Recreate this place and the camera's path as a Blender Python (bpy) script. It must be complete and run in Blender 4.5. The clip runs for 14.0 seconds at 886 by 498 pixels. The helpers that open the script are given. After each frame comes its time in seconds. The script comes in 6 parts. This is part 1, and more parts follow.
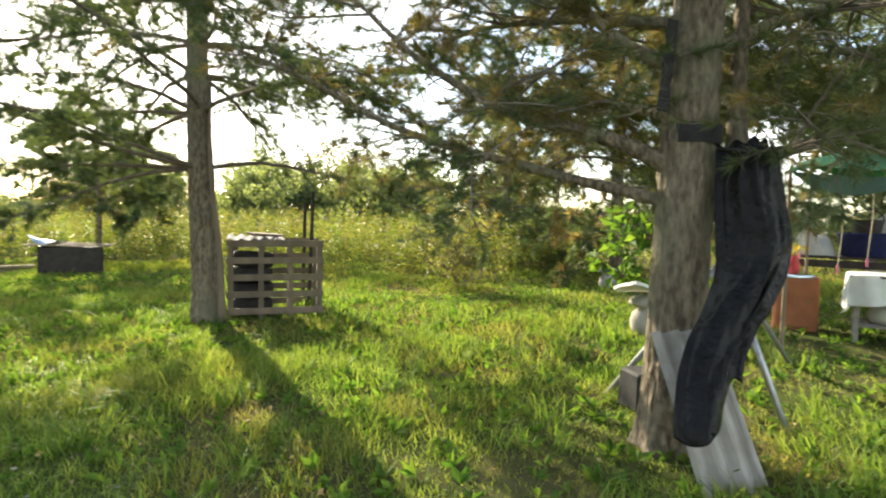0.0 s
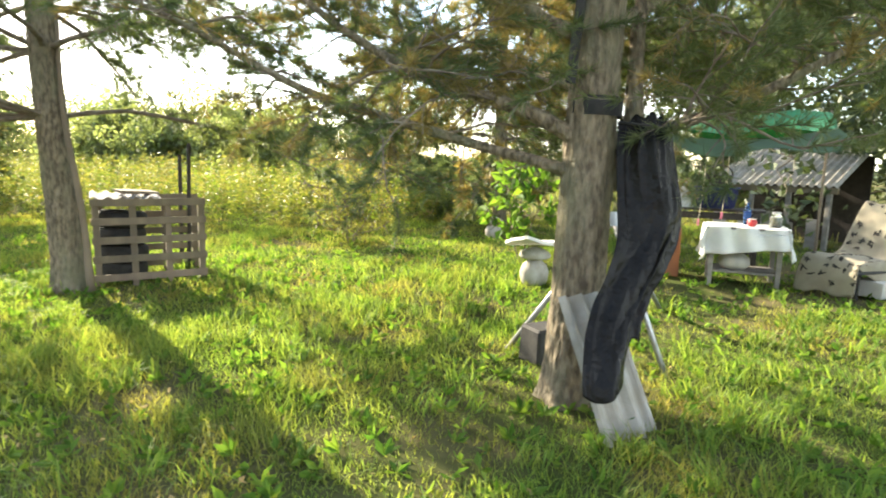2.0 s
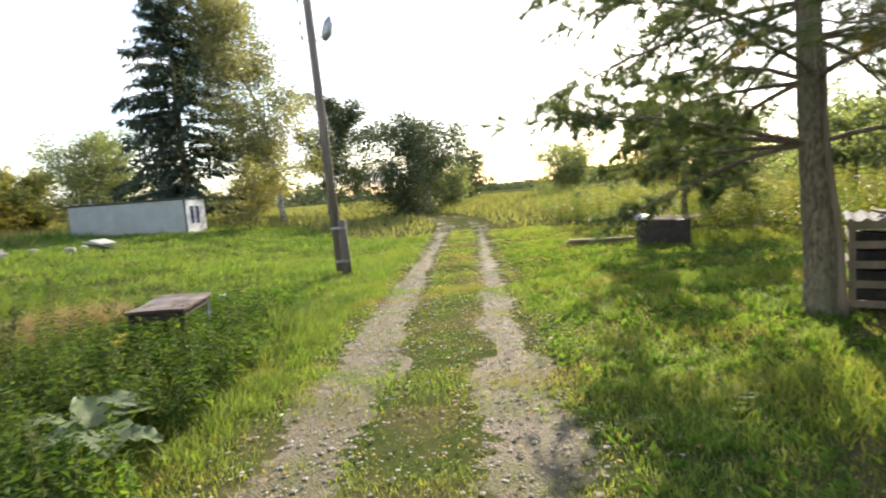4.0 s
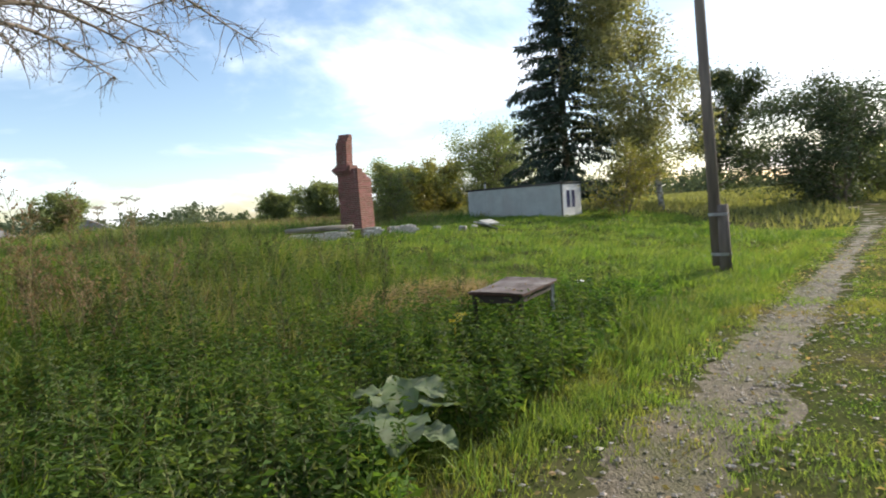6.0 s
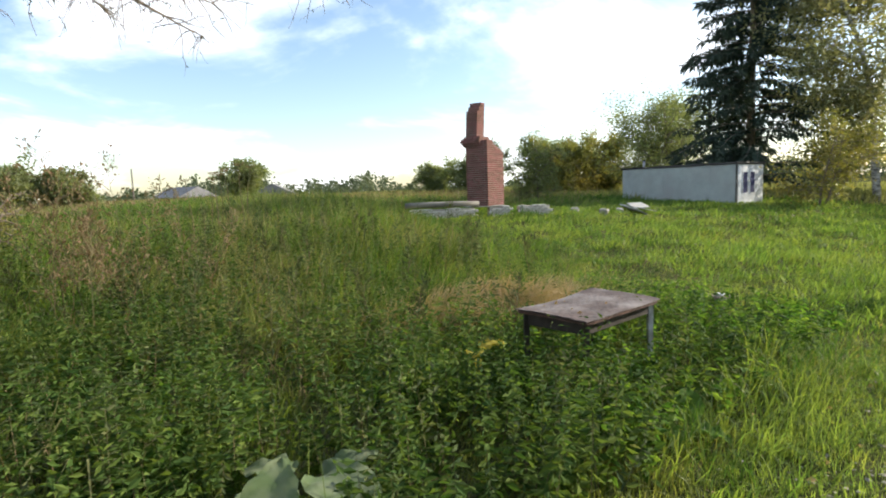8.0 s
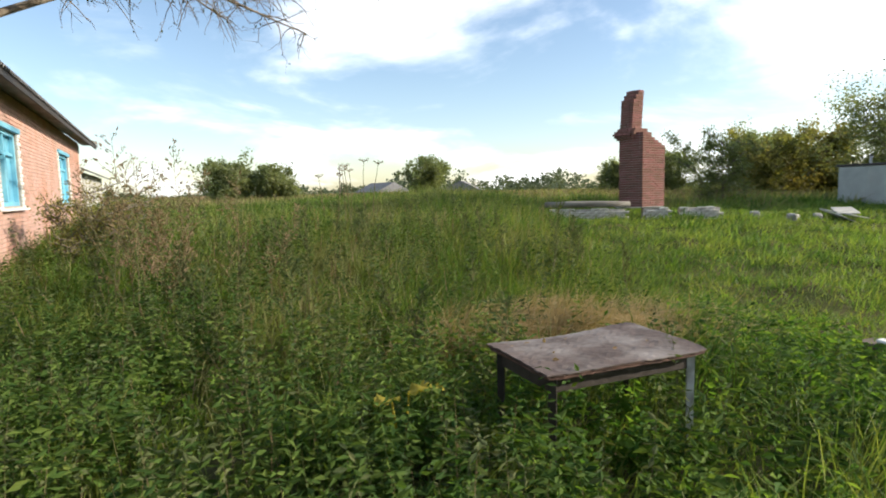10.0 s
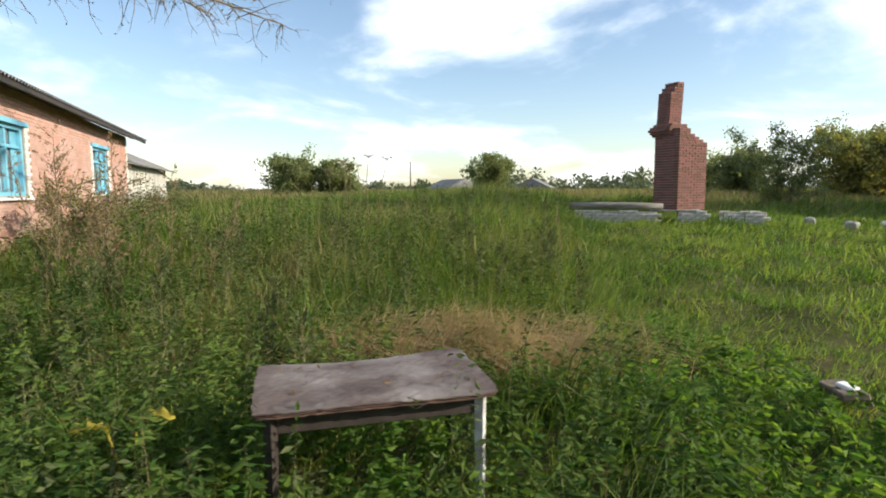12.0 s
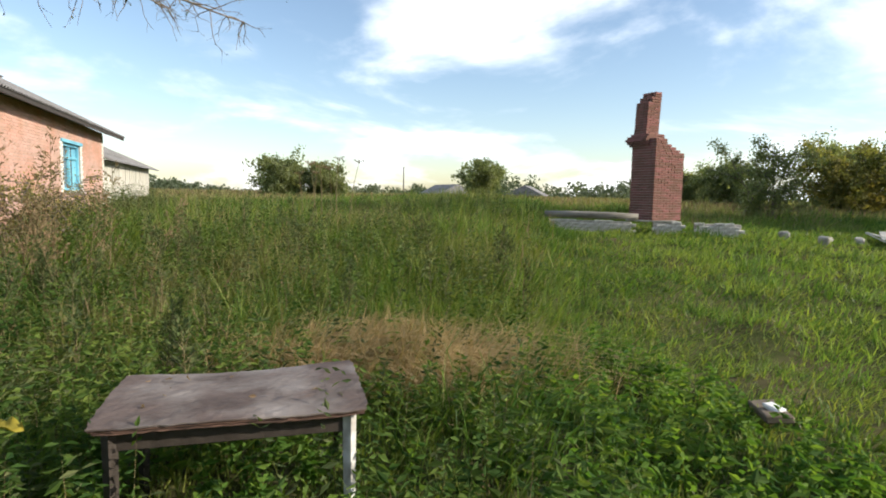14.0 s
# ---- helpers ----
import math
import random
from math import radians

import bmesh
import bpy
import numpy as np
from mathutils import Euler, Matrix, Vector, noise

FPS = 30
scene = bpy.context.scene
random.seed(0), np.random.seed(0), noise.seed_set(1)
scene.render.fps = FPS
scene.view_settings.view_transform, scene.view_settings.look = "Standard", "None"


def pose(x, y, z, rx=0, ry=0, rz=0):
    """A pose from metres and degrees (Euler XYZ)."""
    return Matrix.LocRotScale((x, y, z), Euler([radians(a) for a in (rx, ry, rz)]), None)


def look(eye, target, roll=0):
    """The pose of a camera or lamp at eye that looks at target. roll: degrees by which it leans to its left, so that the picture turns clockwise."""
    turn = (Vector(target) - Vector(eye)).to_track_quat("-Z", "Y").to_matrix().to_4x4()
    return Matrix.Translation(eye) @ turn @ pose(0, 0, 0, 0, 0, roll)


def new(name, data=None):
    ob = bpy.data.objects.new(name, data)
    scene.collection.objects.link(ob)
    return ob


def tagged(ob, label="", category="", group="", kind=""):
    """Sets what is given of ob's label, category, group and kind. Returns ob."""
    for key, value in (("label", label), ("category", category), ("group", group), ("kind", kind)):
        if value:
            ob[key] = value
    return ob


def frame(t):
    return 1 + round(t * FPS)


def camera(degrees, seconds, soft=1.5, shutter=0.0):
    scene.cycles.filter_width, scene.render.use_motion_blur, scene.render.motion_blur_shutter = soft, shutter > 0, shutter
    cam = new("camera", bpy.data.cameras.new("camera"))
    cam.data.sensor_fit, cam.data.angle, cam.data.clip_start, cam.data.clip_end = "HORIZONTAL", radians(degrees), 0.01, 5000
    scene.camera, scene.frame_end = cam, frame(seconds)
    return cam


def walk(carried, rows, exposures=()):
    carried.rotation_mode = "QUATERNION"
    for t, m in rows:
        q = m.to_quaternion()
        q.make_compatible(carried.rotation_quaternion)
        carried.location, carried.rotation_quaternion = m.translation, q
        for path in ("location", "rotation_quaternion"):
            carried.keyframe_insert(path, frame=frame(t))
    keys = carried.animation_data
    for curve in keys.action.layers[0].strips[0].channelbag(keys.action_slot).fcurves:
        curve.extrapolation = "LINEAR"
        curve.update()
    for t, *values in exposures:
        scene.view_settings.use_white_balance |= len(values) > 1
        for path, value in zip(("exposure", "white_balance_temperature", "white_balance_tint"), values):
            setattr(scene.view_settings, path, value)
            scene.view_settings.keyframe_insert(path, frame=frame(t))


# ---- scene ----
cam = camera(75.9, 14.0, soft=1.9, shutter=0.25)
PATH = [
    (0, (-0.181, 0.078, 1.55), (-0.273, 2.074, 1.445), 1.2),
    (0.5, (-0.134, 0.135, 1.529), (0.044, 2.118, 1.34), 1.0),
    (1, (-0.163, 0.172, 1.574), (0.207, 2.117, 1.288), 1.4),
    (1.5, (-0.262, 0.18, 1.684), (0.162, 2.111, 1.383), 1.7),
    (2, (-0.401, 0.153, 1.71), (-0.067, 2.104, 1.417), 1.4),
    (2.5, (-0.542, 0.081, 1.73), (-0.531, 2.06, 1.441), 0.1),
    (3, (-0.617, -0.117, 1.826), (-1.362, 1.718, 1.549), -1.8),
    (3.5, (-0.628, -0.171, 1.885), (-1.972, 1.29, 1.643), -4.0),
    (4, (-0.674, -0.081, 1.93), (-2.312, 1.048, 1.721), -4.4),
    (6.5, (-2.306, 0.854, 1.777), (-4.281, 0.587, 1.614), -3.8),
    (7, (-2.9, 1.127, 1.801), (-4.856, 0.751, 1.617), -3.0),
    (7.5, (-3.401, 1.417, 1.796), (-5.33, 0.932, 1.587), -2.5),
    (8, (-3.914, 1.641, 1.773), (-5.794, 0.992, 1.563), -2.0),
    (8.5, (-4.333, 1.979, 1.817), (-6.156, 1.185, 1.6), -1.7),
    (11, (-6.651, 3.243, 1.678), (-8.063, 1.841, 1.476), -0.7),
    (11.5, (-7.058, 3.515, 1.706), (-8.448, 2.093, 1.493), -0.4),
    (12, (-7.475, 3.812, 1.724), (-8.844, 2.369, 1.516), -0.2),
    (12.5, (-7.812, 3.967, 1.671), (-9.175, 2.518, 1.463), -0.1),
    (13, (-8.0, 4.06, 1.706), (-9.36, 2.609, 1.5), 0.3),
    (13.5, (-8.065, 4.111, 1.729), (-9.435, 2.668, 1.526), 1.0),
    (14, (-8.068, 4.123, 1.728), (-9.45, 2.69, 1.538), 1.2),
]
walk(cam, [(t, look(eye, target, roll)) for t, eye, target, roll in PATH],
     [(0, 1.8, 6950, 8), (1, 2.3, 6950, 8), (2.2, 2.45, 6950, 8), (3, 2.35, 6900, 12), (3.5, 1.75, 6850, 12), (4, 1.4, 6700, 12),
      (6.5, 0.7, 6250, 11), (8, 0.95, 6350, 10), (11, 0.7, 6450, 10), (14, 0.7, 6450, 10)])

# ---- world, sun ----
SUN_AZ, SUN_EL = radians(35), radians(25)      # azimuth to the left of +y
world = bpy.data.worlds.new("sky")
scene.world = world
world.use_nodes = True
wn, wl = world.node_tree.nodes, world.node_tree.links
wn.clear()
w_out = wn.new("ShaderNodeOutputWorld")
w_bg = wn.new("ShaderNodeBackground")
w_sky = wn.new("ShaderNodeTexSky")
w_sky.sky_type, w_sky.sun_disc = "NISHITA", False
w_sky.sun_elevation, w_sky.sun_rotation = SUN_EL, -SUN_AZ
w_sky.air_density, w_sky.dust_density = 1.0, 0.7
w_co = wn.new("ShaderNodeTexCoord")
w_sep = wn.new("ShaderNodeSeparateXYZ")
wl.new(w_co.outputs["Generated"], w_sep.inputs[0])
w_h = wn.new("ShaderNodeMath"); w_h.operation = "MAXIMUM"; w_h.inputs[1].default_value = 0.0
wl.new(w_sep.outputs[2], w_h.inputs[0])
w_h2 = wn.new("ShaderNodeMath"); w_h2.operation = "ADD"; w_h2.inputs[1].default_value = 0.22
wl.new(w_h.outputs[0], w_h2.inputs[0])
w_flat = wn.new("ShaderNodeVectorMath"); w_flat.operation = "DIVIDE"
w_comb = wn.new("ShaderNodeCombineXYZ")
for k in range(3):
    wl.new(w_h2.outputs[0], w_comb.inputs[k])
wl.new(w_co.outputs["Generated"], w_flat.inputs[0])
wl.new(w_comb.outputs[0], w_flat.inputs[1])
w_noise = wn.new("ShaderNodeTexNoise")
w_noise.inputs["Scale"].default_value, w_noise.inputs["Detail"].default_value = 1.15, 7
w_noise.inputs["Roughness"].default_value, w_noise.inputs["Distortion"].default_value = 0.55, 0.3
wl.new(w_flat.outputs[0], w_noise.inputs["Vector"])
w_ramp = wn.new("ShaderNodeMapRange")
w_ramp.interpolation_type = "SMOOTHSTEP"
w_ramp.inputs["From Min"].default_value, w_ramp.inputs["From Max"].default_value = 0.45, 0.73
wl.new(w_noise.outputs["Fac"], w_ramp.inputs["Value"])
w_mix = wn.new("ShaderNodeMix"); w_mix.data_type = "RGBA"
wl.new(w_ramp.outputs["Result"], w_mix.inputs["Factor"])
wl.new(w_sky.outputs[0], w_mix.inputs["A"])
w_mix.inputs["B"].default_value = (8.6, 8.9, 9.3, 1)
wl.new(w_mix.outputs["Result"], w_bg.inputs["Color"])
w_bg.inputs["Strength"].default_value = 0.125
wl.new(w_bg.outputs[0], w_out.inputs[0])

sun_data = bpy.data.lights.new("sun", "SUN")
sun_data.energy, sun_data.angle, sun_data.color = 4.6, radians(0.6), (1.0, 0.9, 0.74)
sun = new("sun", sun_data)
sun_dir = Vector((-math.sin(SUN_AZ) * math.cos(SUN_EL), math.cos(SUN_AZ) * math.cos(SUN_EL), math.sin(SUN_EL)))
sun.matrix_world = look(sun_dir * 60, (0, 0, 0))


# ---- materials ----
def material(name, base, second=None, scale=8.0, rough=0.85, bump=0.3, bump_scale=40.0, metal=0.0, stain=None, stain_scale=1.2,
             island=0.0, transl=0.0, objrand=0.0, stretch=(1, 1, 1), spec=0.3, bump_dist=0.01):
    """Base colour mottled with a second one at two scales, stains, bump; transl mixes in light through leaves."""
    m = bpy.data.materials.new(name)
    m.use_nodes = True
    n, l = m.node_tree.nodes, m.node_tree.links
    n.clear()
    out = n.new("ShaderNodeOutputMaterial")
    b = n.new("ShaderNodeBsdfPrincipled")
    b.inputs["Roughness"].default_value, b.inputs["Metallic"].default_value = rough, metal
    b.inputs["Specular IOR Level"].default_value = spec
    co = n.new("ShaderNodeTexCoord")
    mp = n.new("ShaderNodeMapping")
    mp.inputs["Scale"].default_value = stretch
    l.new(co.outputs["Object"], mp.inputs[0])
    colour = n.new("ShaderNodeRGB")
    colour.outputs[0].default_value = (*base, 1)
    last = colour.outputs[0]

    def blend(fac, other, how="MIX"):
        nonlocal last
        x = n.new("ShaderNodeMix"); x.data_type, x.blend_type = "RGBA", how
        if not isinstance(fac, (int, float)):
            l.new(fac, x.inputs["Factor"])
        else:
            x.inputs["Factor"].default_value = fac
        l.new(last, x.inputs["A"])
        if not isinstance(other, tuple):
            l.new(other, x.inputs["B"])
        else:
            x.inputs["B"].default_value = (*other, 1)
        last = x.outputs["Result"]

    def noise_fac(sc, lo, hi, detail=4):
        t = n.new("ShaderNodeTexNoise")
        t.inputs["Scale"].default_value, t.inputs["Detail"].default_value = sc, detail
        l.new(mp.outputs[0], t.inputs["Vector"])
        r = n.new("ShaderNodeMapRange")
        r.inputs["From Min"].default_value, r.inputs["From Max"].default_value = lo, hi
        l.new(t.outputs["Fac"], r.inputs["Value"])
        return r.outputs["Result"]

    if second:
        blend(noise_fac(scale, 0.35, 0.65), second)
    if stain:
        blend(noise_fac(stain_scale, 0.45, 0.7), stain)
    for amount, source in ((island, "island"), (objrand, "object")):
        if amount:
            if source == "island":
                g = n.new("ShaderNodeNewGeometry"); val = g.outputs["Random Per Island"]
            else:
                g = n.new("ShaderNodeObjectInfo"); val = g.outputs["Random"]
            h = n.new("ShaderNodeHueSaturation")
            r = n.new("ShaderNodeMapRange")
            r.inputs["To Min"].default_value, r.inputs["To Max"].default_value = 1 - amount, 1 + amount
            l.new(val, r.inputs["Value"])
            l.new(r.outputs["Result"], h.inputs["Value"])
            r2 = n.new("ShaderNodeMapRange")
            r2.inputs["To Min"].default_value, r2.inputs["To Max"].default_value = 0.5 + amount * 0.06, 0.5 - amount * 0.06
            l.new(val, r2.inputs["Value"])
            l.new(r2.outputs["Result"], h.inputs["Hue"])
            l.new(last, h.inputs["Color"])
            last = h.outputs["Color"]
    l.new(last, b.inputs["Base Color"])
    if bump:
        t = n.new("ShaderNodeTexNoise")
        t.inputs["Scale"].default_value, t.inputs["Detail"].default_value = bump_scale, 5
        l.new(mp.outputs[0], t.inputs["Vector"])
        bp = n.new("ShaderNodeBump")
        bp.inputs["Strength"].default_value, bp.inputs["Distance"].default_value = bump, bump_dist
        l.new(t.outputs["Fac"], bp.inputs["Height"])
        l.new(bp.outputs[0], b.inputs["Normal"])
    if transl:
        tr = n.new("ShaderNodeBsdfTranslucent")
        bright = n.new("ShaderNodeMix"); bright.data_type, bright.blend_type = "RGBA", "MULTIPLY"
        bright.inputs["Factor"].default_value = 1
        l.new(last, bright.inputs["A"]); bright.inputs["B"].default_value = (1.75, 1.72, 0.85, 1)
        l.new(bright.outputs["Result"], tr.inputs["Color"])
        mx = n.new("ShaderNodeMixShader")
        mx.inputs[0].default_value = transl
        l.new(b.outputs[0], mx.inputs[1]); l.new(tr.outputs[0], mx.inputs[2])
        l.new(mx.outputs[0], out.inputs[0])
    else:
        l.new(b.outputs[0], out.inputs[0])
    return m


def plain(name, base, rough=0.6, **k):
    return material(name, base, tuple(c * 0.72 for c in base), scale=14, rough=rough, **{"bump": 0.15, **k})


M_GROUND = material("soil_and_turf", spec=0.0, base=(0.045, 0.062, 0.018), second=(0.08, 0.08, 0.034), scale=3.0, bump=0.8, bump_scale=25, stain=(0.105, 0.09, 0.047), stain_scale=0.9)
M_ROAD = material("gravel_track", (0.2, 0.165, 0.115), (0.115, 0.095, 0.06), 14.0, bump=1.0, bump_scale=45, stain=(0.11, 0.105, 0.045), stain_scale=1.9, bump_dist=0.03)
M_GRASS = material("lawn_grass", (0.12, 0.2, 0.038), (0.165, 0.215, 0.055), 1.2, rough=0.6, bump=0, island=0.4, transl=0.5, stain=(0.2, 0.18, 0.06), stain_scale=0.9, spec=0.2)
M_MEADOW = material("meadow_grass", (0.09, 0.16, 0.022), (0.15, 0.18, 0.04), 0.5, rough=0.55, bump=0, island=0.35, transl=0.4, stain=(0.13, 0.15, 0.045), stain_scale=0.16)
M_LUSH = material("lush_grass", (0.055, 0.115, 0.02), (0.085, 0.15, 0.024), 0.7, rough=0.6, bump=0, island=0.35, transl=0.4, spec=0.2)
M_BRIGHT = material("fresh_grass", (0.115, 0.195, 0.038), (0.155, 0.21, 0.05), 0.6, rough=0.6, bump=0, island=0.35, transl=0.45, spec=0.2)
M_PALEGRASS = material("seeding_grass", (0.2, 0.2, 0.085), (0.15, 0.165, 0.06), 0.9, rough=0.7, bump=0, island=0.35, transl=0.35, spec=0.15)
M_MUGWORT = material("mugwort_leaves", (0.055, 0.085, 0.032), (0.09, 0.105, 0.045), 1.5, rough=0.8, bump=0, island=0.35, transl=0.3, spec=0.1)
M_DRY = material("dry_grass", (0.36, 0.27, 0.14), (0.25, 0.19, 0.09), 2, rough=0.7, bump=0, island=0.3, transl=0.3)
M_SEED = material("seed_heads", (0.22, 0.15, 0.09), (0.16, 0.13, 0.07), 2, rough=0.8, bump=0, island=0.3, transl=0.25)
M_WEED = material("nettle_leaves", (0.04, 0.08, 0.017), (0.085, 0.13, 0.028), 1.0, rough=0.75, bump=0, island=0.4, transl=0.35, spec=0.12)
M_FERN = material("light_weed_leaves", (0.075, 0.15, 0.025), (0.1, 0.17, 0.03), 1.0, rough=0.7, bump=0, island=0.4, transl=0.45, spec=0.15)
M_STEM = material("weed_stems", (0.12, 0.12, 0.05), (0.14, 0.1, 0.05), 3, bump=0, island=0.3)
M_YELLOW = material("yellow_leaves", (0.45, 0.36, 0.04), (0.3, 0.27, 0.05), 2, bump=0, island=0.3, transl=0.4)
M_BURDOCK = material("burdock_leaf", (0.12, 0.17, 0.07), (0.18, 0.21, 0.12), 9, rough=0.6, bump=0.3, bump_scale=30, transl=0.3)
M_NEEDLE = material("pine_needles", (0.1, 0.125, 0.05), (0.075, 0.115, 0.055), 0.7, rough=0.55, bump=0, island=0.35, transl=0.35)
M_RUST = material("dying_needles", (0.22, 0.165, 0.07), (0.16, 0.14, 0.06), 0.8, rough=0.6, bump=0, island=0.35, transl=0.4)
M_SPRUCE = material("spruce_needles", (0.03, 0.05, 0.035), (0.045, 0.065, 0.042), 0.4, rough=0.6, bump=0, island=0.3, transl=0.12)
M_LEAF = material("tree_leaves", (0.14, 0.175, 0.085), (0.165, 0.185, 0.09), 0.3, rough=0.5, bump=0, island=0.3, transl=0.55)
M_LEAF_Y = material("yellowing_leaves", (0.15, 0.165, 0.05), (0.2, 0.175, 0.05), 0.4, rough=0.5, bump=0, island=0.4, transl=0.45)
M_LEAF_D = material("dark_leaves", (0.055, 0.08, 0.04), (0.075, 0.095, 0.045), 0.4, rough=0.5, bump=0, island=0.35, transl=0.2)
M_BIRCH_LEAF = material("birch_leaves", (0.17, 0.185, 0.095), (0.22, 0.21, 0.1), 0.5, rough=0.45, bump=0, island=0.4, transl=0.4)
M_FAR = material("far_woods", (0.08, 0.105, 0.07), (0.1, 0.12, 0.075), 0.15, bump=0, island=0.2, transl=0.3)
M_BARK = material("pine_bark", (0.27, 0.22, 0.15), (0.1, 0.08, 0.055), 30, rough=0.95, bump=1.0, bump_scale=26, stretch=(1, 1, 0.36), stain=(0.18, 0.175, 0.11), stain_scale=4.0, bump_dist=0.06)
M_TWIG = material("twig_bark", (0.13, 0.1, 0.075), (0.2, 0.17, 0.13), 12, rough=0.9, bump=0.4, bump_scale=30)
M_BIRCHBARK = material("birch_bark", (0.5, 0.48, 0.43), (0.1, 0.09, 0.08), 4, bump=0.4, bump_scale=10, stretch=(1, 1, 2.5))
M_WOOD = material("weathered_wood", (0.21, 0.165, 0.11), (0.14, 0.11, 0.08), 5, rough=0.9, bump=0.5, bump_scale=14, stretch=(1, 1, 0.2), objrand=0.15)
M_GREYWOOD = material("grey_old_wood", (0.27, 0.25, 0.22), (0.16, 0.145, 0.125), 6, rough=0.9, bump=0.5, bump_scale=14, stretch=(0.25, 1, 1), objrand=0.12)
M_TABLETOP = material("delaminated_plywood", (0.12, 0.092, 0.082), (0.075, 0.058, 0.052), 6, rough=0.8, bump=0.5, bump_scale=22, stretch=(0.8, 1.1, 1), stain=(0.24, 0.215, 0.2), stain_scale=2.8, bump_dist=0.015, spec=0.2)
M_TABLEEDGE = material("split_ply_edge", (0.14, 0.08, 0.06), (0.06, 0.038, 0.03), 30, rough=0.9, bump=0.6, bump_scale=60, stretch=(0.2, 0.2, 3))
M_TABLEFRAME = material("dark_varnished_wood", (0.03, 0.024, 0.02), (0.05, 0.04, 0.034), 9, rough=0.6, bump=0.4, bump_scale=25)
M_PEEL = material("peeling_white_paint", (0.6, 0.6, 0.59), (0.3, 0.28, 0.26), 9, rough=0.7, bump=0.5, bump_scale=40)
M_BRICK = material("red_brick", (0.2, 0.095, 0.076), (0.14, 0.074, 0.062), 7, rough=0.95, bump=0.5, bump_scale=35, objrand=0.28, stain=(0.19, 0.1, 0.085), stain_scale=2)
M_MORTAR = material("lime_mortar", (0.42, 0.38, 0.33), (0.3, 0.27, 0.23), 15, rough=1, bump=0.5, bump_scale=60)
M_WBRICK = material("white_silicate_brick", (0.74, 0.71, 0.66), (0.58, 0.55, 0.49), 6, rough=0.95, bump=0.4, bump_scale=35, objrand=0.12, stain=(0.3, 0.27, 0.22), stain_scale=2)
M_PINKWALL = material("pink_brick_wall", (0.5, 0.32, 0.26), (0.44, 0.29, 0.24), 3, rough=0.95, bump=0.3, bump_scale=30, island=0.1, stain=(0.45, 0.24, 0.17), stain_scale=0.9)
M_BLUE = material("faded_blue_paint", (0.14, 0.42, 0.56), (0.2, 0.46, 0.57), 6, rough=0.6, bump=0.3, bump_scale=30, stain=(0.1, 0.3, 0.42))
M_SLATE = material("asbestos_slate", (0.25, 0.245, 0.25), (0.16, 0.155, 0.155), 4, rough=0.95, bump=0.4, bump_scale=40, stain=(0.12, 0.12, 0.11), stain_scale=1.5)
M_SLATELIGHT = material("pale_asbestos_sheet", (0.37, 0.35, 0.305), (0.28, 0.26, 0.22), 6, rough=0.95, bump=0.4, bump_scale=50, stain=(0.27, 0.25, 0.2), stain_scale=3)
M_PALEBOARD = material("pale_weathered_boards", (0.5, 0.48, 0.42), (0.36, 0.35, 0.31), 5, rough=0.95, bump=0.4, bump_scale=16, stretch=(1, 1, 0.2), objrand=0.15)
M_CABIN = material("trailer_sheet_metal", (0.36, 0.39, 0.37), (0.3, 0.33, 0.31), 2, rough=0.5, bump=0.1, bump_scale=5, stain=(0.3, 0.31, 0.29), stain_scale=0.8)
M_CABINTRIM = plain("dark_roof_edge", (0.06, 0.055, 0.05))
M_PVC = plain("white_plastic_frame", (0.75, 0.76, 0.77), 0.4)
M_POLE = material("creosoted_pole", (0.12, 0.1, 0.085), (0.2, 0.17, 0.14), 7, rough=0.95, bump=0.6, bump_scale=14, stretch=(1, 1, 0.12))
M_CONCRETE = material("rough_concrete", (0.42, 0.4, 0.36), (0.3, 0.28, 0.24), 6, rough=0.95, bump=0.5, bump_scale=40, stain=(0.2, 0.2, 0.15), stain_scale=4)
M_WHITE = material("white_slab", (0.8, 0.8, 0.78), (0.68, 0.67, 0.63), 5, rough=0.8, bump=0.2)
M_TARP = material("black_plastic_film", (0.008, 0.0075, 0.007), (0.014, 0.013, 0.012), 6, rough=0.27, bump=0.8, bump_scale=22, spec=0.13, bump_dist=0.02)
M_CLOTH = material("white_tablecloth", (0.78, 0.78, 0.76), (0.66, 0.66, 0.66), 4, rough=0.9, bump=0.2, bump_scale=60, transl=0.15)
M_THROW = material("beige_throw", (0.29, 0.26, 0.19), (0.235, 0.205, 0.15), 5, rough=0.95, bump=0.3, bump_scale=90)
M_INK = plain("black_print", (0.03, 0.028, 0.025), 0.9)
M_ORANGE = material("terracotta_board", (0.36, 0.14, 0.065), (0.28, 0.11, 0.055), 5, rough=0.8, bump=0.2)
M_GREEN = material("green_netting", (0.01, 0.16, 0.075), (0.008, 0.1, 0.05), 3, rough=0.7, bump=0.2, transl=0.45)
M_NET = material("pale_green_netting", (0.1, 0.17, 0.11), (0.08, 0.13, 0.09), 3, rough=0.8, bump=0.2, transl=0.4)
M_ALU = plain("galvanised_pipe", (0.42, 0.43, 0.44), 0.45, metal=0.7)
M_DARK = material("black_rubber", (0.022, 0.022, 0.022), (0.04, 0.038, 0.035), 12, rough=0.8, bump=0.4)
M_BLUECLOTH = material("blue_cloth", (0.03, 0.085, 0.25), (0.02, 0.055, 0.17), 4, rough=0.9, bump=0.2)
M_NAVY = plain("navy_fabric", (0.02, 0.025, 0.09), 0.9)
M_RED = plain("red_enamel", (0.5, 0.05, 0.05), 0.4)
M_PINK = plain("pink_plastic", (0.75, 0.2, 0.3), 0.5)
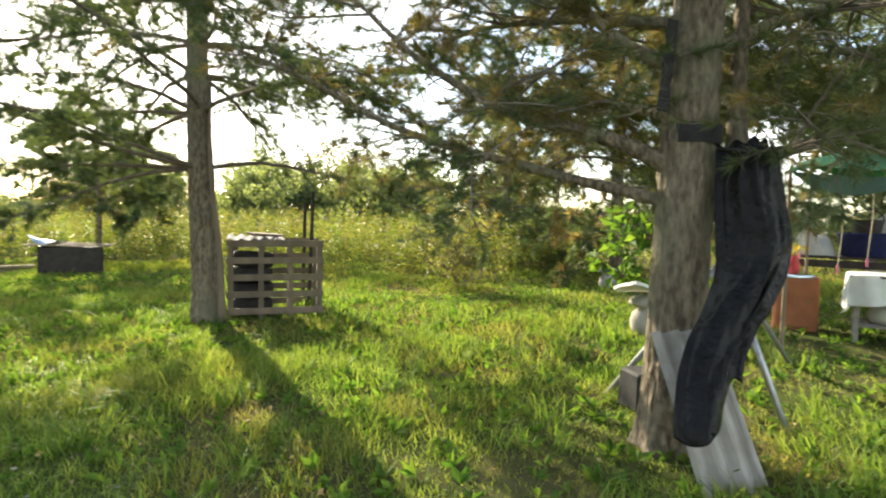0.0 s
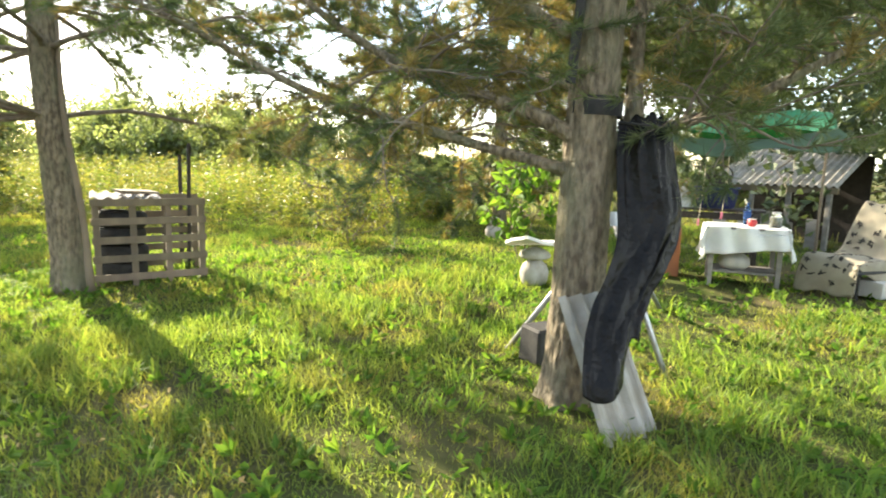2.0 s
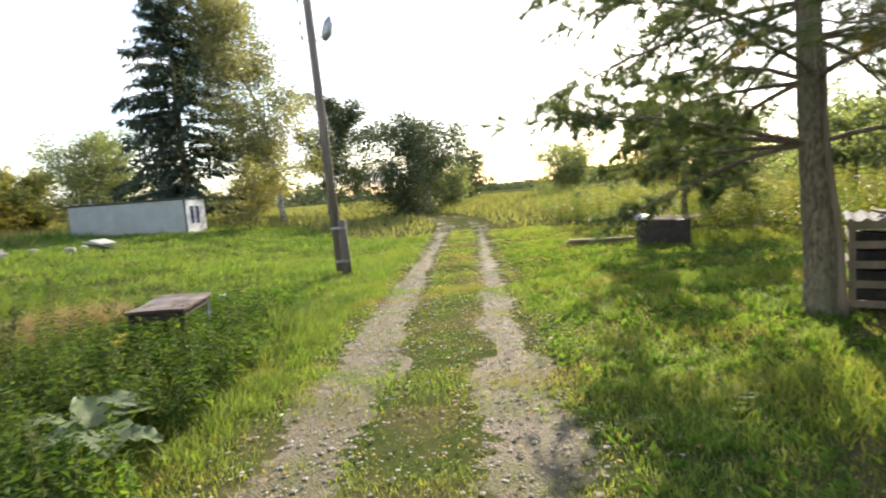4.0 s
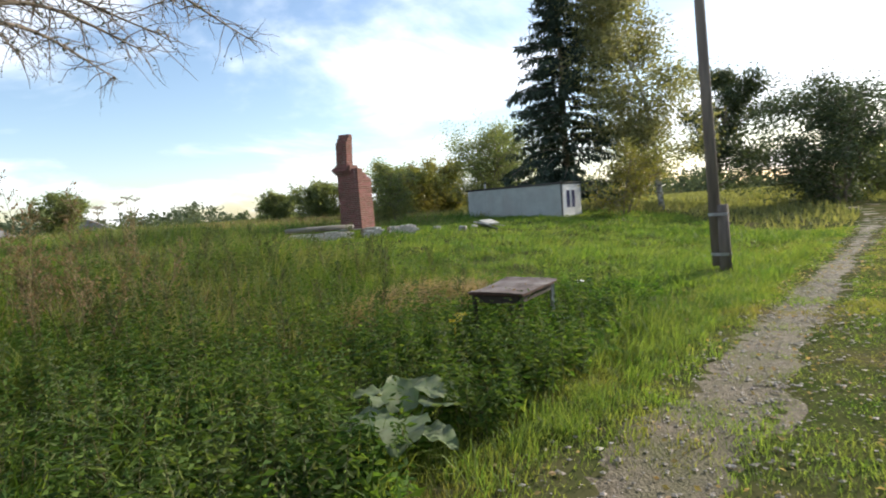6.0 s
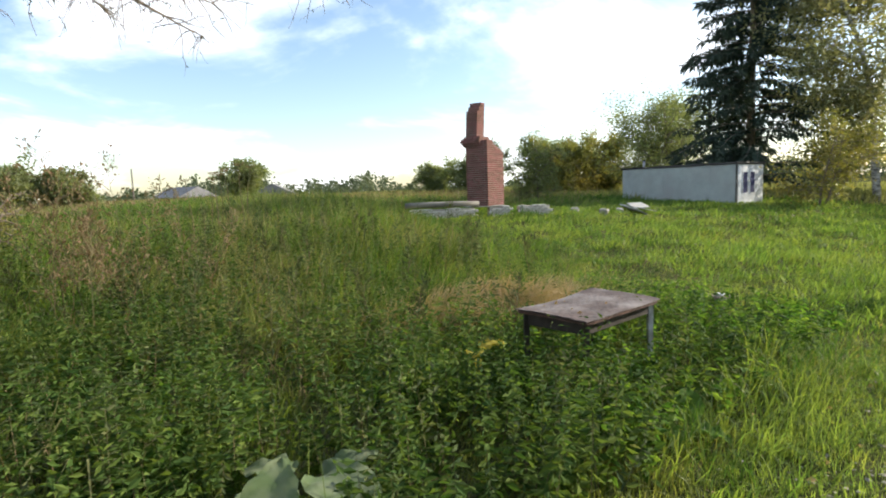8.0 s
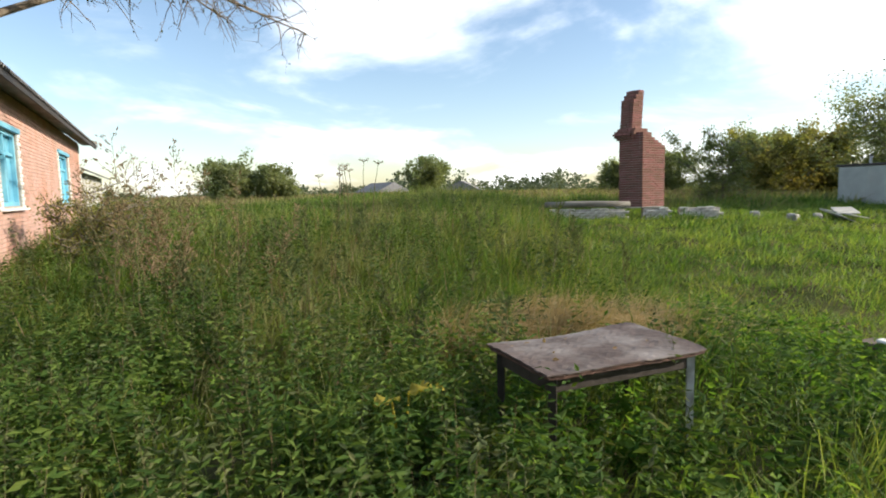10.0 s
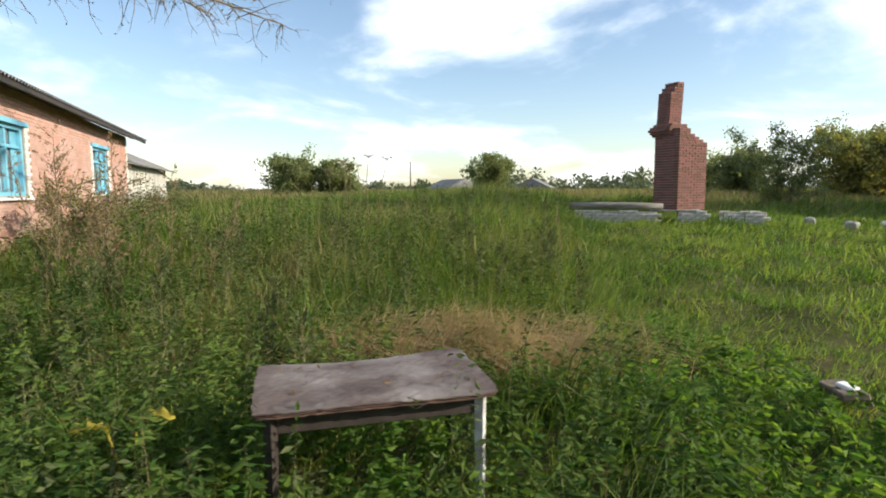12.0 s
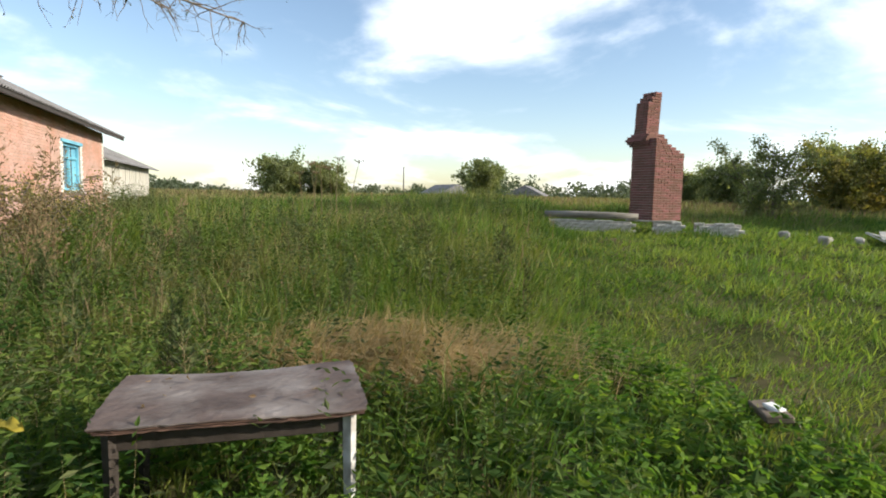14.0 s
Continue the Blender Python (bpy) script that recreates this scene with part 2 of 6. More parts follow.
M_ROPE = plain("pale_rope", (0.45, 0.4, 0.3), 0.95)
M_LIGHTBLUE = plain("light_blue_sheet", (0.4, 0.55, 0.68), 0.6)
M_PLANK = material("sunlit_plank", (0.34, 0.27, 0.17), (0.24, 0.19, 0.13), 5, rough=0.9, bump=0.4, stretch=(0.2, 1, 1), objrand=0.15)
M_PEBBLE = material("pale_pebbles", (0.42, 0.385, 0.325), (0.24, 0.21, 0.165), 3, rough=0.9, bump=0.2, island=0.45)
M_FALLEN = material("fallen_leaves", (0.42, 0.33, 0.16), (0.3, 0.22, 0.1), 2, rough=0.8, bump=0, island=0.4, transl=0.2)


def glass_material(name, tint, rough=0.05):
    m = bpy.data.materials.new(name)
    m.use_nodes = True
    b = m.node_tree.nodes["Principled BSDF"]
    b.inputs["Base Color"].default_value = (*tint, 1)
    b.inputs["Roughness"].default_value = rough
    b.inputs["Transmission Weight"].default_value = 0.9
    b.inputs["IOR"].default_value = 1.45
    return m


M_GLASS = glass_material("window_glass", (0.8, 0.85, 0.88))
M_BOTTLE = glass_material("blue_bottle_glass", (0.25, 0.45, 0.85))
M_JAR = glass_material("jar_glass", (0.75, 0.8, 0.72))


# ---- mesh helpers ----
class Geo:
    """Collects vertices and faces as arrays, for one mesh."""

    def __init__(self):
        self.v, self.f, self.n = [], [], 0

    def add(self, v, *faces):
        v = np.asarray(v, float).reshape(-1, 3)
        for f in faces:
            f = np.asarray(f, int)
            if len(f):
                self.f.append(f + self.n)
        self.v.append(v)
        self.n += len(v)
        return self

    def mesh(self, name, smooth=False):
        v = np.concatenate(self.v) if self.v else np.zeros((0, 3))
        me = bpy.data.meshes.new(name)
        me.vertices.add(len(v))
        me.vertices.foreach_set("co", v.astype(np.float32).ravel())
        loops = np.concatenate([f.ravel() for f in self.f])
        totals = np.concatenate([np.full(len(f), f.shape[1]) for f in self.f])
        me.loops.add(len(loops))
        me.loops.foreach_set("vertex_index", loops.astype(np.int32))
        me.polygons.add(len(totals))
        me.polygons.foreach_set("loop_start", np.r_[0, np.cumsum(totals)[:-1]].astype(np.int32))
        me.polygons.foreach_set("loop_total", totals.astype(np.int32))
        me.polygons.foreach_set("use_smooth", np.full(len(totals), smooth))
        me.update(calc_edges=True)
        return me


def bm_mesh(bm, name, smooth=False):
    me = bpy.data.meshes.new(name)
    bm.to_mesh(me)
    bm.free()
    if smooth:
        me.polygons.foreach_set("use_smooth", [True] * len(me.polygons))
    return me


def part(name, shape, mat, parent=None, label="", m=None, smooth=False):
    """One mesh object from a Geo, a bmesh or a ready mesh, under parent."""
    me = shape.mesh(name, smooth) if isinstance(shape, Geo) else shape if isinstance(shape, bpy.types.Mesh) else bm_mesh(shape, name, smooth)
    if mat and not me.materials:
        me.materials.append(mat)
    ob = new(name, me)
    if m is not None:
        ob.matrix_basis = m
    if parent:
        ob.parent = parent
    if label:
        ob["label"] = label
    return ob


def thing(name, label, category, m=None, group="", kind=""):
    ob = new(name)
    ob.empty_display_size = 0.2
    if m is not None:
        ob.matrix_basis = m
    return tagged(ob, label, category, group, kind)


def block(sx, sy, sz, bevel=0.006, at=(0, 0, 0), jitter=0.0, seed=0, turn=None):
    """A box centred at `at`, with worn edges."""
    bm = bmesh.new()
    bmesh.ops.create_cube(bm, size=1, matrix=Matrix.Diagonal((sx, sy, sz, 1)))
    if jitter:
        r = random.Random(seed)
        for v in bm.verts:
            v.co += Vector([r.uniform(-jitter, jitter) for _ in range(3)])
    if bevel:
        bmesh.ops.bevel(bm, geom=bm.edges[:], offset=bevel, segments=1, affect="EDGES")
    mat = Matrix.Translation(at) @ (turn or Matrix.Identity(4))
    bmesh.ops.transform(bm, matrix=mat, verts=bm.verts)
    return bm


def merge(*bms):
    out = bmesh.new()
    for b in bms:
        me = bpy.data.meshes.new("tmp")
        b.to_mesh(me)
        b.free()
        out.from_mesh(me)
        bpy.data.meshes.remove(me)
    return out


def tube(geo, pts, radii, sides=7, cap=True, wob=0.0, rng=None):
    """A tapered tube along points."""
    pts = np.asarray(pts, float)
    k = len(pts)
    radii = np.broadcast_to(np.asarray(radii, float), (k,))
    tan = np.gradient(pts, axis=0)
    tan /= np.linalg.norm(tan, axis=1, keepdims=True) + 1e-9
    ref = np.array([0.31, 0.17, 0.93]) if abs(tan[0][2]) < 0.9 else np.array([1.0, 0.1, 0])
    a = np.cross(tan, ref)
    a /= np.linalg.norm(a, axis=1, keepdims=True) + 1e-9
    b = np.cross(tan, a)
    th = np.linspace(0, 2 * np.pi, sides, endpoint=False)
    ring = a[:, None] * np.cos(th)[None, :, None] + b[:, None] * np.sin(th)[None, :, None]
    rr = radii[:, None]
    if wob and rng is not None:
        rr = rr * (1 + wob * rng.standard_normal((k, sides)))
    v = (pts[:, None] + ring * np.asarray(rr)[:, :, None] * np.ones((k, sides, 1))).reshape(-1, 3)
    i, j = np.meshgrid(np.arange(k - 1), np.arange(sides), indexing="ij")
    j2 = (j + 1) % sides
    f = np.stack([i * sides + j, i * sides + j2, (i + 1) * sides + j2, (i + 1) * sides + j], -1).reshape(-1, 4)
    faces = [f]
    if cap:
        v = np.concatenate([v, pts[-1:], pts[:1]])
        q = np.arange(sides)
        faces.append(np.stack([(k - 1) * sides + q, (k - 1) * sides + (q + 1) % sides, np.full(sides, k * sides)], -1))
        faces.append(np.stack([(q + 1) % sides, q, np.full(sides, k * sides + 1)], -1))
    geo.add(v, *faces)


def lathe(profile, sides=24):
    """A turned solid from (radius, height) pairs."""
    g = Geo()
    th = np.linspace(0, 2 * np.pi, sides, endpoint=False)
    v = np.array([[r * np.cos(a), r * np.sin(a), z] for r, z in profile for a in th])
    k = len(profile)
    i, j = np.meshgrid(np.arange(k - 1), np.arange(sides), indexing="ij")
    j2 = (j + 1) % sides
    f = np.stack([i * sides + j, i * sides + j2, (i + 1) * sides + j2, (i + 1) * sides + j], -1).reshape(-1, 4)
    q = np.arange(sides)
    v = np.concatenate([v, [[0, 0, profile[0][1]], [0, 0, profile[-1][1]]]])
    g.add(v, f, np.stack([(q + 1) % sides, q, np.full(sides, k * sides)], -1),
          np.stack([(k - 1) * sides + q, (k - 1) * sides + (q + 1) % sides, np.full(sides, k * sides + 1)], -1))
    return g


def unit(v):
    return v / (np.linalg.norm(v, axis=-1, keepdims=True) + 1e-9)


def leaf_cards(geo, p, size, width, rng, ahead=None, droop=0.0, fold=0.25):
    """Small folded leaves, a rhomb of four corners each, at points p."""
    k = len(p)
    a = rng.standard_normal((k, 3)) if ahead is None else ahead + rng.standard_normal((k, 3)) * 0.45
    a[:, 2] -= droop
    a = unit(a)
    b = unit(np.cross(a, rng.standard_normal((k, 3))))
    c = np.cross(a, b)
    s = (np.asarray(size) * rng.uniform(0.6, 1.25, k))[:, None]
    w = s * width
    v = np.stack([p, p + a * s * 0.5 + b * w * 0.5 + c * w * fold, p + a * s, p + a * s * 0.5 - b * w * 0.5 + c * w * fold], 1)
    q = np.arange(k)[:, None] * 4
    geo.add(v.reshape(-1, 3), q + [0, 1, 2, 3])


def needles(geo, p, d, count, length, width, rng, spread=0.75):
    """Tufts of needles: count thin blades round direction d at each point p."""
    k = len(p)
    pp = np.repeat(p, count, 0)
    a = unit(np.repeat(d, count, 0) + rng.standard_normal((k * count, 3)) * spread)
    b = unit(np.cross(a, rng.standard_normal((k * count, 3))))
    ln = (length * rng.uniform(0.7, 1.2, k * count))[:, None]
    pp = pp + a * ln * 0.05
    v = np.stack([pp + b * width, pp - b * width, pp + a * ln], 1)
    q = np.arange(k * count)[:, None] * 3
    geo.add(v.reshape(-1, 3), q + [0, 1, 2])


def wander(start, d, length, steps, rng, bend=0.12, sag=0.0, lift=0.0):
    """A wandering line of points from start."""
    pts = [np.asarray(start, float)]
    d = unit(np.asarray(d, float))
    for s in range(steps):
        d = unit(d + rng.standard_normal(3) * bend + np.array([0, 0, lift - sag]))
        pts.append(pts[-1] + d * length / steps)
    return np.array(pts)


def spline(ctrl, steps=14):
    """A smooth line through a few control points."""
    c = np.asarray(ctrl, float)
    c = np.concatenate([2 * c[:1] - c[1:2], c, 2 * c[-1:] - c[-2:-1]])
    out = []
    for i in range(1, len(c) - 2):
        t = np.linspace(0, 1, steps, endpoint=False)[:, None]
        p0, p1, p2, p3 = c[i - 1], c[i], c[i + 1], c[i + 2]
        out.append(0.5 * (2 * p1 + (p2 - p0) * t + (2 * p0 - 5 * p1 + 4 * p2 - p3) * t**2 + (3 * p1 - p0 - 3 * p2 + p3) * t**3))
    return np.concatenate(out + [c[-2:-1]])


# ---- ground ----
ROAD_O, ROAD_D, ROAD_N = np.array([-4.1, 1.95]), np.array([-0.79, 0.613]), np.array([0.613, 0.79])


def ss(x, a, b):
    t = np.clip((np.asarray(x, float) - a) / (b - a), 0, 1)
    return t * t * (3 - 2 * t)


def along_across(x, y):
    rx, ry = np.asarray(x, float) - ROAD_O[0], np.asarray(y, float) - ROAD_O[1]
    s = rx * ROAD_D[0] + ry * ROAD_D[1]
    bend = 0.012 * np.clip(s - 24, 0, 60) ** 2
    return s, rx * ROAD_N[0] + ry * ROAD_N[1] + bend


def lumps(x, y):
    return (np.sin(x * 1.7 + y * 0.6) * np.cos(y * 1.3 - x * 0.4) * 0.5 + np.sin(x * 0.53 - y * 0.71 + 1.3) * 0.5)


def track_mask(x, y):
    """1 in the two wheel tracks, 0 off them."""
    s, p = along_across(x, y)
    w = lumps(x * 2.1, y * 2.3) * 0.12
    left = 1 - ss(np.abs(p + 0.9 + w), 0.22, 0.5)
    right = 1 - ss(np.abs(p - 0.8 + w), 0.2, 0.45)
    return np.maximum(left, right)


def ground_z(x, y):
    s, p = along_across(x, y)
    z = 0.14 * ss(p, 1.4, 3.2) + 0.1 * ss(p, 4, 12)
    z = z - 0.1 * ss(-p, 1.4, 3.0) + 0.85 * ss(-p, 4.5, 17) + 0.5 * ss(-p, 18, 60)
    z = z - 1.2 * ss(-p, 65, 110)
    z = z + 0.04 * lumps(x, y) * ss(np.abs(p), 1.2, 3) - 0.035 * track_mask(x, y)
    z = z + 0.1 * np.clip(np.sin(x * 1.9 - y * 1.1) * np.sin(y * 2.3 + x * 0.8 + 0.7), 0, 1) * ss(-p, 4.2, 6.5) * ss(s, 4.5, 7)
    return z


def axis(c, near, far, k):
    t = np.linspace(-1, 1, k)
    return c + near * t + np.sign(t) * (far - near) * np.abs(t) ** 5


gx, gy = axis(-8, 22, 1500, 300), axis(2, 22, 1500, 300)
X, Y = np.meshgrid(gx, gy, indexing="ij")
g = Geo()
ii, jj = np.meshgrid(np.arange(299), np.arange(299), indexing="ij")
a0 = ii * 300 + jj
g.add(np.stack([X, Y, ground_z(X, Y)], -1), np.stack([a0, a0 + 300, a0 + 301, a0 + 1], -1).reshape(-1, 4))
ground = tagged(part("ground", g, M_GROUND, smooth=True), "grassy village ground of soil and turf", "ground", kind="structure")


def strip(centre, half, lift, s0, s1, seed):
    """A wheel track laid on the ground, with ragged sides."""
    r = np.random.default_rng(seed)
    s = np.arange(s0, s1, 0.16)
    rag = np.convolve(r.standard_normal(len(s) + 8), np.ones(5) / 5, "same")[:len(s)] * 0.14
    rag2 = np.convolve(r.standard_normal(len(s) + 8), np.ones(5) / 5, "same")[:len(s)] * 0.14
    cols = np.linspace(-1, 1, 7)
    near_end = 1 - ss(s, 2, 9)
    wide = (half * (1 + 0.35 * near_end))[:, None]
    p = centre + cols[None] * wide + np.where(cols < 0, rag[:, None], rag2[:, None]) * np.abs(cols) * (1 + near_end[:, None])
    p = p - 0.012 * np.clip(s - 24, 0, 60)[:, None] ** 2
    x = ROAD_O[0] + s[:, None] * ROAD_D[0] + p * ROAD_N[0]
    y = ROAD_O[1] + s[:, None] * ROAD_D[1] + p * ROAD_N[1]
    z = ground_z(x, y) + lift * (1 - np.abs(cols) ** 2)[None] - 0.006
    k = len(s)
    i, j = np.meshgrid(np.arange(k - 1), np.arange(6), indexing="ij")
    a = i * 7 + j
    return Geo().add(np.stack([x, y, z], -1), np.stack([a, a + 1, a + 8, a + 7], -1).reshape(-1, 4))


for centre, half, seed in ((-0.9, 0.36, 1), (0.8, 0.31, 2)):
    tagged(part("road", strip(centre, half, 0.016, -14, 46, seed), M_ROAD, smooth=True), "pale gravel wheel track through grass", "road", kind="structure")


# ---- trees ----
def put_on(x, y, turn=0.0, sink=0.0):
    return pose(x, y, float(ground_z(x, y)) - sink, 0, 0, turn)


def tube_geo(pts, radii, sides, wob, rng):
    g = Geo()
    tube(g, pts, radii, sides, wob=wob, rng=rng)
    return g


def bark_trunk(core, rad, rng, sides=56, rings=230):
    """A trunk with deep upright furrows broken into bark plates."""
    f = np.linspace(0, 1, rings) ** 1.6 * (len(core) - 1)
    pts = np.stack([np.interp(f, np.arange(len(core)), core[:, k]) for k in range(3)], -1)
    rr = np.interp(f, np.arange(len(core)), rad)
    th = np.arange(sides) * 2 * np.pi / sides
    plate = np.zeros((rings, sides))
    zz = pts[:, 2][:, None]
    for k in range(9):
        n, ph, w = rng.integers(5, 19), rng.uniform(0, 6.28), rng.uniform(2, 9)
        plate += np.sin(th[None] * n + ph + 0.9 * np.sin(zz * w + ph) + 0.5 * np.sin(zz * w * 2.7 + n))
    plate = np.tanh(plate * 0.7) * 0.5
    crack = rng.standard_normal((rings, sides))
    crack = (crack + np.roll(crack, 1, 0) + np.roll(crack, 1, 1)) / 3
    foot = 1 + 0.35 * np.exp(-zz / 0.18) * (1 + 0.5 * np.sin(th[None] * 5 + 1))
    rr = rr[:, None] * foot + 0.012 * plate + 0.004 * crack
    v = np.stack([pts[:, :1] + rr * np.cos(th)[None], pts[:, 1:2] + rr * np.sin(th)[None], np.repeat(zz, sides, 1)], -1)
    i, j = np.meshgrid(np.arange(rings - 1), np.arange(sides), indexing="ij")
    j2 = (j + 1) % sides
    return Geo().add(v, np.stack([i * sides + j, i * sides + j2, (i + 1) * sides + j2, (i + 1) * sides + j], -1).reshape(-1, 4))


def pine(name, x, y, height, radius, label, seed, base=1.6, reach=2.6, whorls=16, per=5, tufts=26, needle=0.1, wid=0.0022,
         lean=(0, 0), sag=0.02, rust=0.15, limbs=(), count=12, fork=None, top_reach=0.4, gap=None, thin=None):
    """A pine: tapered trunk, whorls of limbs with twigs, and tufts of needles; limbs adds named big ones."""
    r = np.random.default_rng(seed)
    t = thing(name, label, "tree", put_on(x, y, 0, 0.05))
    z = np.linspace(0, height, 26)
    core = np.stack([lean[0] * z + 0.03 * np.sin(z * 0.9 + seed), lean[1] * z + 0.03 * np.cos(z * 0.7 + seed), z], -1)
    rad = radius * (1 - z / height) ** 0.75 + 0.01
    if radius <= 0.165:
        rad[0] *= 1.3
    part("trunk", bark_trunk(core, rad, r) if radius > 0.165 else tube_geo(core, rad, 18, 0.035, r), M_BARK, t, smooth=True)
    if fork is not None:
        g = Geo(); tube(g, spline(fork[0], 6), np.linspace(fork[1], 0.02, 6 * (len(fork[0]) - 1) + 1), 10, wob=0.04, rng=r)
        part("second_stem", g, M_BARK, t, smooth=True)
    br, gn, gr = Geo(), Geo(), Geo()

    def foliage(line, dens, thick):
        """Twigs off a limb, each with tufts."""
        k = max(3, int(dens))
        idx = r.uniform(0.28, 1.0, k)
        for u in idx:
            q = u * (len(line) - 1)
            i = min(int(q), len(line) - 2)
            p = line[i] + (line[i + 1] - line[i]) * (q - i)
            d = unit(line[i + 1] - line[i])
            side = unit(np.cross(d, [0, 0, 1.0]) * r.choice([-1, 1]) + d * 0.8 + r.standard_normal(3) * 0.35)
            tw = wander(p, side, r.uniform(0.25, 0.75) * (1.25 - u * 0.5), 5, r, 0.18, sag)
            if wid < 0.01:
                tube(br, tw, np.linspace(thick, 0.0025, len(tw)), 3, cap=False)
            steps = r.uniform(0.25, 1, tufts // 4 + 2)
            qi = (steps * (len(tw) - 1)).clip(0, len(tw) - 1.01)
            i0 = qi.astype(int)
            pp = tw[i0] + (tw[i0 + 1] - tw[i0]) * (qi - i0)[:, None]
            dd = unit(tw[i0 + 1] - tw[i0]) + np.array([0, 0, 0.15])
            needles(gr if r.random() < rust else gn, pp, dd, count, needle, wid, r, 0.7)

    for w in range(whorls):
        f = (w + r.uniform(0, 0.6)) / whorls
        zz = base + (height - base) * f
        c = np.array([np.interp(zz, z, core[:, k]) for k in range(3)])
        for b in range(per):
            a = r.uniform(0, 2 * np.pi)
            if gap and gap[0] < a < gap[1] and f < gap[2]:
                continue
            if thin and f < thin[0] and b >= thin[1]:
                continue
            ln = reach * (1 - f * (1 - top_reach)) * r.uniform(0.6, 1.1)
            line = wander(c, (math.cos(a), math.sin(a), r.uniform(-0.05, 0.35)), ln, 9, r, 0.09, sag)
            tube(br, line, np.linspace(radius * 0.2 * (1 - 0.6 * f), 0.006, len(line)), 6, cap=False)
            foliage(line, tufts * ln / 3.2, 0.006)
    for ctrl, r0, dens, dead in limbs:
        line = spline(ctrl, 7)
        g = Geo(); tube(g, line, np.linspace(r0, 0.014, len(line)), 10, wob=0.06, rng=r)
        part("limb", g, M_BARK, t, smooth=True)
        keep = rust
        rust = dead
        foliage(line, dens, 0.009)
        for _ in range(int(dens * 0.5)):
            i = r.integers(len(line) // 4, len(line) - 1)
            side = unit(np.array([r.standard_normal(), r.standard_normal() , r.uniform(-0.6, 0.5)]))
            sub = wander(line[i], side, r.uniform(0.5, 1.2), 7, r, 0.16, sag)
            tube(br, sub, np.linspace(0.012, 0.004, len(sub)), 5, cap=False)
            foliage(sub, 6, 0.005)
        rust = keep
    part("bough", br, M_TWIG, t)
    if gn.n:
        part("needles", gn, M_NEEDLE, t)
    if gr.n:
        part("dry_needles", gr, M_RUST, t, "rusty brown dying needles")
    return t


def broadleaf(name, x, y, height, spread, label, seed, crown=0.3, leaf=0.12, n=5000, mat=None, stems=1, bark=None, radius=0.12,
              limbs=14, droop=0.0, category="tree", narrow=0.55, z=None, clump=0.55):
    """A leafy tree or shrub: stems, limbs, twigs, and a ragged crown of small leaves set along the twigs."""
    r = np.random.default_rng(seed)
    m = put_on(x, y, 0, 0.1) if z is None else pose(x, y, z)
    t = thing(name, label, category, m)
    wood, lv = Geo(), Geo()
    spots = []
    slim = 2 if max(abs(x + 6), abs(y)) > 28 else 1
    for s in range(stems):
        off = np.array([r.normal(0, 0.12), r.normal(0, 0.12), 0]) * (stems > 1) * spread * 0.5
        tilt = np.array([r.normal(0, 0.25 * (stems > 1) + 0.03), r.normal(0, 0.25 * (stems > 1) + 0.03), 1])
        hh = height * (r.uniform(0.7, 1.0) if stems > 1 else 0.93)
        trunk = wander(off, tilt, hh, 14, r, 0.05, 0, 0.02)
        tube(wood, trunk, np.linspace(radius, radius * 0.12, len(trunk)), 9)
        for b in range(limbs):
            f = crown + (1 - crown) * (b + r.random()) / limbs
            i = min(int(f * 14), 13)
            a = r.uniform(0, 2 * np.pi)
            prof = math.sin(math.pi * min(1, (f - crown) / (1 - crown) * narrow + 0.28)) ** 0.8
            ln = spread * prof * r.uniform(0.55, 1.12)
            line = wander(trunk[i], (math.cos(a), math.sin(a), r.uniform(0.1, 0.8)), ln, 7, r, 0.14, droop)
            tube(wood, line, np.linspace(radius * 0.32, 0.012, len(line)), 5, cap=False)
            for _ in range(7):
                k = r.integers(2, len(line))
                tw = wander(line[k], unit(r.standard_normal(3) + unit(line[-1] - line[0]) * 0.6), ln * r.uniform(0.18, 0.45), 4, r, 0.2, droop * 1.6)
                tube(wood, tw[::slim], np.linspace(0.014, 0.004, len(tw[::slim])), 3, cap=False)
                spots.append(tw[1:])
    spots = np.concatenate(spots)
    pick = spots[r.integers(0, len(spots), n)] + r.standard_normal((n, 3)) * clump * np.array([1, 1, 0.8]) * spread * 0.16
    pick[:, 2] = np.maximum(pick[:, 2], 0.15)
    leaf_cards(lv, pick, leaf, 0.6, r, droop=0.5)
    part("trunk", wood, bark or M_TWIG, t, smooth=True)
    part("crown", lv, mat or M_LEAF, t)
    return t


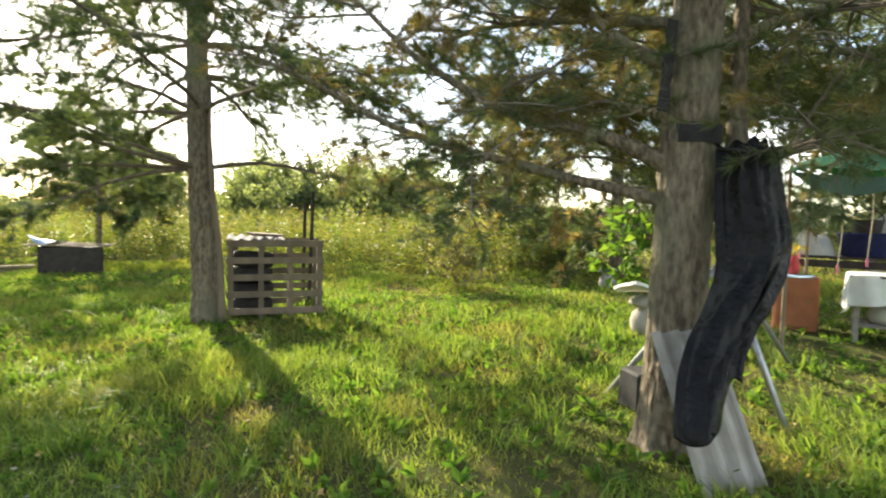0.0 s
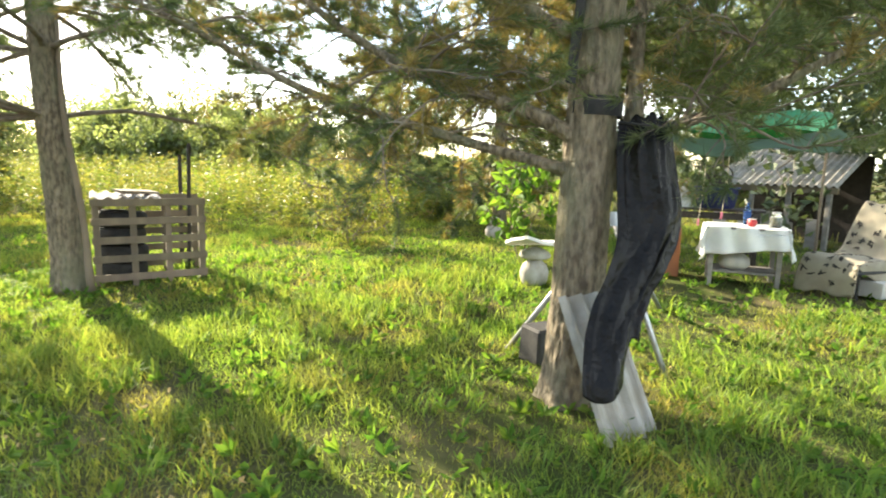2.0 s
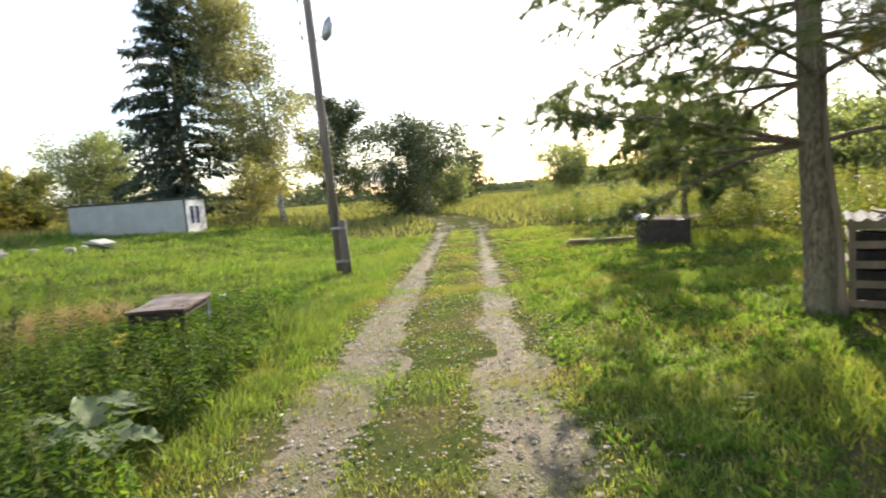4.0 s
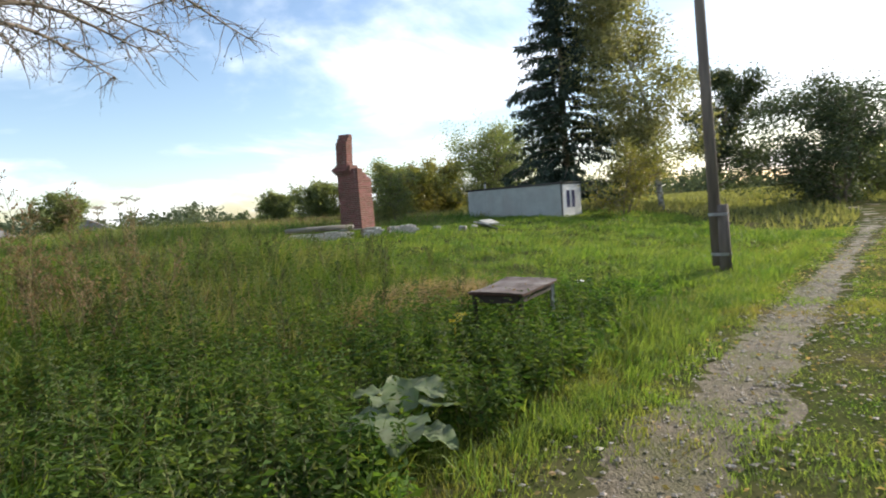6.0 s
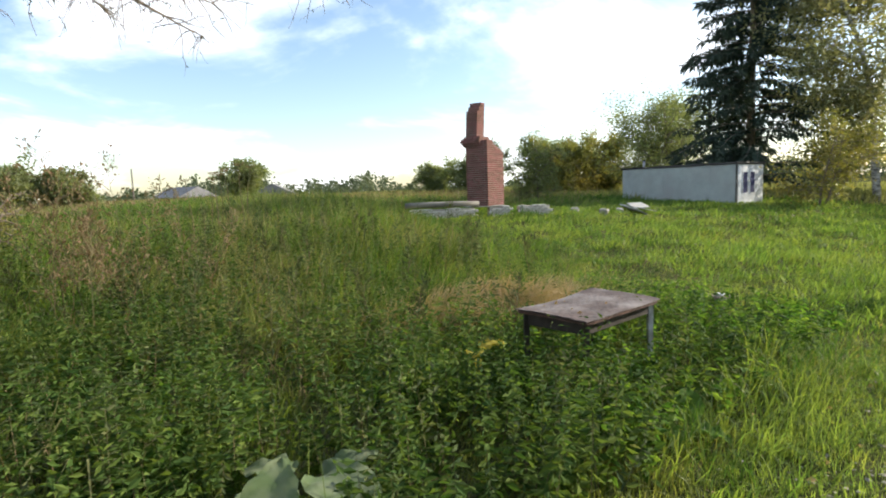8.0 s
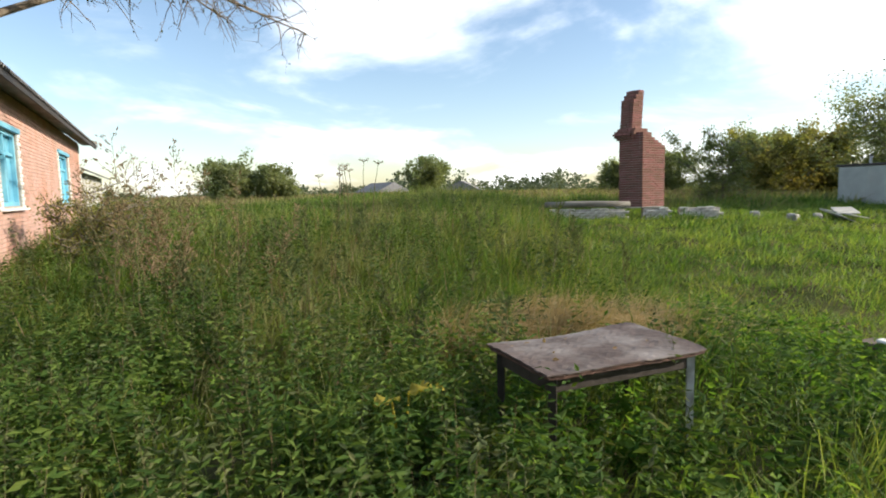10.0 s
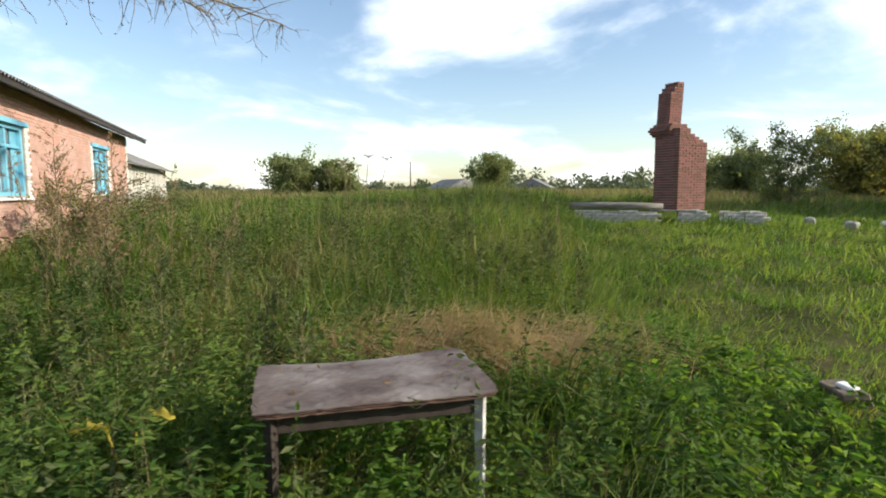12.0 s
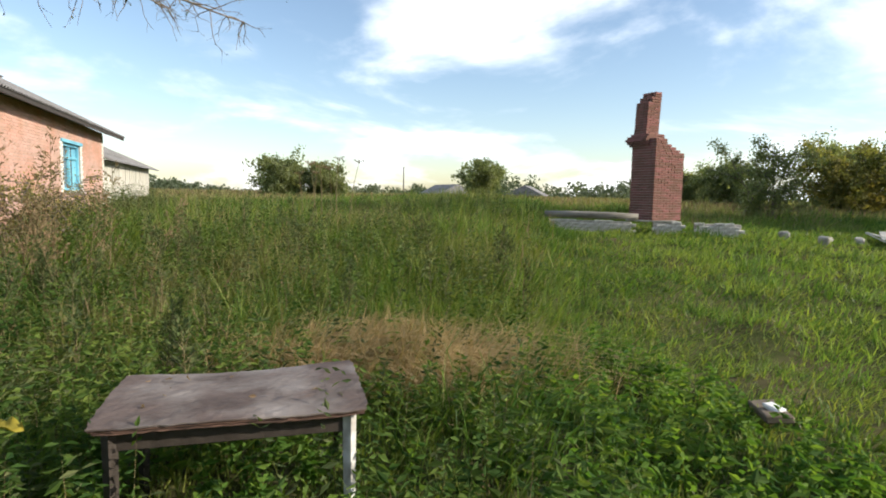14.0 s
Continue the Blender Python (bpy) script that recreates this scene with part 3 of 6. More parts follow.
def spruce(x, y, height, reach, seed, label):
    r = np.random.default_rng(seed)
    t = thing("spruce_tree", label, "tree", put_on(x, y, 0, 0.1))
    g = Geo(); tube(g, [(0, 0, 0), (0, 0, height * 0.5), (0, 0, height)], [0.3, 0.16, 0.02], 10)
    part("trunk", g, M_BARK, t, smooth=True)
    br, nd = Geo(), Geo()
    for w in range(44):
        f = (w / 44) ** 0.92
        z0 = 1.2 + (height - 1.3) * f
        for b in range(6):
            a = r.uniform(0, 2 * np.pi)
            ln = reach * (1 - f) ** 0.85 * r.uniform(0.55, 1.1) + 0.25
            line = wander((0, 0, z0), (math.cos(a), math.sin(a), 0.12), ln, 9, r, 0.06, 0.055)
            line[-2:, 2] += 0.12
            tube(br, line, np.linspace(0.05 * (1 - f) + 0.015, 0.006, len(line)), 4, cap=False)
            k = int(60 * ln / 3) + 14
            u = r.uniform(0.12, 1, k) * (len(line) - 1.01)
            i = u.astype(int)
            p = line[i] + (line[i + 1] - line[i]) * (u - i)[:, None]
            d = unit(line[i + 1] - line[i]) * 0.5 + np.array([0, 0, -0.75]) + r.standard_normal((k, 3)) * 0.25
            leaf_cards(nd, p, 0.55, 0.2, r, ahead=d, fold=0.3)
            leaf_cards(nd, p, 0.3, 0.22, r, ahead=np.cross(unit(line[i + 1] - line[i]), [0, 0, 1.0]) * r.choice([-1, 1], k)[:, None], fold=0.3)
    part("bough", br, M_TWIG, t)
    part("needles", nd, M_SPRUCE, t)


# the near pine with its big limbs (points from its foot)
TX, TY = 1.12, 3.72
TZ = float(ground_z(TX, TY)) - 0.05
o = np.array([TX, TY, TZ])
near_limbs = [
    (np.array([(1.06, 3.69, 1.9), (0.76, 3.82, 2.07), (0.23, 4.01, 2.24), (-0.13, 4.11, 2.41), (-0.6, 4.25, 2.72), (-1.1, 4.4, 3.2)]) - o, 0.058, 24, 0.5),
    (np.array([(1.04, 3.7, 1.69), (0.25, 4.14, 1.92), (-0.71, 4.52, 2.23), (-1.54, 4.7, 2.66), (-2.3, 4.9, 3.0)]) - o, 0.04, 30, 0.4),
    (np.array([(1.2, 3.7, 1.85), (1.68, 3.66, 1.99), (2.2, 3.54, 2.2), (2.97, 3.3, 2.66), (3.7, 3.1, 3.1)]) - o, 0.05, 28, 0.15),
    (np.array([(1.1, 3.68, 2.5), (0.8, 3.8, 2.67), (0.5, 4.0, 3.0), (0.0, 4.3, 3.5)]) - o, 0.055, 26, 0.5),
    (np.array([(1.2, 3.8, 2.2), (1.0, 4.8, 2.5), (0.7, 5.9, 2.75), (0.5, 6.9, 2.8)]) - o, 0.04, 62, 0.65),
    (np.array([(1.2, 3.8, 2.4), (1.9, 4.7, 2.7), (2.5, 5.6, 2.9), (3.0, 6.6, 2.8)]) - o, 0.045, 60, 0.3),
    (np.array([(1.2, 3.7, 2.6), (2.1, 4.1, 3.0), (3.0, 4.5, 3.2), (3.9, 4.9, 3.1)]) - o, 0.045, 60, 0.1),
    (np.array([(1.15, 3.75, 2.8), (0.4, 4.9, 3.2), (-0.3, 5.9, 3.4), (-0.9, 6.6, 3.2)]) - o, 0.04, 40, 0.55),
    (np.array([(1.2, 3.7, 2.9), (1.3, 3.0, 3.2), (1.6, 2.2, 3.5), (2.0, 1.4, 3.5)]) - o, 0.04, 20, 0.15),
]
pine("pine_tree", TX, TY, 10, 0.175, "large pine with rough bark, dying inner needles and a black band", 3, base=3.0, reach=3.7, whorls=11, per=7, tufts=46,
     needle=0.11, wid=0.0028, lean=(0.037, 0.0), sag=0.02, rust=0.35, limbs=near_limbs, count=10, gap=(2.05, 3.5, 0.42),
     fork=(np.array([(1.3, 3.72, 1.6), (1.46, 3.74, 1.95), (1.5, 3.82, 2.5), (1.55, 3.9, 3.5), (1.6, 4.0, 6)]) - o, 0.085))
pine("pine_tree", -3.57, 7.25, 8.5, 0.175, "slender pine with bare lower trunk and drooping branches", 8, base=2.0, reach=3.6, whorls=13, per=7, tufts=40, top_reach=0.35, thin=(0.3, 5),
     needle=0.13, wid=0.0044, lean=(-0.022, 0.0), sag=0.045, rust=0.0, count=8)
for k, (x, y, h, rr, rust) in enumerate(((3.3, 13.8, 12, 4.1, 0.2), (5.9, 15.4, 10, 3.2, 0.1), (0.9, 16.5, 9, 2.8, 0.3), (12.5, 18.5, 10, 3.4, 0.1), (10.6, 7.2, 9, 3.0, 0.05))):
    pine("pine_tree", x, y, h, 0.16, "dense dark pine at the edge of the yard", 20 + k, base=2.1 if k == 4 else 0.7, reach=rr, whorls=18 if k == 0 else 13, per=6, tufts=22, needle=0.2, wid=0.012,
         sag=0.05, rust=rust, count=7)
pine("pine_tree", -9.5, 13.9, 4.0, 0.08, "small spreading pine beside the old box", 31, base=1.7, reach=2.1, whorls=5, per=6, tufts=44, needle=0.16, wid=0.007, sag=0.03, rust=0.05, count=10, top_reach=0.75)

spruce(-41.9, 7.9, 21, 5.2, 5, "tall dark spruce behind the trailer")
broadleaf("birch_tree", -39.8, 13.6, 18, 4.3, "tall thin-leaved birch turning yellow", 7, crown=0.18, leaf=0.21, n=36000, clump=0.95, mat=M_BIRCH_LEAF, bark=M_BIRCHBARK, radius=0.2, limbs=36, droop=0.07)
broadleaf("tree", -51, 22, 12.5, 4.2, "dark leafy tree behind the pole", 9, crown=0.15, leaf=0.24, n=20000, mat=M_LEAF_D, radius=0.2, limbs=22)
broadleaf("bush", -39, 24.6, 8.5, 4.6, "big dark willow bush at the end of the track", 10, crown=0.05, leaf=0.2, n=26000, mat=M_LEAF_D, stems=4, radius=0.1, limbs=14, category="bush")
broadleaf("tree", -33, 9.3, 4.5, 2.2, "yellowing shrub beside the trailer", 12, crown=0.1, leaf=0.14, n=4500, mat=M_LEAF_Y, stems=3, radius=0.05, limbs=9, category="bush")
broadleaf("bush", -51, 3.6, 7.0, 4.4, "broad grey-green willow behind the trailer", 13, crown=0.05, leaf=0.19, n=24000, mat=M_LEAF, stems=5, radius=0.1, limbs=14, category="bush")
broadleaf("tree", -34.2, -3.4, 4.3, 1.5, "small open tree beyond the ruined chimney", 14, crown=0.12, leaf=0.11, n=9000, mat=M_LEAF, stems=3, radius=0.05, limbs=12)
for k, (x, y, h, w, mat, lab) in enumerate((
        (-60, -13.8, 4.0, 2.6, M_LEAF, "round willow bush across the field"), (-53, -4.4, 4.4, 2.8, M_LEAF_Y, "yellow-green bush across the field"),
        (-62, -6.5, 5.4, 3.4, M_LEAF, "leafy tree across the field"), (-57, -1.0, 4.8, 3.0, M_LEAF_Y, "yellowing bush across the field"),
        (-66, -20.5, 3.6, 2.2, M_LEAF, "low bush across the field"),
        (-31.5, -39.5, 3.1, 2.4, M_LEAF, "rounded willow in the meadow"), (-34.6, -38.2, 2.8, 2.1, M_LEAF, "rounded willow in the meadow"),
        (-52.7, -36.8, 4.6, 2.3, M_LEAF, "lone round tree in the meadow"), (-16, -62, 2.6, 2.3, M_LEAF_D, "low bush behind the annex"),
        (-22, -64, 2.4, 2.3, M_LEAF_D, "low bush behind the annex"),
        (-48, 51, 6, 5, M_LEAF, "leafy tree beyond the track"), (-38, 55, 5.6, 5, M_LEAF_Y, "yellowing tree beyond the track"), (-28, 52, 6, 5, M_LEAF, "leafy tree beyond the yard"),
        (-19, 50, 6, 5, M_LEAF, "leafy tree beyond the yard"), (-9, 47, 6, 5, M_LEAF_Y, "yellowing tree beyond the yard"), (2, 44, 7, 5, M_LEAF, "leafy tree beyond the yard"),
        (-46, 32, 4.2, 3.2, M_LEAF, "leafy bush beside the far track"), (-58, 44, 6.4, 4.6, M_LEAF_D, "leafy tree beyond the track"), (-3, 24, 3.4, 2.4, M_LEAF, "leafy tree behind the tall weeds"),
        (-7, 27, 3.4, 2.6, M_LEAF, "leafy tree behind the tall weeds"), (-12, 30, 3.6, 2.6, M_LEAF, "leafy tree behind the tall weeds"), (13, 17, 8, 4, M_LEAF_D, "dark leafy tree behind the shed"),
        (13, 10, 7, 4, M_LEAF_D, "dark leafy tree behind the shed"))):
    broadleaf(
        "tree" if " tree " in lab else "bush", x, y, h, w, lab, 50 + k, crown=0.05, leaf=0.24, n=13000, mat=mat, stems=4, radius=0.07, limbs=12, category="tree" if " tree " in lab else "bush")
broadleaf("bush", -0.35, 10.9, 1.75, 0.75, "young yellow-leaved shrub on the lawn", 90, crown=0.15, leaf=0.06, n=2600, mat=M_LEAF_Y, stems=5, radius=0.012, limbs=7, category="bush")
broadleaf("sapling", 2.3, 8.6, 2.0, 0.6, "young chestnut with large fresh green leaves", 91, crown=0.3, leaf=0.2, n=260, mat=M_FERN, stems=2, radius=0.015, limbs=7, droop=0.05, category="sapling")
broadleaf("bush", -9.9, -8.9, 1.7, 1.0, "brownish shrub in front of the brick house", 92, crown=0.1, leaf=0.05, n=5000, mat=M_LEAF_Y, stems=6, radius=0.012, limbs=8, category="bush")

# the tree whose twigs hang over the track
r = np.random.default_rng(77)
over = thing("overhanging_tree", "half-bare tree with thin twigs reaching over the meadow", "tree", put_on(-6.6, -6.0, 0, 0.1))
oz = float(ground_z(-6.6, -6.0)) - 0.1
wood, lv, spots = Geo(), Geo(), []
trunk = wander((0, 0, 0), (-0.05, 0.05, 1), 7.2, 12, r, 0.05)
tube(wood, trunk, np.linspace(0.16, 0.03, 13), 10)
for tip, start in (((-6.1, 0.1, 4.75), 6), ((-4.6, 1.6, 4.7), 6), ((-5.2, -1.0, 5.0), 7), ((-3.4, 2.4, 4.6), 6), ((-2.2, 3.2, 4.6), 7), ((-4.0, 0.3, 5.2), 8), ((2.5, 2.0, 5.5), 7), ((1.0, -3.0, 6), 8), ((-6.6, 2.6, 5.4), 8)):
    a, b = trunk[start], np.array(tip)
    mid = (a + b) / 2 + np.array([0, 0, 0.75])
    line = spline([a, mid, b], 9)
    tube(wood, line, np.linspace(0.06, 0.01, len(line)), 6, cap=False)
    for _ in range(60):
        k = r.integers(5, len(line))
        tw = wander(line[k], unit(r.standard_normal(3) + unit(b - a) * 0.9) , r.uniform(0.3, 1.0), 6, r, 0.2, 0.07)
        tube(wood, tw, np.linspace(0.011, 0.003, len(tw)), 3, cap=False)
        spots.append(tw)
        for _ in range(2):
            sub = wander(tw[r.integers(1, 6)], r.standard_normal(3), r.uniform(0.15, 0.35), 4, r, 0.2, 0.05)
            tube(wood, sub, np.linspace(0.004, 0.0015, len(sub)), 3, cap=False)
            spots.append(sub)
spots = np.concatenate(spots)
leaf_cards(lv, spots[r.integers(0, len(spots), 1500)], 0.05, 0.55, r, droop=0.6)
part("trunk", wood, M_TWIG, over, smooth=True)
part("leaves", lv, M_LEAF_D, over)

# far woods all round
r = np.random.default_rng(5)
g = Geo()
for k in range(1000):
    a = radians(r.uniform(35, 270) if k % 8 else r.uniform(270, 395))
    d = r.uniform(170, 240)
    cx, cy = -10 + math.cos(a) * d, 5 + math.sin(a) * d
    hh = r.uniform(3, 6.5) * (1 + 0.4 * math.sin(a * 7) + 0.2 * math.sin(a * 23))
    ww = r.uniform(1.6, 3.6)
    q = np.array([cx, cy, float(ground_z(cx, cy)) - 0.5])
    n = 110
    f = r.random(n) ** 1.2
    p = q + np.stack([r.standard_normal(n) * ww * (1 - f * 0.7), r.standard_normal(n) * ww * (1 - f * 0.7), f * hh], -1)
    leaf_cards(g, p, 1.1, 0.75, r, droop=0.3)
tagged(part("far_woods", g, M_FAR), "dark far woods round the fields", "woods", kind="stuff")


# ---- grass and weeds ----
def blades(geo, x, y, h, w, rng, lean=0.35, fine=True, wind=(0.0, 0.0)):
    k = len(x)
    z = ground_z(x, y) - 0.01
    a = rng.uniform(0, 2 * np.pi, k)
    side = np.stack([np.cos(a), np.sin(a), np.zeros(k)], -1)
    tilt = rng.normal(0, lean, (k, 2)) + np.array(wind)
    h, w = np.asarray(h)[:, None], np.asarray(w)[:, None] * np.ones((k, 1))
    base = np.stack([x, y, z], -1)
    up = np.array([0, 0, 1.0])
    t3 = np.concatenate([tilt, np.zeros((k, 1))], 1)
    mid = base + up * h * 0.55 + t3 * h * 0.35
    tip = base + up * h * (1 - 0.3 * np.clip(np.abs(tilt).sum(1, keepdims=True), 0, 2)) + t3 * h
    if fine:
        v = np.stack([base - side * w, base + side * w, mid + side * w * 0.75, mid - side * w * 0.75, tip], 1)
        q = np.arange(k)[:, None] * 5
        geo.add(v.reshape(-1, 3), q + [0, 1, 2, 3], q + [3, 2, 4])
    else:
        v = np.stack([base - side * w, base + side * w, tip], 1)
        q = np.arange(k)[:, None] * 3
        geo.add(v.reshape(-1, 3), q + [0, 1, 2])


def scatter(x0, x1, y0, y1, per_m2, rng):
    k = int((x1 - x0) * (y1 - y0) * per_m2)
    return rng.uniform(x0, x1, k), rng.uniform(y0, y1, k)


def path_near(x, y):
    """Distance to the line walked."""
    a, b = np.array([-0.2, 0.1]), np.array([-8.0, 4.1])
    d = b - a
    t = np.clip(((x - a[0]) * d[0] + (y - a[1]) * d[1]) / (d @ d), 0, 1)
    return np.hypot(x - a[0] - t * d[0], y - a[1] - t * d[1])


def tall(s, p):
    """1 where the meadow is left uncut."""
    edge = 5.4 + (-p - 3) * 0.27
    return (1 - ss(s, edge - 0.8, edge + 0.8)) * ss(-p, 1.7, 2.6) + ss(-p, 17.5, 20) * ss(s, 3, 8) 


def weed_edge(s):
    """Where the weeds begin beside the track."""
    return -2.0 - 0.2 * np.clip(s - 1, 0, 6)


r = np.random.default_rng(11)
lawn = Geo()
x, y = scatter(-22, 9, -4, 16, 2000, r)
s, p = along_across(x, y)
near = path_near(x, y)
tuft = lumps(x * 3.1 + 5, y * 2.9) + 0.7 * lumps(x * 7.3, y * 6.9 + 2)
bare = np.maximum(track_mask(x, y), 0.45 * (1 - ss(np.abs(p), 1.1, 1.9)) * (1 - ss(s, 4, 9)))
keep = (p > -2.6) & (r.random(len(x)) > bare * np.clip(0.8 - 0.6 * tuft * (1 - 0.6 * ss(s, 4, 9)), 0.15, 0.96)) & (r.random(len(x)) < 0.85 + 0.35 * tuft) & (r.random(len(x)) > 0.85 * (1 - ss(np.hypot(x - 5.2, y - 7.0), 1.2, 2.6))) & (r.random(len(x)) < np.clip(5.0 / (near + 0.9) ** 1.2, 0.1, 1))
x, y, p, near = x[keep], y[keep], p[keep], near[keep]
patch = np.clip(0.45 + 0.5 * lumps(x * 1.3, y * 1.3) + 0.45 * lumps(x * 4, y * 4), 0.1, 1.35) ** 1.3
h = (0.05 + 0.15 * patch) * (1 - 0.5 * ss(-np.abs(p), -1.9, -1.0)) * r.uniform(0.6, 1.3, len(x))
wd = (0.0026 + 0.0007 * near) * r.uniform(0.7, 1.4, len(x))
f = near < 2.6
blades(lawn, x[f], y[f], h[f], wd[f], r, 0.5)
blades(lawn, x[~f], y[~f], h[~f], wd[~f], r, 0.5, fine=False)
tagged(part("lawn_grass", lawn, M_GRASS), "short uneven lawn grass lit from behind", "grass", kind="stuff")
# long lush tufts in the lawn
g = Geo()
x, y = scatter(-9, 6, 0.6, 9, 11, r)
s, p = along_across(x, y)
keep = (p > 1.7) & (lumps(x * 1.7 + 2, y * 1.5) + 0.6 * lumps(x * 4.1, y * 4.4) > -0.1) & (r.random(len(x)) < np.clip(1.3 - 0.13 * path_near(x, y), 0.15, 1))
x, y = x[keep].repeat(22), y[keep].repeat(22)
lean = np.repeat(r.normal(0, 0.35, (len(x) // 22, 2)), 22, 0)
near = path_near(x, y)
blades(g, x + r.normal(0, 0.06, len(x)), y + r.normal(0, 0.06, len(x)), r.uniform(0.12, 0.27, len(x)), (0.003 + 0.0006 * near) * r.uniform(0.7, 1.4, len(x)), r, 0.5, wind=lean)
tagged(part("lawn_tufts", g, M_BRIGHT), "long lush grass tufts in the lawn", "grass", kind="stuff")
# broad-leaved lawn weeds
g = Geo()
x, y = scatter(-14, 8, 0, 12, 26, r)
s, p = along_across(x, y)
keep = (p > 1.3) & (r.random(len(x)) < np.clip(1.4 - path_near(x, y) * 0.1, 0.2, 1))
x, y = x[keep], y[keep]
c = np.stack([x, y, ground_z(x, y) + 0.02], -1).repeat(5, 0)
d = r.standard_normal((len(c), 3)); d[:, 2] = 0.55
leaf_cards(g, c, 0.1, 0.4, r, ahead=unit(d))
tagged(part("lawn_weeds", g, M_FERN), "plantain and dandelion leaves in the lawn", "weeds", kind="stuff")

meadow = Geo()
x, y = scatter(-34, 0, -26, 12, 300, r)
s, p = along_across(x, y)
near = path_near(x, y)
tl = tall(s, p)
keep = (p < -1.5) & (r.random(len(x)) < np.clip(5.5 / (near + 0.8) ** 1.0, 0.25, 1))
x, y, s, p, near, tl = (q[keep] for q in (x, y, s, p, near, tl))
patch = np.clip(0.6 + 0.4 * lumps(x * 0.9, y * 0.9) + 0.25 * lumps(x * 3, y * 3) + 0.3 * lumps(x * 6.1 + 2, y * 5.7), 0.2, 1.7)
h = (0.1 + 0.1 * patch + (0.12 + 0.24 * patch) * tl) * r.uniform(0.6, 1.25, len(x))
h = h * (1 - 0.75 * np.exp(-((x + 11.3) ** 2 + (y + 0.2) ** 2) / 0.9)) * (1 - 0.45 * (p < weed_edge(s)) * (p > -6.5) * (s < 5.8))
wd = (0.0028 + 0.0009 * near) * r.uniform(0.7, 1.4, len(x))
f = near < 6
blades(meadow, x[f], y[f], h[f], wd[f], r, 0.6, wind=(-0.1, 0.25))
blades(meadow, x[~f], y[~f], h[~f], wd[~f], r, 0.6, fine=False, wind=(-0.1, 0.25))
tagged(part("meadow_grass", meadow, M_MEADOW), "uncut green meadow grass bent by wind", "grass", kind="stuff")

# tussocks, each with its own height, lean and colour
x, y = scatter(-36, 0, -28, 12, 17, r)
s, p = along_across(x, y)
near = path_near(x, y)
keep = (p < -1.6) & (r.random(len(x)) < np.clip(7 / (near + 1), 0.3, 1)) & ((p > weed_edge(s)) | (p < -6.5) | (s > 5.8) | (r.random(len(x)) < 0.3)) & (np.hypot(x + 11.3, y + 0.2) > 0.75)
x, y, s, p, near = (q[keep] for q in (x, y, s, p, near))
tl = tall(s, p)
sort = lumps(x * 0.55 + 3, y * 0.6) + 0.6 * lumps(x * 1.9, y * 1.7) + r.normal(0, 0.4, len(x))
high = np.clip(0.5 + 0.5 * lumps(x * 1.1 + 1, y * 0.9) + r.normal(0, 0.3, len(x)), 0.05, 1.5)
height = 0.13 + 0.17 * high + (0.16 + 0.34 * high) * tl
sink = np.exp(-((x + 11.3) ** 2 + (y + 0.2) ** 2) / 0.7)
height = height * (1 - 0.65 * sink) * (1 - 0.45 * (np.hypot(x + 9.37, y - 1.21) < 1.2))
lean = r.normal(0, 0.3, (len(x), 2)) + np.array([-0.12, 0.28])
choice = np.where(tl > 0.5, np.where(sort > 0.42, 2, np.where(sort < -0.3, 0, 1)), np.where(sort < -0.35, 0, 3))
choice[(choice == 2) & (near < 4.5) & (p > -4)] = 1
for k, (nm, mat, lab) in enumerate((("lush_tussocks", M_LUSH, "dark lush grass tussocks in the meadow"), ("green_tussocks", M_MEADOW, "green grass tussocks bent by wind"),
                                    ("seeding_tussocks", M_PALEGRASS, "pale seeding grass tussocks in the meadow"), ("fresh_tussocks", M_BRIGHT, "bright short grass tussocks on the trodden ground"))):
    pick = choice == k
    per = 20
    g = Geo()
    for sub, fine in ((pick & (near < 6), True), (pick & (near >= 6), False)):
        q = np.repeat(np.flatnonzero(sub), per)
        rad = 0.06 + 0.011 * near[q]
        bx, by = x[q] + r.normal(0, 1, len(q)) * rad, y[q] + r.normal(0, 1, len(q)) * rad
        blades(g, bx, by, height[q] * r.uniform(0.55, 1.2, len(q)), (0.0027 + 0.0009 * near[q]) * r.uniform(0.7, 1.4, len(q)), r, 0.42, fine=fine, wind=lean[q])
    tagged(part(nm, g, mat), lab, "grass", kind="stuff")
far = Geo()
x, y = scatter(-110, 20, -110, 60, 9, r)
s, p = along_across(x, y)
keep = ~((x > -22) & (x < 9) & (y > -4) & (y < 16) & (p > -2.6)) & ~((x > -34) & (x < 0) & (y > -26) & (y < 12) & (p < -1.5)) & (np.abs(p) > 1.5)
x, y, p = x[keep], y[keep], p[keep]
d = np.hypot(x + 6, y - 3)
blades(far, x, y, r.uniform(0.3, 0.7, len(x)) * np.clip(d / 30, 0.4, 1), 0.016 + 0.0012 * d, r, 0.3, fine=False)
tagged(part("far_meadow", far, M_PALEGRASS), "far uncut meadow", "grass", kind="stuff")
seed = Geo()
x, y = scatter(-60, 4, -60, -1, 12, r)
s, p = along_across(x, y)
keep = (r.random(len(x)) < 0.25 + 0.75 * tall(s, p)) & (p < -4) & (tall(s, p) > 0.3) & (r.random(len(x)) < np.clip(8 / (path_near(x, y) + 1), 0.35, 1))
x, y = x[keep], y[keep]
blades(seed, x, y, r.uniform(0.4, 0.8, len(x)), 0.0025 + 0.0011 * path_near(x, y), r, 0.25, fine=False, wind=(0.05, 0.12))
tagged(part("seed_stalks", seed, M_SEED), "brownish seeding grass stalks in the meadow", "grass", kind="stuff")
dry = Geo()
k = 5200
u, v = r.normal(0, 0.72, k), r.normal(0, 0.36, k)
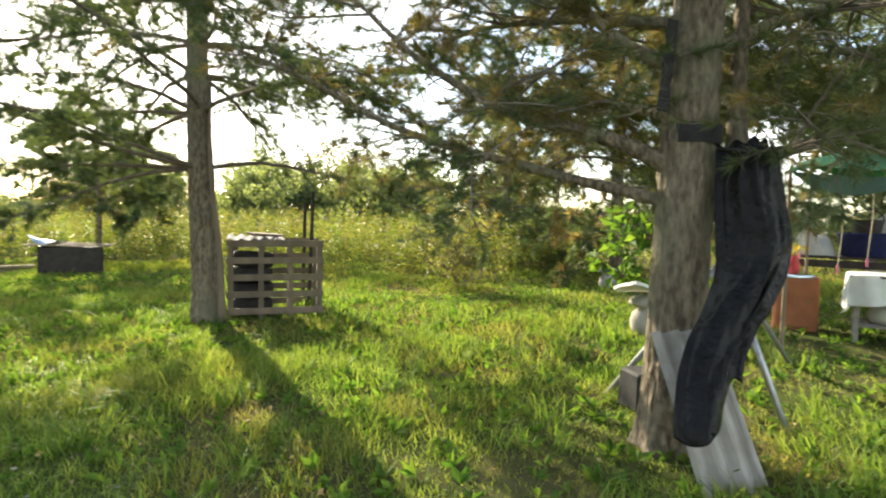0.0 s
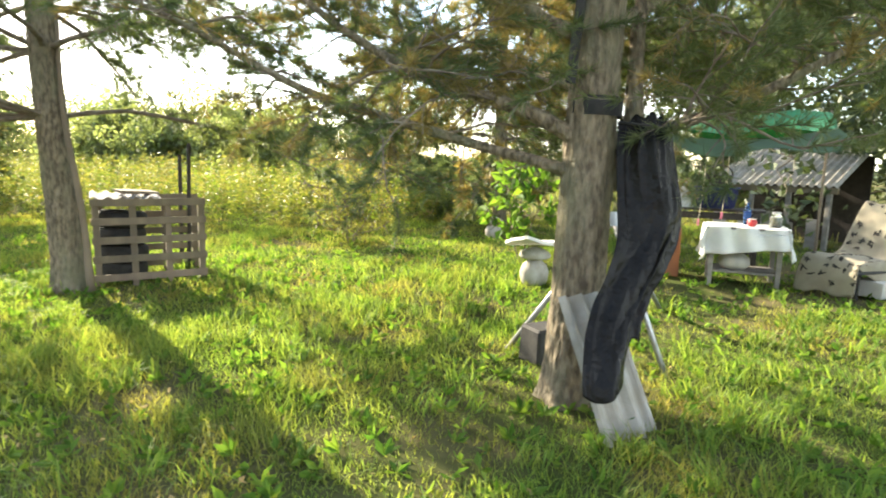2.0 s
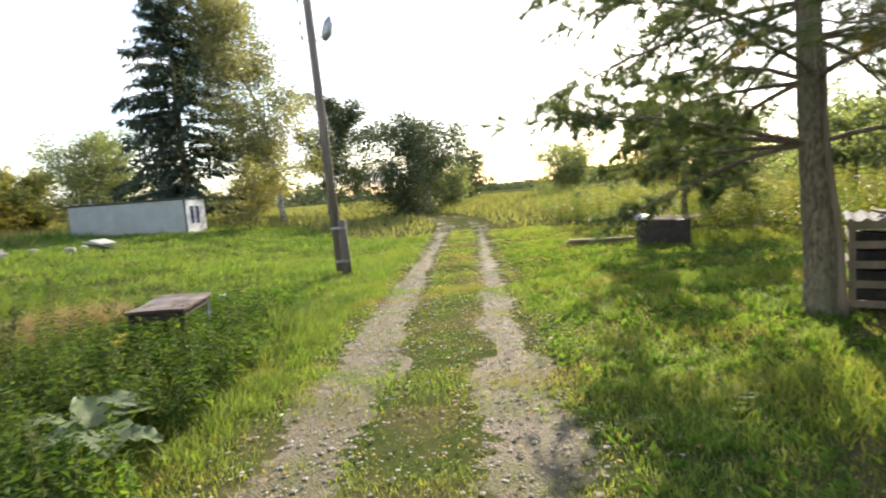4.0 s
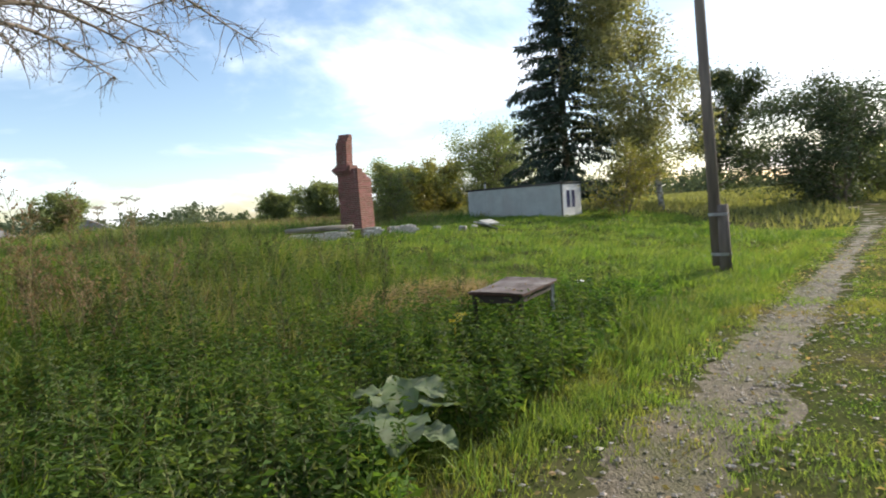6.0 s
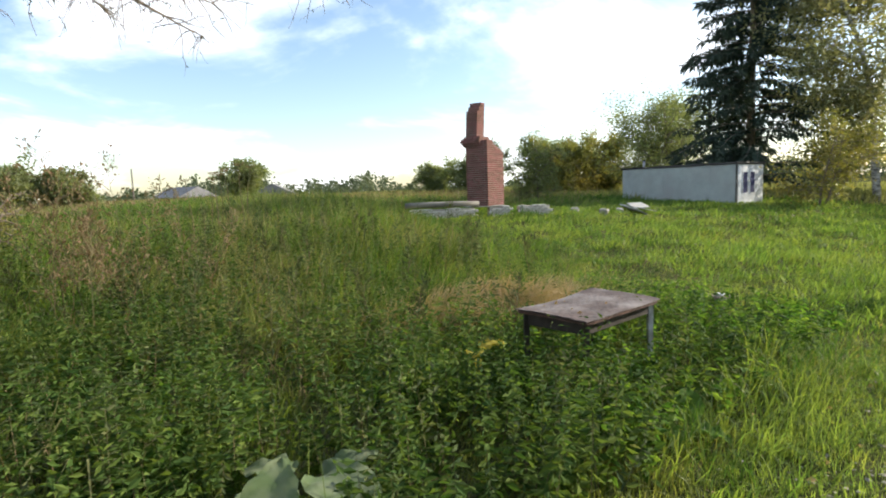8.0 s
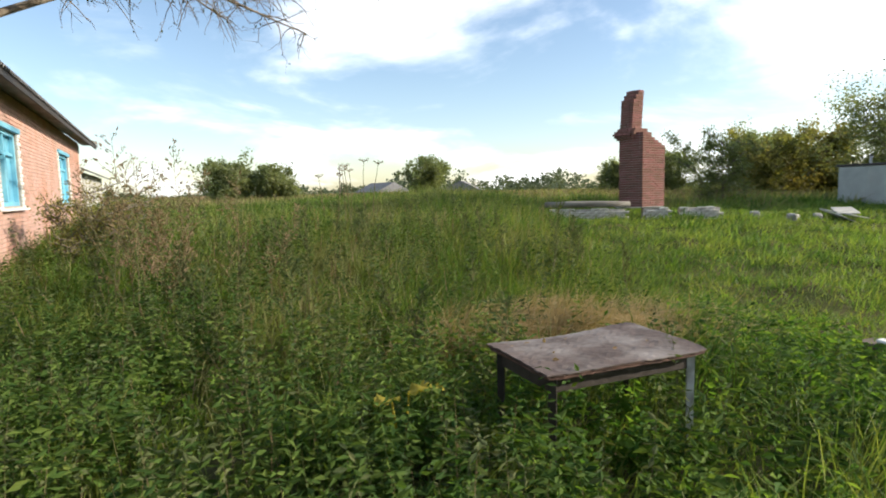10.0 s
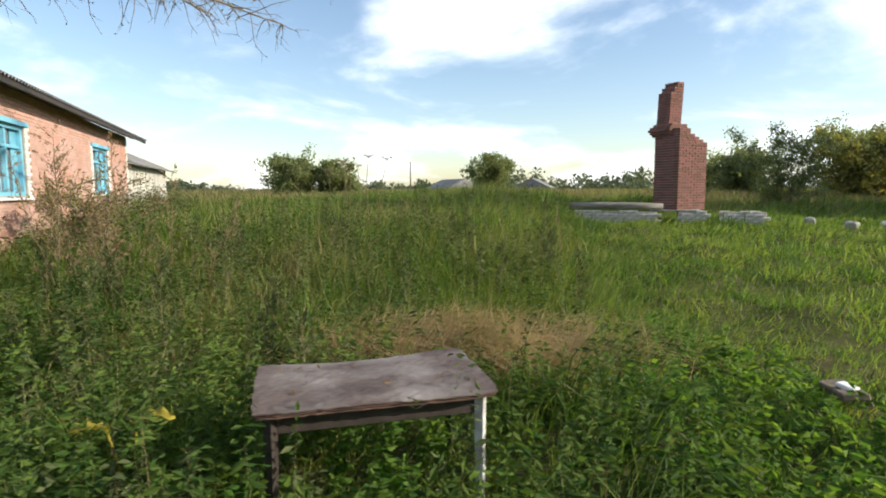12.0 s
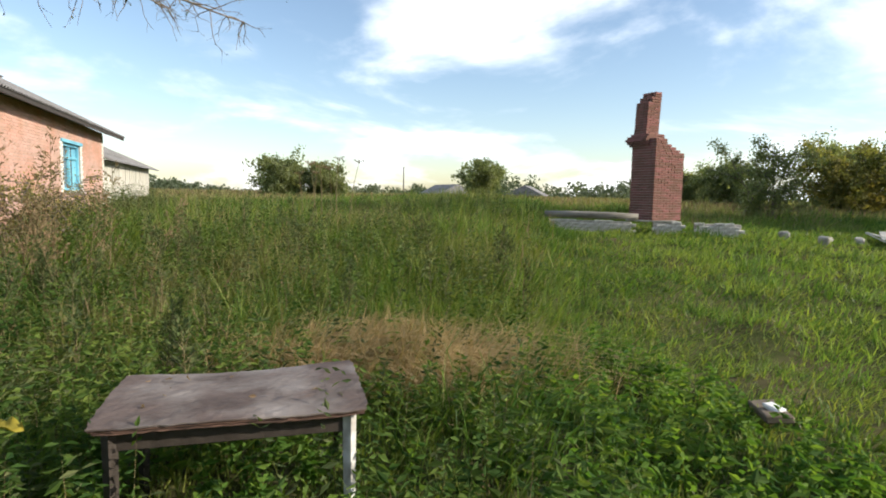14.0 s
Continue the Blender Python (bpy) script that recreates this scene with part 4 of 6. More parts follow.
x, y = -11.3 - 0.77 * u + 0.64 * v, -0.2 + 0.64 * u + 0.77 * v
blades(dry, x, y, r.uniform(0.3, 0.8, k), np.full(k, 0.0045), r, 0.5, wind=np.stack([-0.55 + 0.5 * np.sin(u * 4), 0.8 + 0.4 * np.cos(v * 9)], -1))
tagged(part("dry_grass", dry, M_DRY), "flattened straw-coloured dry grass beyond the table", "grass", kind="stuff")


def nettles(x, y, hmin, hmax, leaf, rng, pairs=9, width=0.45):
    """Upright leafy weeds: a stem each with leaf pairs."""
    lv, st = Geo(), Geo()
    k = len(x)
    h = rng.uniform(hmin, hmax, k)
    z = ground_z(x, y)
    tilt = rng.normal(0, 0.12, (k, 2))
    top = np.stack([x + tilt[:, 0] * h, y + tilt[:, 1] * h, z + h], -1)
    bot = np.stack([x, y, z], -1)
    a = rng.uniform(0, np.pi, k)
    sd = np.stack([np.cos(a), np.sin(a), 0 * a], -1) * 0.004
    v = np.stack([bot - sd, bot + sd, top], 1)
    st.add(v.reshape(-1, 3), np.arange(k)[:, None] * 3 + [0, 1, 2])
    for i in range(pairs):
        f = 0.3 + 0.7 * (i + 0.5) / pairs
        c = bot + (top - bot) * f
        ang = a + i * np.pi / 2 + rng.normal(0, 0.3, k)
        for sgn in (1, -1):
            d = np.stack([np.cos(ang) * sgn, np.sin(ang) * sgn, rng.normal(0.0, 0.3, k)], -1)
            leaf_cards(lv, c, leaf * (1.15 - 0.55 * f), width, rng, ahead=d * 1.6, droop=0.15)
    return lv, st


x, y = scatter(-17, 0, -9, 4, 72, r)
s, p = along_across(x, y)
deep = weed_edge(s) - p
keep = (deep > 0.3 * lumps(x * 2, y * 2)) & (s < 6.2 + 0.4 * lumps(x, y * 2)) & (s > -5.5) & ~((np.abs(x + 9.3) < 0.5) & (np.abs(y - 1.2) < 0.5)) & (np.hypot(x + 5.83, y - 0.08) > 0.42) & (np.hypot(x + 6.48, y + 0.07) > 0.38)
keep &= (r.random(len(x)) < np.clip(1.25 - deep * 0.16 - 0.15 * np.clip(s, 0, 6), 0.12, 1)) & (lumps(x * 2.7 + 1, y * 2.4) + 0.5 * lumps(x * 5, y * 5.3) > -0.5)
x, y, deep = x[keep], y[keep], deep[keep]
dark = r.random(len(x)) < 0.85
for pick, nm, mat, lab, lo, hi, lf in ((dark, "nettle", M_WEED, "dark green nettles beside the track", 0.34, 0.8, 0.11),
                                       (~dark, "willowherb", M_MUGWORT, "dull olive willowherb among the nettles", 0.45, 0.95, 0.085)):
    lv, st = nettles(x[pick], y[pick], lo, hi, lf, r, pairs=11, width=0.38)
    tagged(part(nm + "_patch", lv, mat), lab, "weeds", kind="stuff")
    tagged(part(nm + "_stems", st, M_STEM), "stems of the weeds beside the track", "weeds", kind="stuff")
x, y = scatter(-13.5, -1, -4.5, 4, 30, r)
s, p = along_across(x, y)
keep = (p < weed_edge(s) + 0.15) & (p > -6.5) & (s > -4) & (s < 7.5) & (lumps(x * 2.3, y * 1.9) + 0.35 * (s - 1) / 3 > 0.15)
lv, st = nettles(x[keep], y[keep], 0.2, 0.46, 0.115, r, pairs=8, width=0.5)
tagged(part("light_weeds", lv, M_FERN), "light green ground elder among the nettles", "weeds", kind="stuff")
# tall weeds behind the lawn
x, y = scatter(-26, 3.2, 11.6, 22, 9, r)
line = 12.4 + 0.05 * (x + 2) ** 2 * (x > -2) + 0.25 * np.clip(-x - 7, 0, 20)
keep = (y > line + 0.5 * lumps(x, y)) & (along_across(x, y)[1] > 4)
x, y = x[keep], y[keep]
lv, st = nettles(x, y, 0.6, 1.6, 0.14, r, pairs=15, width=0.36)
tagged(part("tall_weeds", lv, M_MEADOW), "sunlit tall weeds behind the lawn", "weeds", kind="stuff")
tagged(part("weed_stalks", st, M_STEM), "stalks of the tall weeds", "weeds", kind="stuff")
keep = r.random(len(x)) < 0.6
lv, st = nettles(x[keep] + 0.1, y[keep], 0.9, 1.65, 0.12, r, pairs=14)
tagged(part("goldenrod", lv, M_LEAF_Y), "yellowing weeds behind the lawn", "weeds", kind="stuff")
# meadow weeds, mugwort stalks
x, y = scatter(-24, -2, -14, 0, 1.3, r)
s, p = along_across(x, y)
keep = (tall(s, p) > 0.5) & (p < -4.5)
hl = r.uniform(0, 14, 210)
hx, hy = -14.4 + 0.423 * hl - 0.906 * r.uniform(0.3, 2.6, 210), -21.4 + 0.906 * hl + 0.423 * r.uniform(0.3, 2.6, 210)
x, y, keep = np.r_[x, hx], np.r_[y, hy], np.r_[keep, np.full(210, True)]
lv, st = nettles(x[keep], y[keep], 0.6, 1.25, 0.12, r, pairs=13, width=0.3)
tagged(part("mugwort", lv, M_MUGWORT), "brown-green mugwort stalks in the meadow", "weeds", kind="stuff")
tagged(part("mugwort_stalks", st, M_STEM), "mugwort stalks in the meadow", "weeds", kind="stuff")

# branching mugwort standing over the meadow
def mugwort_plants(x, y, h, rng):
    """Branching stalks with narrow leaves along every branch."""
    st, lv = Geo(), Geo()
    for px, py, ph in zip(x, y, h):
        foot = (px, py, float(ground_z(px, py)))
        main = wander(foot, (rng.normal(0, 0.1), rng.normal(0, 0.1), 1), ph, 10, rng, 0.05)
        tube(st, main, np.linspace(0.009, 0.002, len(main)), 4, cap=False)
        for f in np.linspace(0.22, 0.98, 20):
            q = f * 9.99
            i = int(q)
            c = main[i] + (main[i + 1] - main[i]) * (q - i)
            a = rng.uniform(0, 6.28)
            side = wander(c, (math.cos(a) * 0.7, math.sin(a) * 0.7, 0.8), ph * (0.06 + 0.24 * (1 - f)), 4, rng, 0.12)
            tube(st, side, np.linspace(0.004, 0.0015, len(side)), 3, cap=False)
            n = 11
            pp = side[rng.integers(1, 5, n)] + rng.normal(0, 0.018, (n, 3))
            leaf_cards(lv, pp, 0.06, 0.32, rng, ahead=np.tile(unit(side[-1] - side[0]), (n, 1)))
    return lv, st


x, y = np.r_[r.normal(-9.1, 0.35, 7), r.normal(-9.9, 0.7, 8)], np.r_[r.normal(-4.8, 0.3, 7), r.normal(-5.3, 0.7, 8)]
lv, st = mugwort_plants(x, y, np.r_[r.uniform(2.0, 2.6, 7), r.uniform(1.3, 1.9, 8)], r)
tagged(part("tall_mugwort", lv, M_SEED), "tall dry mugwort standing over the meadow", "weeds", kind="stuff")
tagged(part("tall_mugwort_stalks", st, M_STEM), "stalks of the tall dry mugwort", "weeds", kind="stuff")
x, y = r.uniform(-16, -8, 46), r.uniform(-7, 0.5, 46)
s, p = along_across(x, y)
keep = (tall(s, p) > 0.6) & (np.hypot(x + 11.3, y + 0.2) > 1.3) & (p < -4.3)
lv, st = mugwort_plants(x[keep], y[keep], r.uniform(0.75, 1.2, keep.sum()), r)
tagged(part("green_mugwort", lv, M_MUGWORT), "dark green mugwort standing in the meadow", "weeds", kind="stuff")
tagged(part("green_mugwort_stalks", st, M_STEM), "stalks of the green mugwort", "weeds", kind="stuff")
# dry umbels over the far grass
hog = thing("dry_hogweed", "dry brown hogweed stalks with bare umbels in the meadow", "plant", put_on(-16.1, -7.85))
for k in range(7):
    fx, fy, hh = r.normal(0, 0.55), r.normal(0, 0.55), r.uniform(1.45, 2.1)
    g = Geo()
    stalk = wander((fx, fy, 0), (r.normal(0, 0.06), r.normal(0, 0.06), 1), hh, 7, r, 0.04)
    tube(g, stalk, np.linspace(0.014, 0.006, 8), 5)
    stem = part("stalk", g, M_STEM, hog)
    g = Geo()
    for a in np.linspace(0, 6.28, 15)[:-1]:
        tip = stalk[-1] + np.array([math.cos(a) * 0.13, math.sin(a) * 0.13, 0.09]) * r.uniform(0.5, 1.1)
        tube(g, [stalk[-1], (stalk[-1] + tip) / 2 + [0, 0, 0.01], tip], [0.004, 0.003, 0.003], 3, cap=False)
        leaf_cards(g, np.repeat(tip[None], 5, 0), 0.035, 0.5, r)
    part("umbel", g, M_SEED, stem)


# ---- things: meadow side ----
def gz(x, y):
    return float(ground_z(x, y))


def yaw_of(dx, dy):
    return math.degrees(math.atan2(dy, dx))


# old table in the nettles
TT = pose(-9.37, 1.21, -0.12, 0, 0, yaw_of(-0.88, 0.475) + 180)
old_table = thing("old_table", "weathered table with split plywood top among nettles", "table", TT)
r = np.random.default_rng(41)


def ply(sx, sy, thick, z0, seed, warp):
    """A warped sheet with frayed edges."""
    rr = np.random.default_rng(seed)
    nx, ny = 34, 22
    u, v = np.meshgrid(np.linspace(-1, 1, nx), np.linspace(-1, 1, ny), indexing="ij")
    fray = 1 - 0.02 * rr.random((nx, ny)) * (np.maximum(np.abs(u), np.abs(v)) > 0.94)
    cut = np.clip(np.abs(u) + np.abs(v) - 1.82, 0, 1) * 0.25
    x, y = u * sx / 2 * fray * (1 - cut * 0.4), v * sy / 2 * fray * (1 - cut)
    z = z0 + 0.5 * warp * np.clip((-u - v) / 2 - 0.72, 0, 1) * 4 + warp * (u**2 * 0.4 - v**2 * 0.5 + 0.3 * np.sin(u * 3 + 1) * v) + rr.normal(0, 0.0012, (nx, ny))
    top = np.stack([x, y, z + thick], -1).reshape(-1, 3)
    bot = np.stack([x, y, z], -1).reshape(-1, 3)
    i, j = np.meshgrid(np.arange(nx - 1), np.arange(ny - 1), indexing="ij")
    a = (i * ny + j).reshape(-1)
    f = np.stack([a, a + ny, a + ny + 1, a + 1], -1)
    rim = [(k, 0) for k in range(nx)] + [(nx - 1, k) for k in range(1, ny)] + [(k, ny - 1) for k in range(nx - 2, -1, -1)] + [(0, k) for k in range(ny - 2, 0, -1)]
    q = np.array([i_ * ny + j_ for i_, j_ in rim])
    q2 = np.roll(q, -1)
    n = nx * ny
    return Geo().add(np.concatenate([top, bot]), f, f[:, ::-1] + n, np.stack([q, q + n, q2 + n, q2], -1))


part("tabletop", ply(1.3, 0.8, 0.007, 0.762, 1, 0.026), M_TABLETOP, old_table)
for k, z in enumerate((0.744, 0.731)):
    part("ply_layer", ply(1.285 - 0.01 * k, 0.785, 0.008, z, 5 + k, 0.012), M_TABLEEDGE, old_table, "splitting reddish plywood layer")
for sy in (-1, 1):
    part("apron", block(1.1, 0.025, 0.1, 0.003, (0, sy * 0.31, 0.672)), M_TABLEFRAME, old_table)
for sx in (-1, 1):
    part("apron", block(0.025, 0.6, 0.1, 0.003, (sx * 0.55, 0, 0.672)), M_TABLEFRAME, old_table)
for sx, sy, mat in ((-1, 1, M_PEEL), (1, -1, M_TABLEFRAME), (-1, -1, M_TABLEFRAME), (1, 1, M_TABLEFRAME)):
    g = Geo(); tube(g, [(sx * 0.56, sy * 0.32, -0.02), (sx * 0.555, sy * 0.318, 0.5), (sx * 0.555, sy * 0.318, 0.725)], [0.026, 0.034, 0.036], 4)
    part("leg", g, mat, old_table, "leg with peeling white paint" if mat is M_PEEL else "")
# chips and fallen scraps on the top
for k in range(9):
    px, py = r.uniform(-0.5, 0.5), r.uniform(-0.3, 0.3)
    g = Geo(); leaf_cards(g, np.array([[px, py, 0.776]]), 0.05, 0.5, r, ahead=np.array([[r.normal(), r.normal(), 0.1]]))
    tagged(part("dry_leaf", g, M_SEED, None, m=TT), "curled dry leaf on the old table", "leaf", "leaves on the old table")


def burdock(x, y, size, n, seed, mat, label, lift=0.0):
    """A rosette of big ribbed wavy leaves on stalks."""
    rr = np.random.default_rng(seed)
    t = thing("burdock", label, "plant", put_on(x, y))
    for k in range(n):
        a = k * 2.4 + rr.uniform(-0.3, 0.3)
        g = Geo()
        nu, nv = 12, 9
        u, v = np.meshgrid(np.linspace(0, 1, nu), np.linspace(-1, 1, nv), indexing="ij")
        wid = 0.62 * np.sin(np.pi * (0.1 + 0.9 * u) ** 0.75) ** 0.7 + 0.02
        s = size * rr.uniform(0.7, 1.15)
        lx = u * s
        ly = v * wid * s * 0.62 * (1 + 0.06 * np.sin(u * 22))
        lz = -0.35 * s * u**2 + np.abs(v) * wid * 0.12 * s + 0.02 * np.sin(u * 17 + v * 5) * np.abs(v)
        st = s * rr.uniform(0.5, 0.9)
        el = rr.uniform(0.7, 1.2)
        ox, oz = math.cos(el) * st, math.sin(el) * st + lift
        tilt = rr.uniform(-0.1, 0.9)
        xx, zz = ox + lx * math.cos(tilt) - lz * math.sin(tilt), oz + lx * math.sin(tilt) + lz * math.cos(tilt)
        P = np.stack([xx * math.cos(a) - ly * math.sin(a), xx * math.sin(a) + ly * math.cos(a), zz], -1)
        i, j = np.meshgrid(np.arange(nu - 1), np.arange(nv - 1), indexing="ij")
        q = (i * nv + j).reshape(-1)
        g.add(P, np.stack([q, q + nv, q + nv + 1, q + 1], -1))
        tube(g, [(0, 0, 0), (ox * math.cos(a) * 0.6, ox * math.sin(a) * 0.6, oz * 0.6), (ox * math.cos(a), ox * math.sin(a), oz)], [0.012, 0.009, 0.006], 5)
        part("leaf", g, mat, t, smooth=True)
    return t


burdock(-5.83, 0.08, 0.43, 5, 1, M_BURDOCK, "pale dusty burdock beside the track", 0.14)
burdock(-6.48, -0.07, 0.4, 4, 2, M_BURDOCK, "pale dusty burdock beside the track", 0.18)
burdock(-8.0, 1.95, 0.26, 5, 3, M_FERN, "green burdock in front of the old table")
burdock(-8.95, 2.2, 0.24, 5, 6, M_FERN, "green burdock in front of the old table")
burdock(-8.3, 0.38, 0.2, 2, 4, M_YELLOW, "yellowed burdock leaves standing among nettles", 0.42)

# ruined chimney
K = np.array([-23.45, -3.35])
CHZ = 1.13
CH = pose(K[0], K[1], 0, 0, 0, yaw_of(0.963, -0.275))
chimney = thing("ruined_chimney", "ruined red brick stove chimney standing alone on its footing", "chimney", CH)
brick_mesh = bm_mesh(block(0.245, 0.118, 0.064, 0.004, jitter=0.002, seed=3), "brick")
brick_mesh.materials.append(M_BRICK)
ROW = 0.0745
cores, rear = [], []


def ring(parent, x0, x1, y0, y1, z, odd, rnd, show_back=False):
    """One course round a rectangle; the two sides that face the track are single bricks, the rear ones are joined."""
    def run(a0, a1, fixed, along_x, single):
        pos = a0 + (0.0 if odd else 0.125)
        if not odd:
            lay(a0 + 0.0625, fixed, along_x, 0.125, single)
        while pos < a1 - 0.02:
            length = min(0.25, a1 - pos)
            lay(pos + length / 2, fixed, along_x, length, single)
            pos += 0.25

    def lay(c, fixed, along_x, length, single):
        m = (pose(c, fixed, z, 0, 0, rnd.uniform(-1.2, 1.2)) if along_x else pose(fixed, c, z, 0, 0, 90 + rnd.uniform(-1.2, 1.2)))
        m = Matrix.Translation((rnd.uniform(-0.004, 0.004), rnd.uniform(-0.004, 0.004), 0)) @ m @ Matrix.Diagonal(((length - 0.007) / 0.245, 1, 1, 1))
        if single:
            part("brick", brick_mesh, None, parent, m=m)
        else:
            rear.append(m)

    run(x0, x1, y1 - 0.06, True, True)
    run(y0, y1 - 0.13, x1 - 0.06, False, True)
    run(x0, x1, y0 + 0.06, True, False)
    run(y0 + 0.13, y1 - 0.13, x0 + 0.06, False, False)


rnd = random.Random(9)
z = CHZ + 0.035
n_body = 31
for c in range(n_body):
    cut = 0.0
    if c > 25:
        cut = 0.25 * (c - 25) * 0.72
    ring(chimney, -1.17 + min(cut, 0.72), 0, -0.88, 0, z, c % 2, rnd)
    cores.append(block(1.13 - min(cut, 0.72), 0.84, ROW, 0, (-0.585 + min(cut, 0.72) / 2, -0.44, z)))
    z += ROW
body_top = z
for c, out in enumerate((0.05, 0.1, 0.14, 0.1, 0.03)):
    zc = body_top - 3 * ROW + c * ROW
    ring(chimney, -0.62, out, -0.9 - out, -0.28 + out * 0.3, zc, c % 2, rnd)
    cores.append(block(0.6, 0.6, ROW, 0, (-0.3, -0.6, zc)))
z = body_top + 2 * ROW
for c in range(16):
    lean = 0.005 * c
    w = 0.5 if c < 12 else 0.38 if c < 14 else 0.27
    ring(chimney, -0.56 + lean * 0.3, -0.56 + lean * 0.3 + w, -0.9 + lean, -0.9 + lean + 0.46, z, c % 2, rnd)
    cores.append(block(w - 0.04, 0.42, ROW, 0, (-0.56 + w / 2, -0.67 + lean, z)))
    z += ROW
part("mortar_core", merge(*cores), M_MORTAR, chimney, "lime mortar between the bricks")["kind"] = "stuff"
g = bmesh.new()
for m in rear:
    t0 = bmesh.new(); t0.from_mesh(brick_mesh)
    t0.transform(m)
    me = bpy.data.meshes.new("tmp"); t0.to_mesh(me); t0.free(); g.from_mesh(me); bpy.data.meshes.remove(me)
part("rear_brickwork", g, M_BRICK, chimney)["kind"] = "stuff"

# white brick footing under it
FD = unit(np.array([-0.53, 0.85]))
FO = pose(-21.75, -5.75, 0, 0, 0, yaw_of(*FD))
footing = thing("brick_footing", "low crumbling white brick footing of a burnt house", "footing", FO)
wb = bm_mesh(block(0.245, 0.12, 0.075, 0.005, jitter=0.003, seed=8), "brick")
wb.materials.append(M_WBRICK)
runs = ((0.1, 2.4, 0.0), (2.95, 3.75, 0.15), (4.05, 5.25, 0.1))
core = []
for a, b, back in runs:
    for row in range(7):
        x = a + (0.12 if row % 2 else 0)
        while x < b - 0.1:
            if not (row == 6 and rnd.random() < 0.3):
                part("brick", wb, None, footing, m=pose(x + 0.12, back + rnd.uniform(-0.012, 0.012), 0.55 + row * 0.086, 0, 0, rnd.uniform(-2, 2)))
            x += 0.255
    core.append(block(b - a - 0.04, 0.3, 0.55, 0.01, ((a + b) / 2, back + 0.16, 0.8)))
part("mortar_core", merge(*core), M_MORTAR, footing)
part("hearth_slab", block(1.35, 1.0, 0.035, 0.006, (2.95, 0.65, 1.108)), M_CONCRETE, footing)
lg = thing("charred_log", "old wall log lying on the white footing", "log", FO @ pose(1.2, 0.05, 1.24, 0, 0, 1.5))
g = Geo(); tube(g, [(-1.25, 0, 0), (-0.4, 0, 0.012), (0.5, 0, 0), (1.35, 0, -0.015)], [0.09, 0.1, 0.095, 0.085], 14, wob=0.07, rng=r)
part("bark", g, M_GREYWOOD, lg, smooth=True)

for k, (x, y, a, sx, sy, mat, lab, nm) in enumerate((
        (-25.6, -0.6, 20, 0.3, 0.25, M_CONCRETE, "loose white bricks in the grass", "brick_rubble"), (-25.0, 0.5, 60, 0.3, 0.2, M_CONCRETE, "grey rubble stone in the grass", "rubble_stone"),
        (-26.2, 1.0, 10, 0.3, 0.25, M_CONCRETE, "pale block lying in the grass", "rubble_stone"))):
    part(nm, block(sx, sy, 0.3, 0.04, jitter=0.03, seed=k), mat, None, m=pose(x, y, gz(x, y) + 0.05, 4, 6, a))
    tagged(scene.collection.objects[-1], lab, "rubble")
pile = thing("board_pile", "pile of old pale boards and sheet in the grass", "boards", pose(-26.5, 1.5, gz(-26.5, 1.5) + 0.02, 0, 0, 25))
for k, (a, tx, ty, z) in enumerate(((0, 0, 0, 0.12), (9, 0.1, 0.1, 0.2), (-14, -0.1, 0.2, 0.28))):
    part("board", block(1.5, 0.55, 0.03, 0.004, turn=pose(tx, ty, z, 14 * (k - 1) - 12, 5, a)), M_PALEBOARD, pile)

# construction trailer
CD = unit(np.array([0.586, 0.81]))
CAB = pose(-31.86, 5.73, 0.42, 0, 0, yaw_of(*CD))
cabin = thing("site_trailer", "grey sheet-metal site trailer with a dark flat roof", "trailer", CAB)
part("body", block(6.0, 2.4, 2.0, 0.03, (-3.0, 1.2, 1.0)), M_CABIN, cabin)
part("roof", block(6.12, 2.52, 0.09, 0.02, (-3.0, 1.2, 2.045)), M_CABINTRIM, cabin, "dark felt roof edge")
for k in range(6):
    part("panel_seam", block(0.03, 0.012, 1.95, 0.002, (-0.02 - k * 1.19, -0.004, 1.0)), M_CABIN, cabin)
part("corner_post", block(0.06, 0.06, 2.0, 0.008, (0.005, -0.005, 1.0)), M_CABINTRIM, cabin)
dor = part("end_panel", block(0.02, 2.2, 1.9, 0.006, (0.012, 1.22, 1.0)), M_PVC, cabin, "pale end panel")
for k in range(2):
    f = part("window", merge(block(0.03, 0.5, 0.05, 0.003, (0.03, 0.7 + k * 0.62, 1.66)), block(0.03, 0.5, 0.05, 0.003, (0.03, 0.7 + k * 0.62, 0.7)),
                             block(0.03, 0.05, 0.9, 0.003, (0.03, 0.475 + k * 0.62, 1.18)), block(0.03, 0.05, 0.9, 0.003, (0.03, 0.925 + k * 0.62, 1.18))), M_PVC, cabin)
    part("pane", block(0.012, 0.41, 0.92, 0, (0.03, 0.7 + k * 0.62, 1.18)), M_NAVY, f, "dark window pane")
g = Geo(); tube(g, [(-5.4, 1.0, 2.05), (-5.4, 1.0, 2.45)], [0.06, 0.06], 10)
part("stovepipe", g, M_ALU, cabin)
g = Geo(); tube(g, [(-5.4, 1.0, 2.42), (-5.4, 1.0, 2.5)], [0.1, 0.03], 10)
part("pipe_cap", g, M_CABINTRIM, cabin)

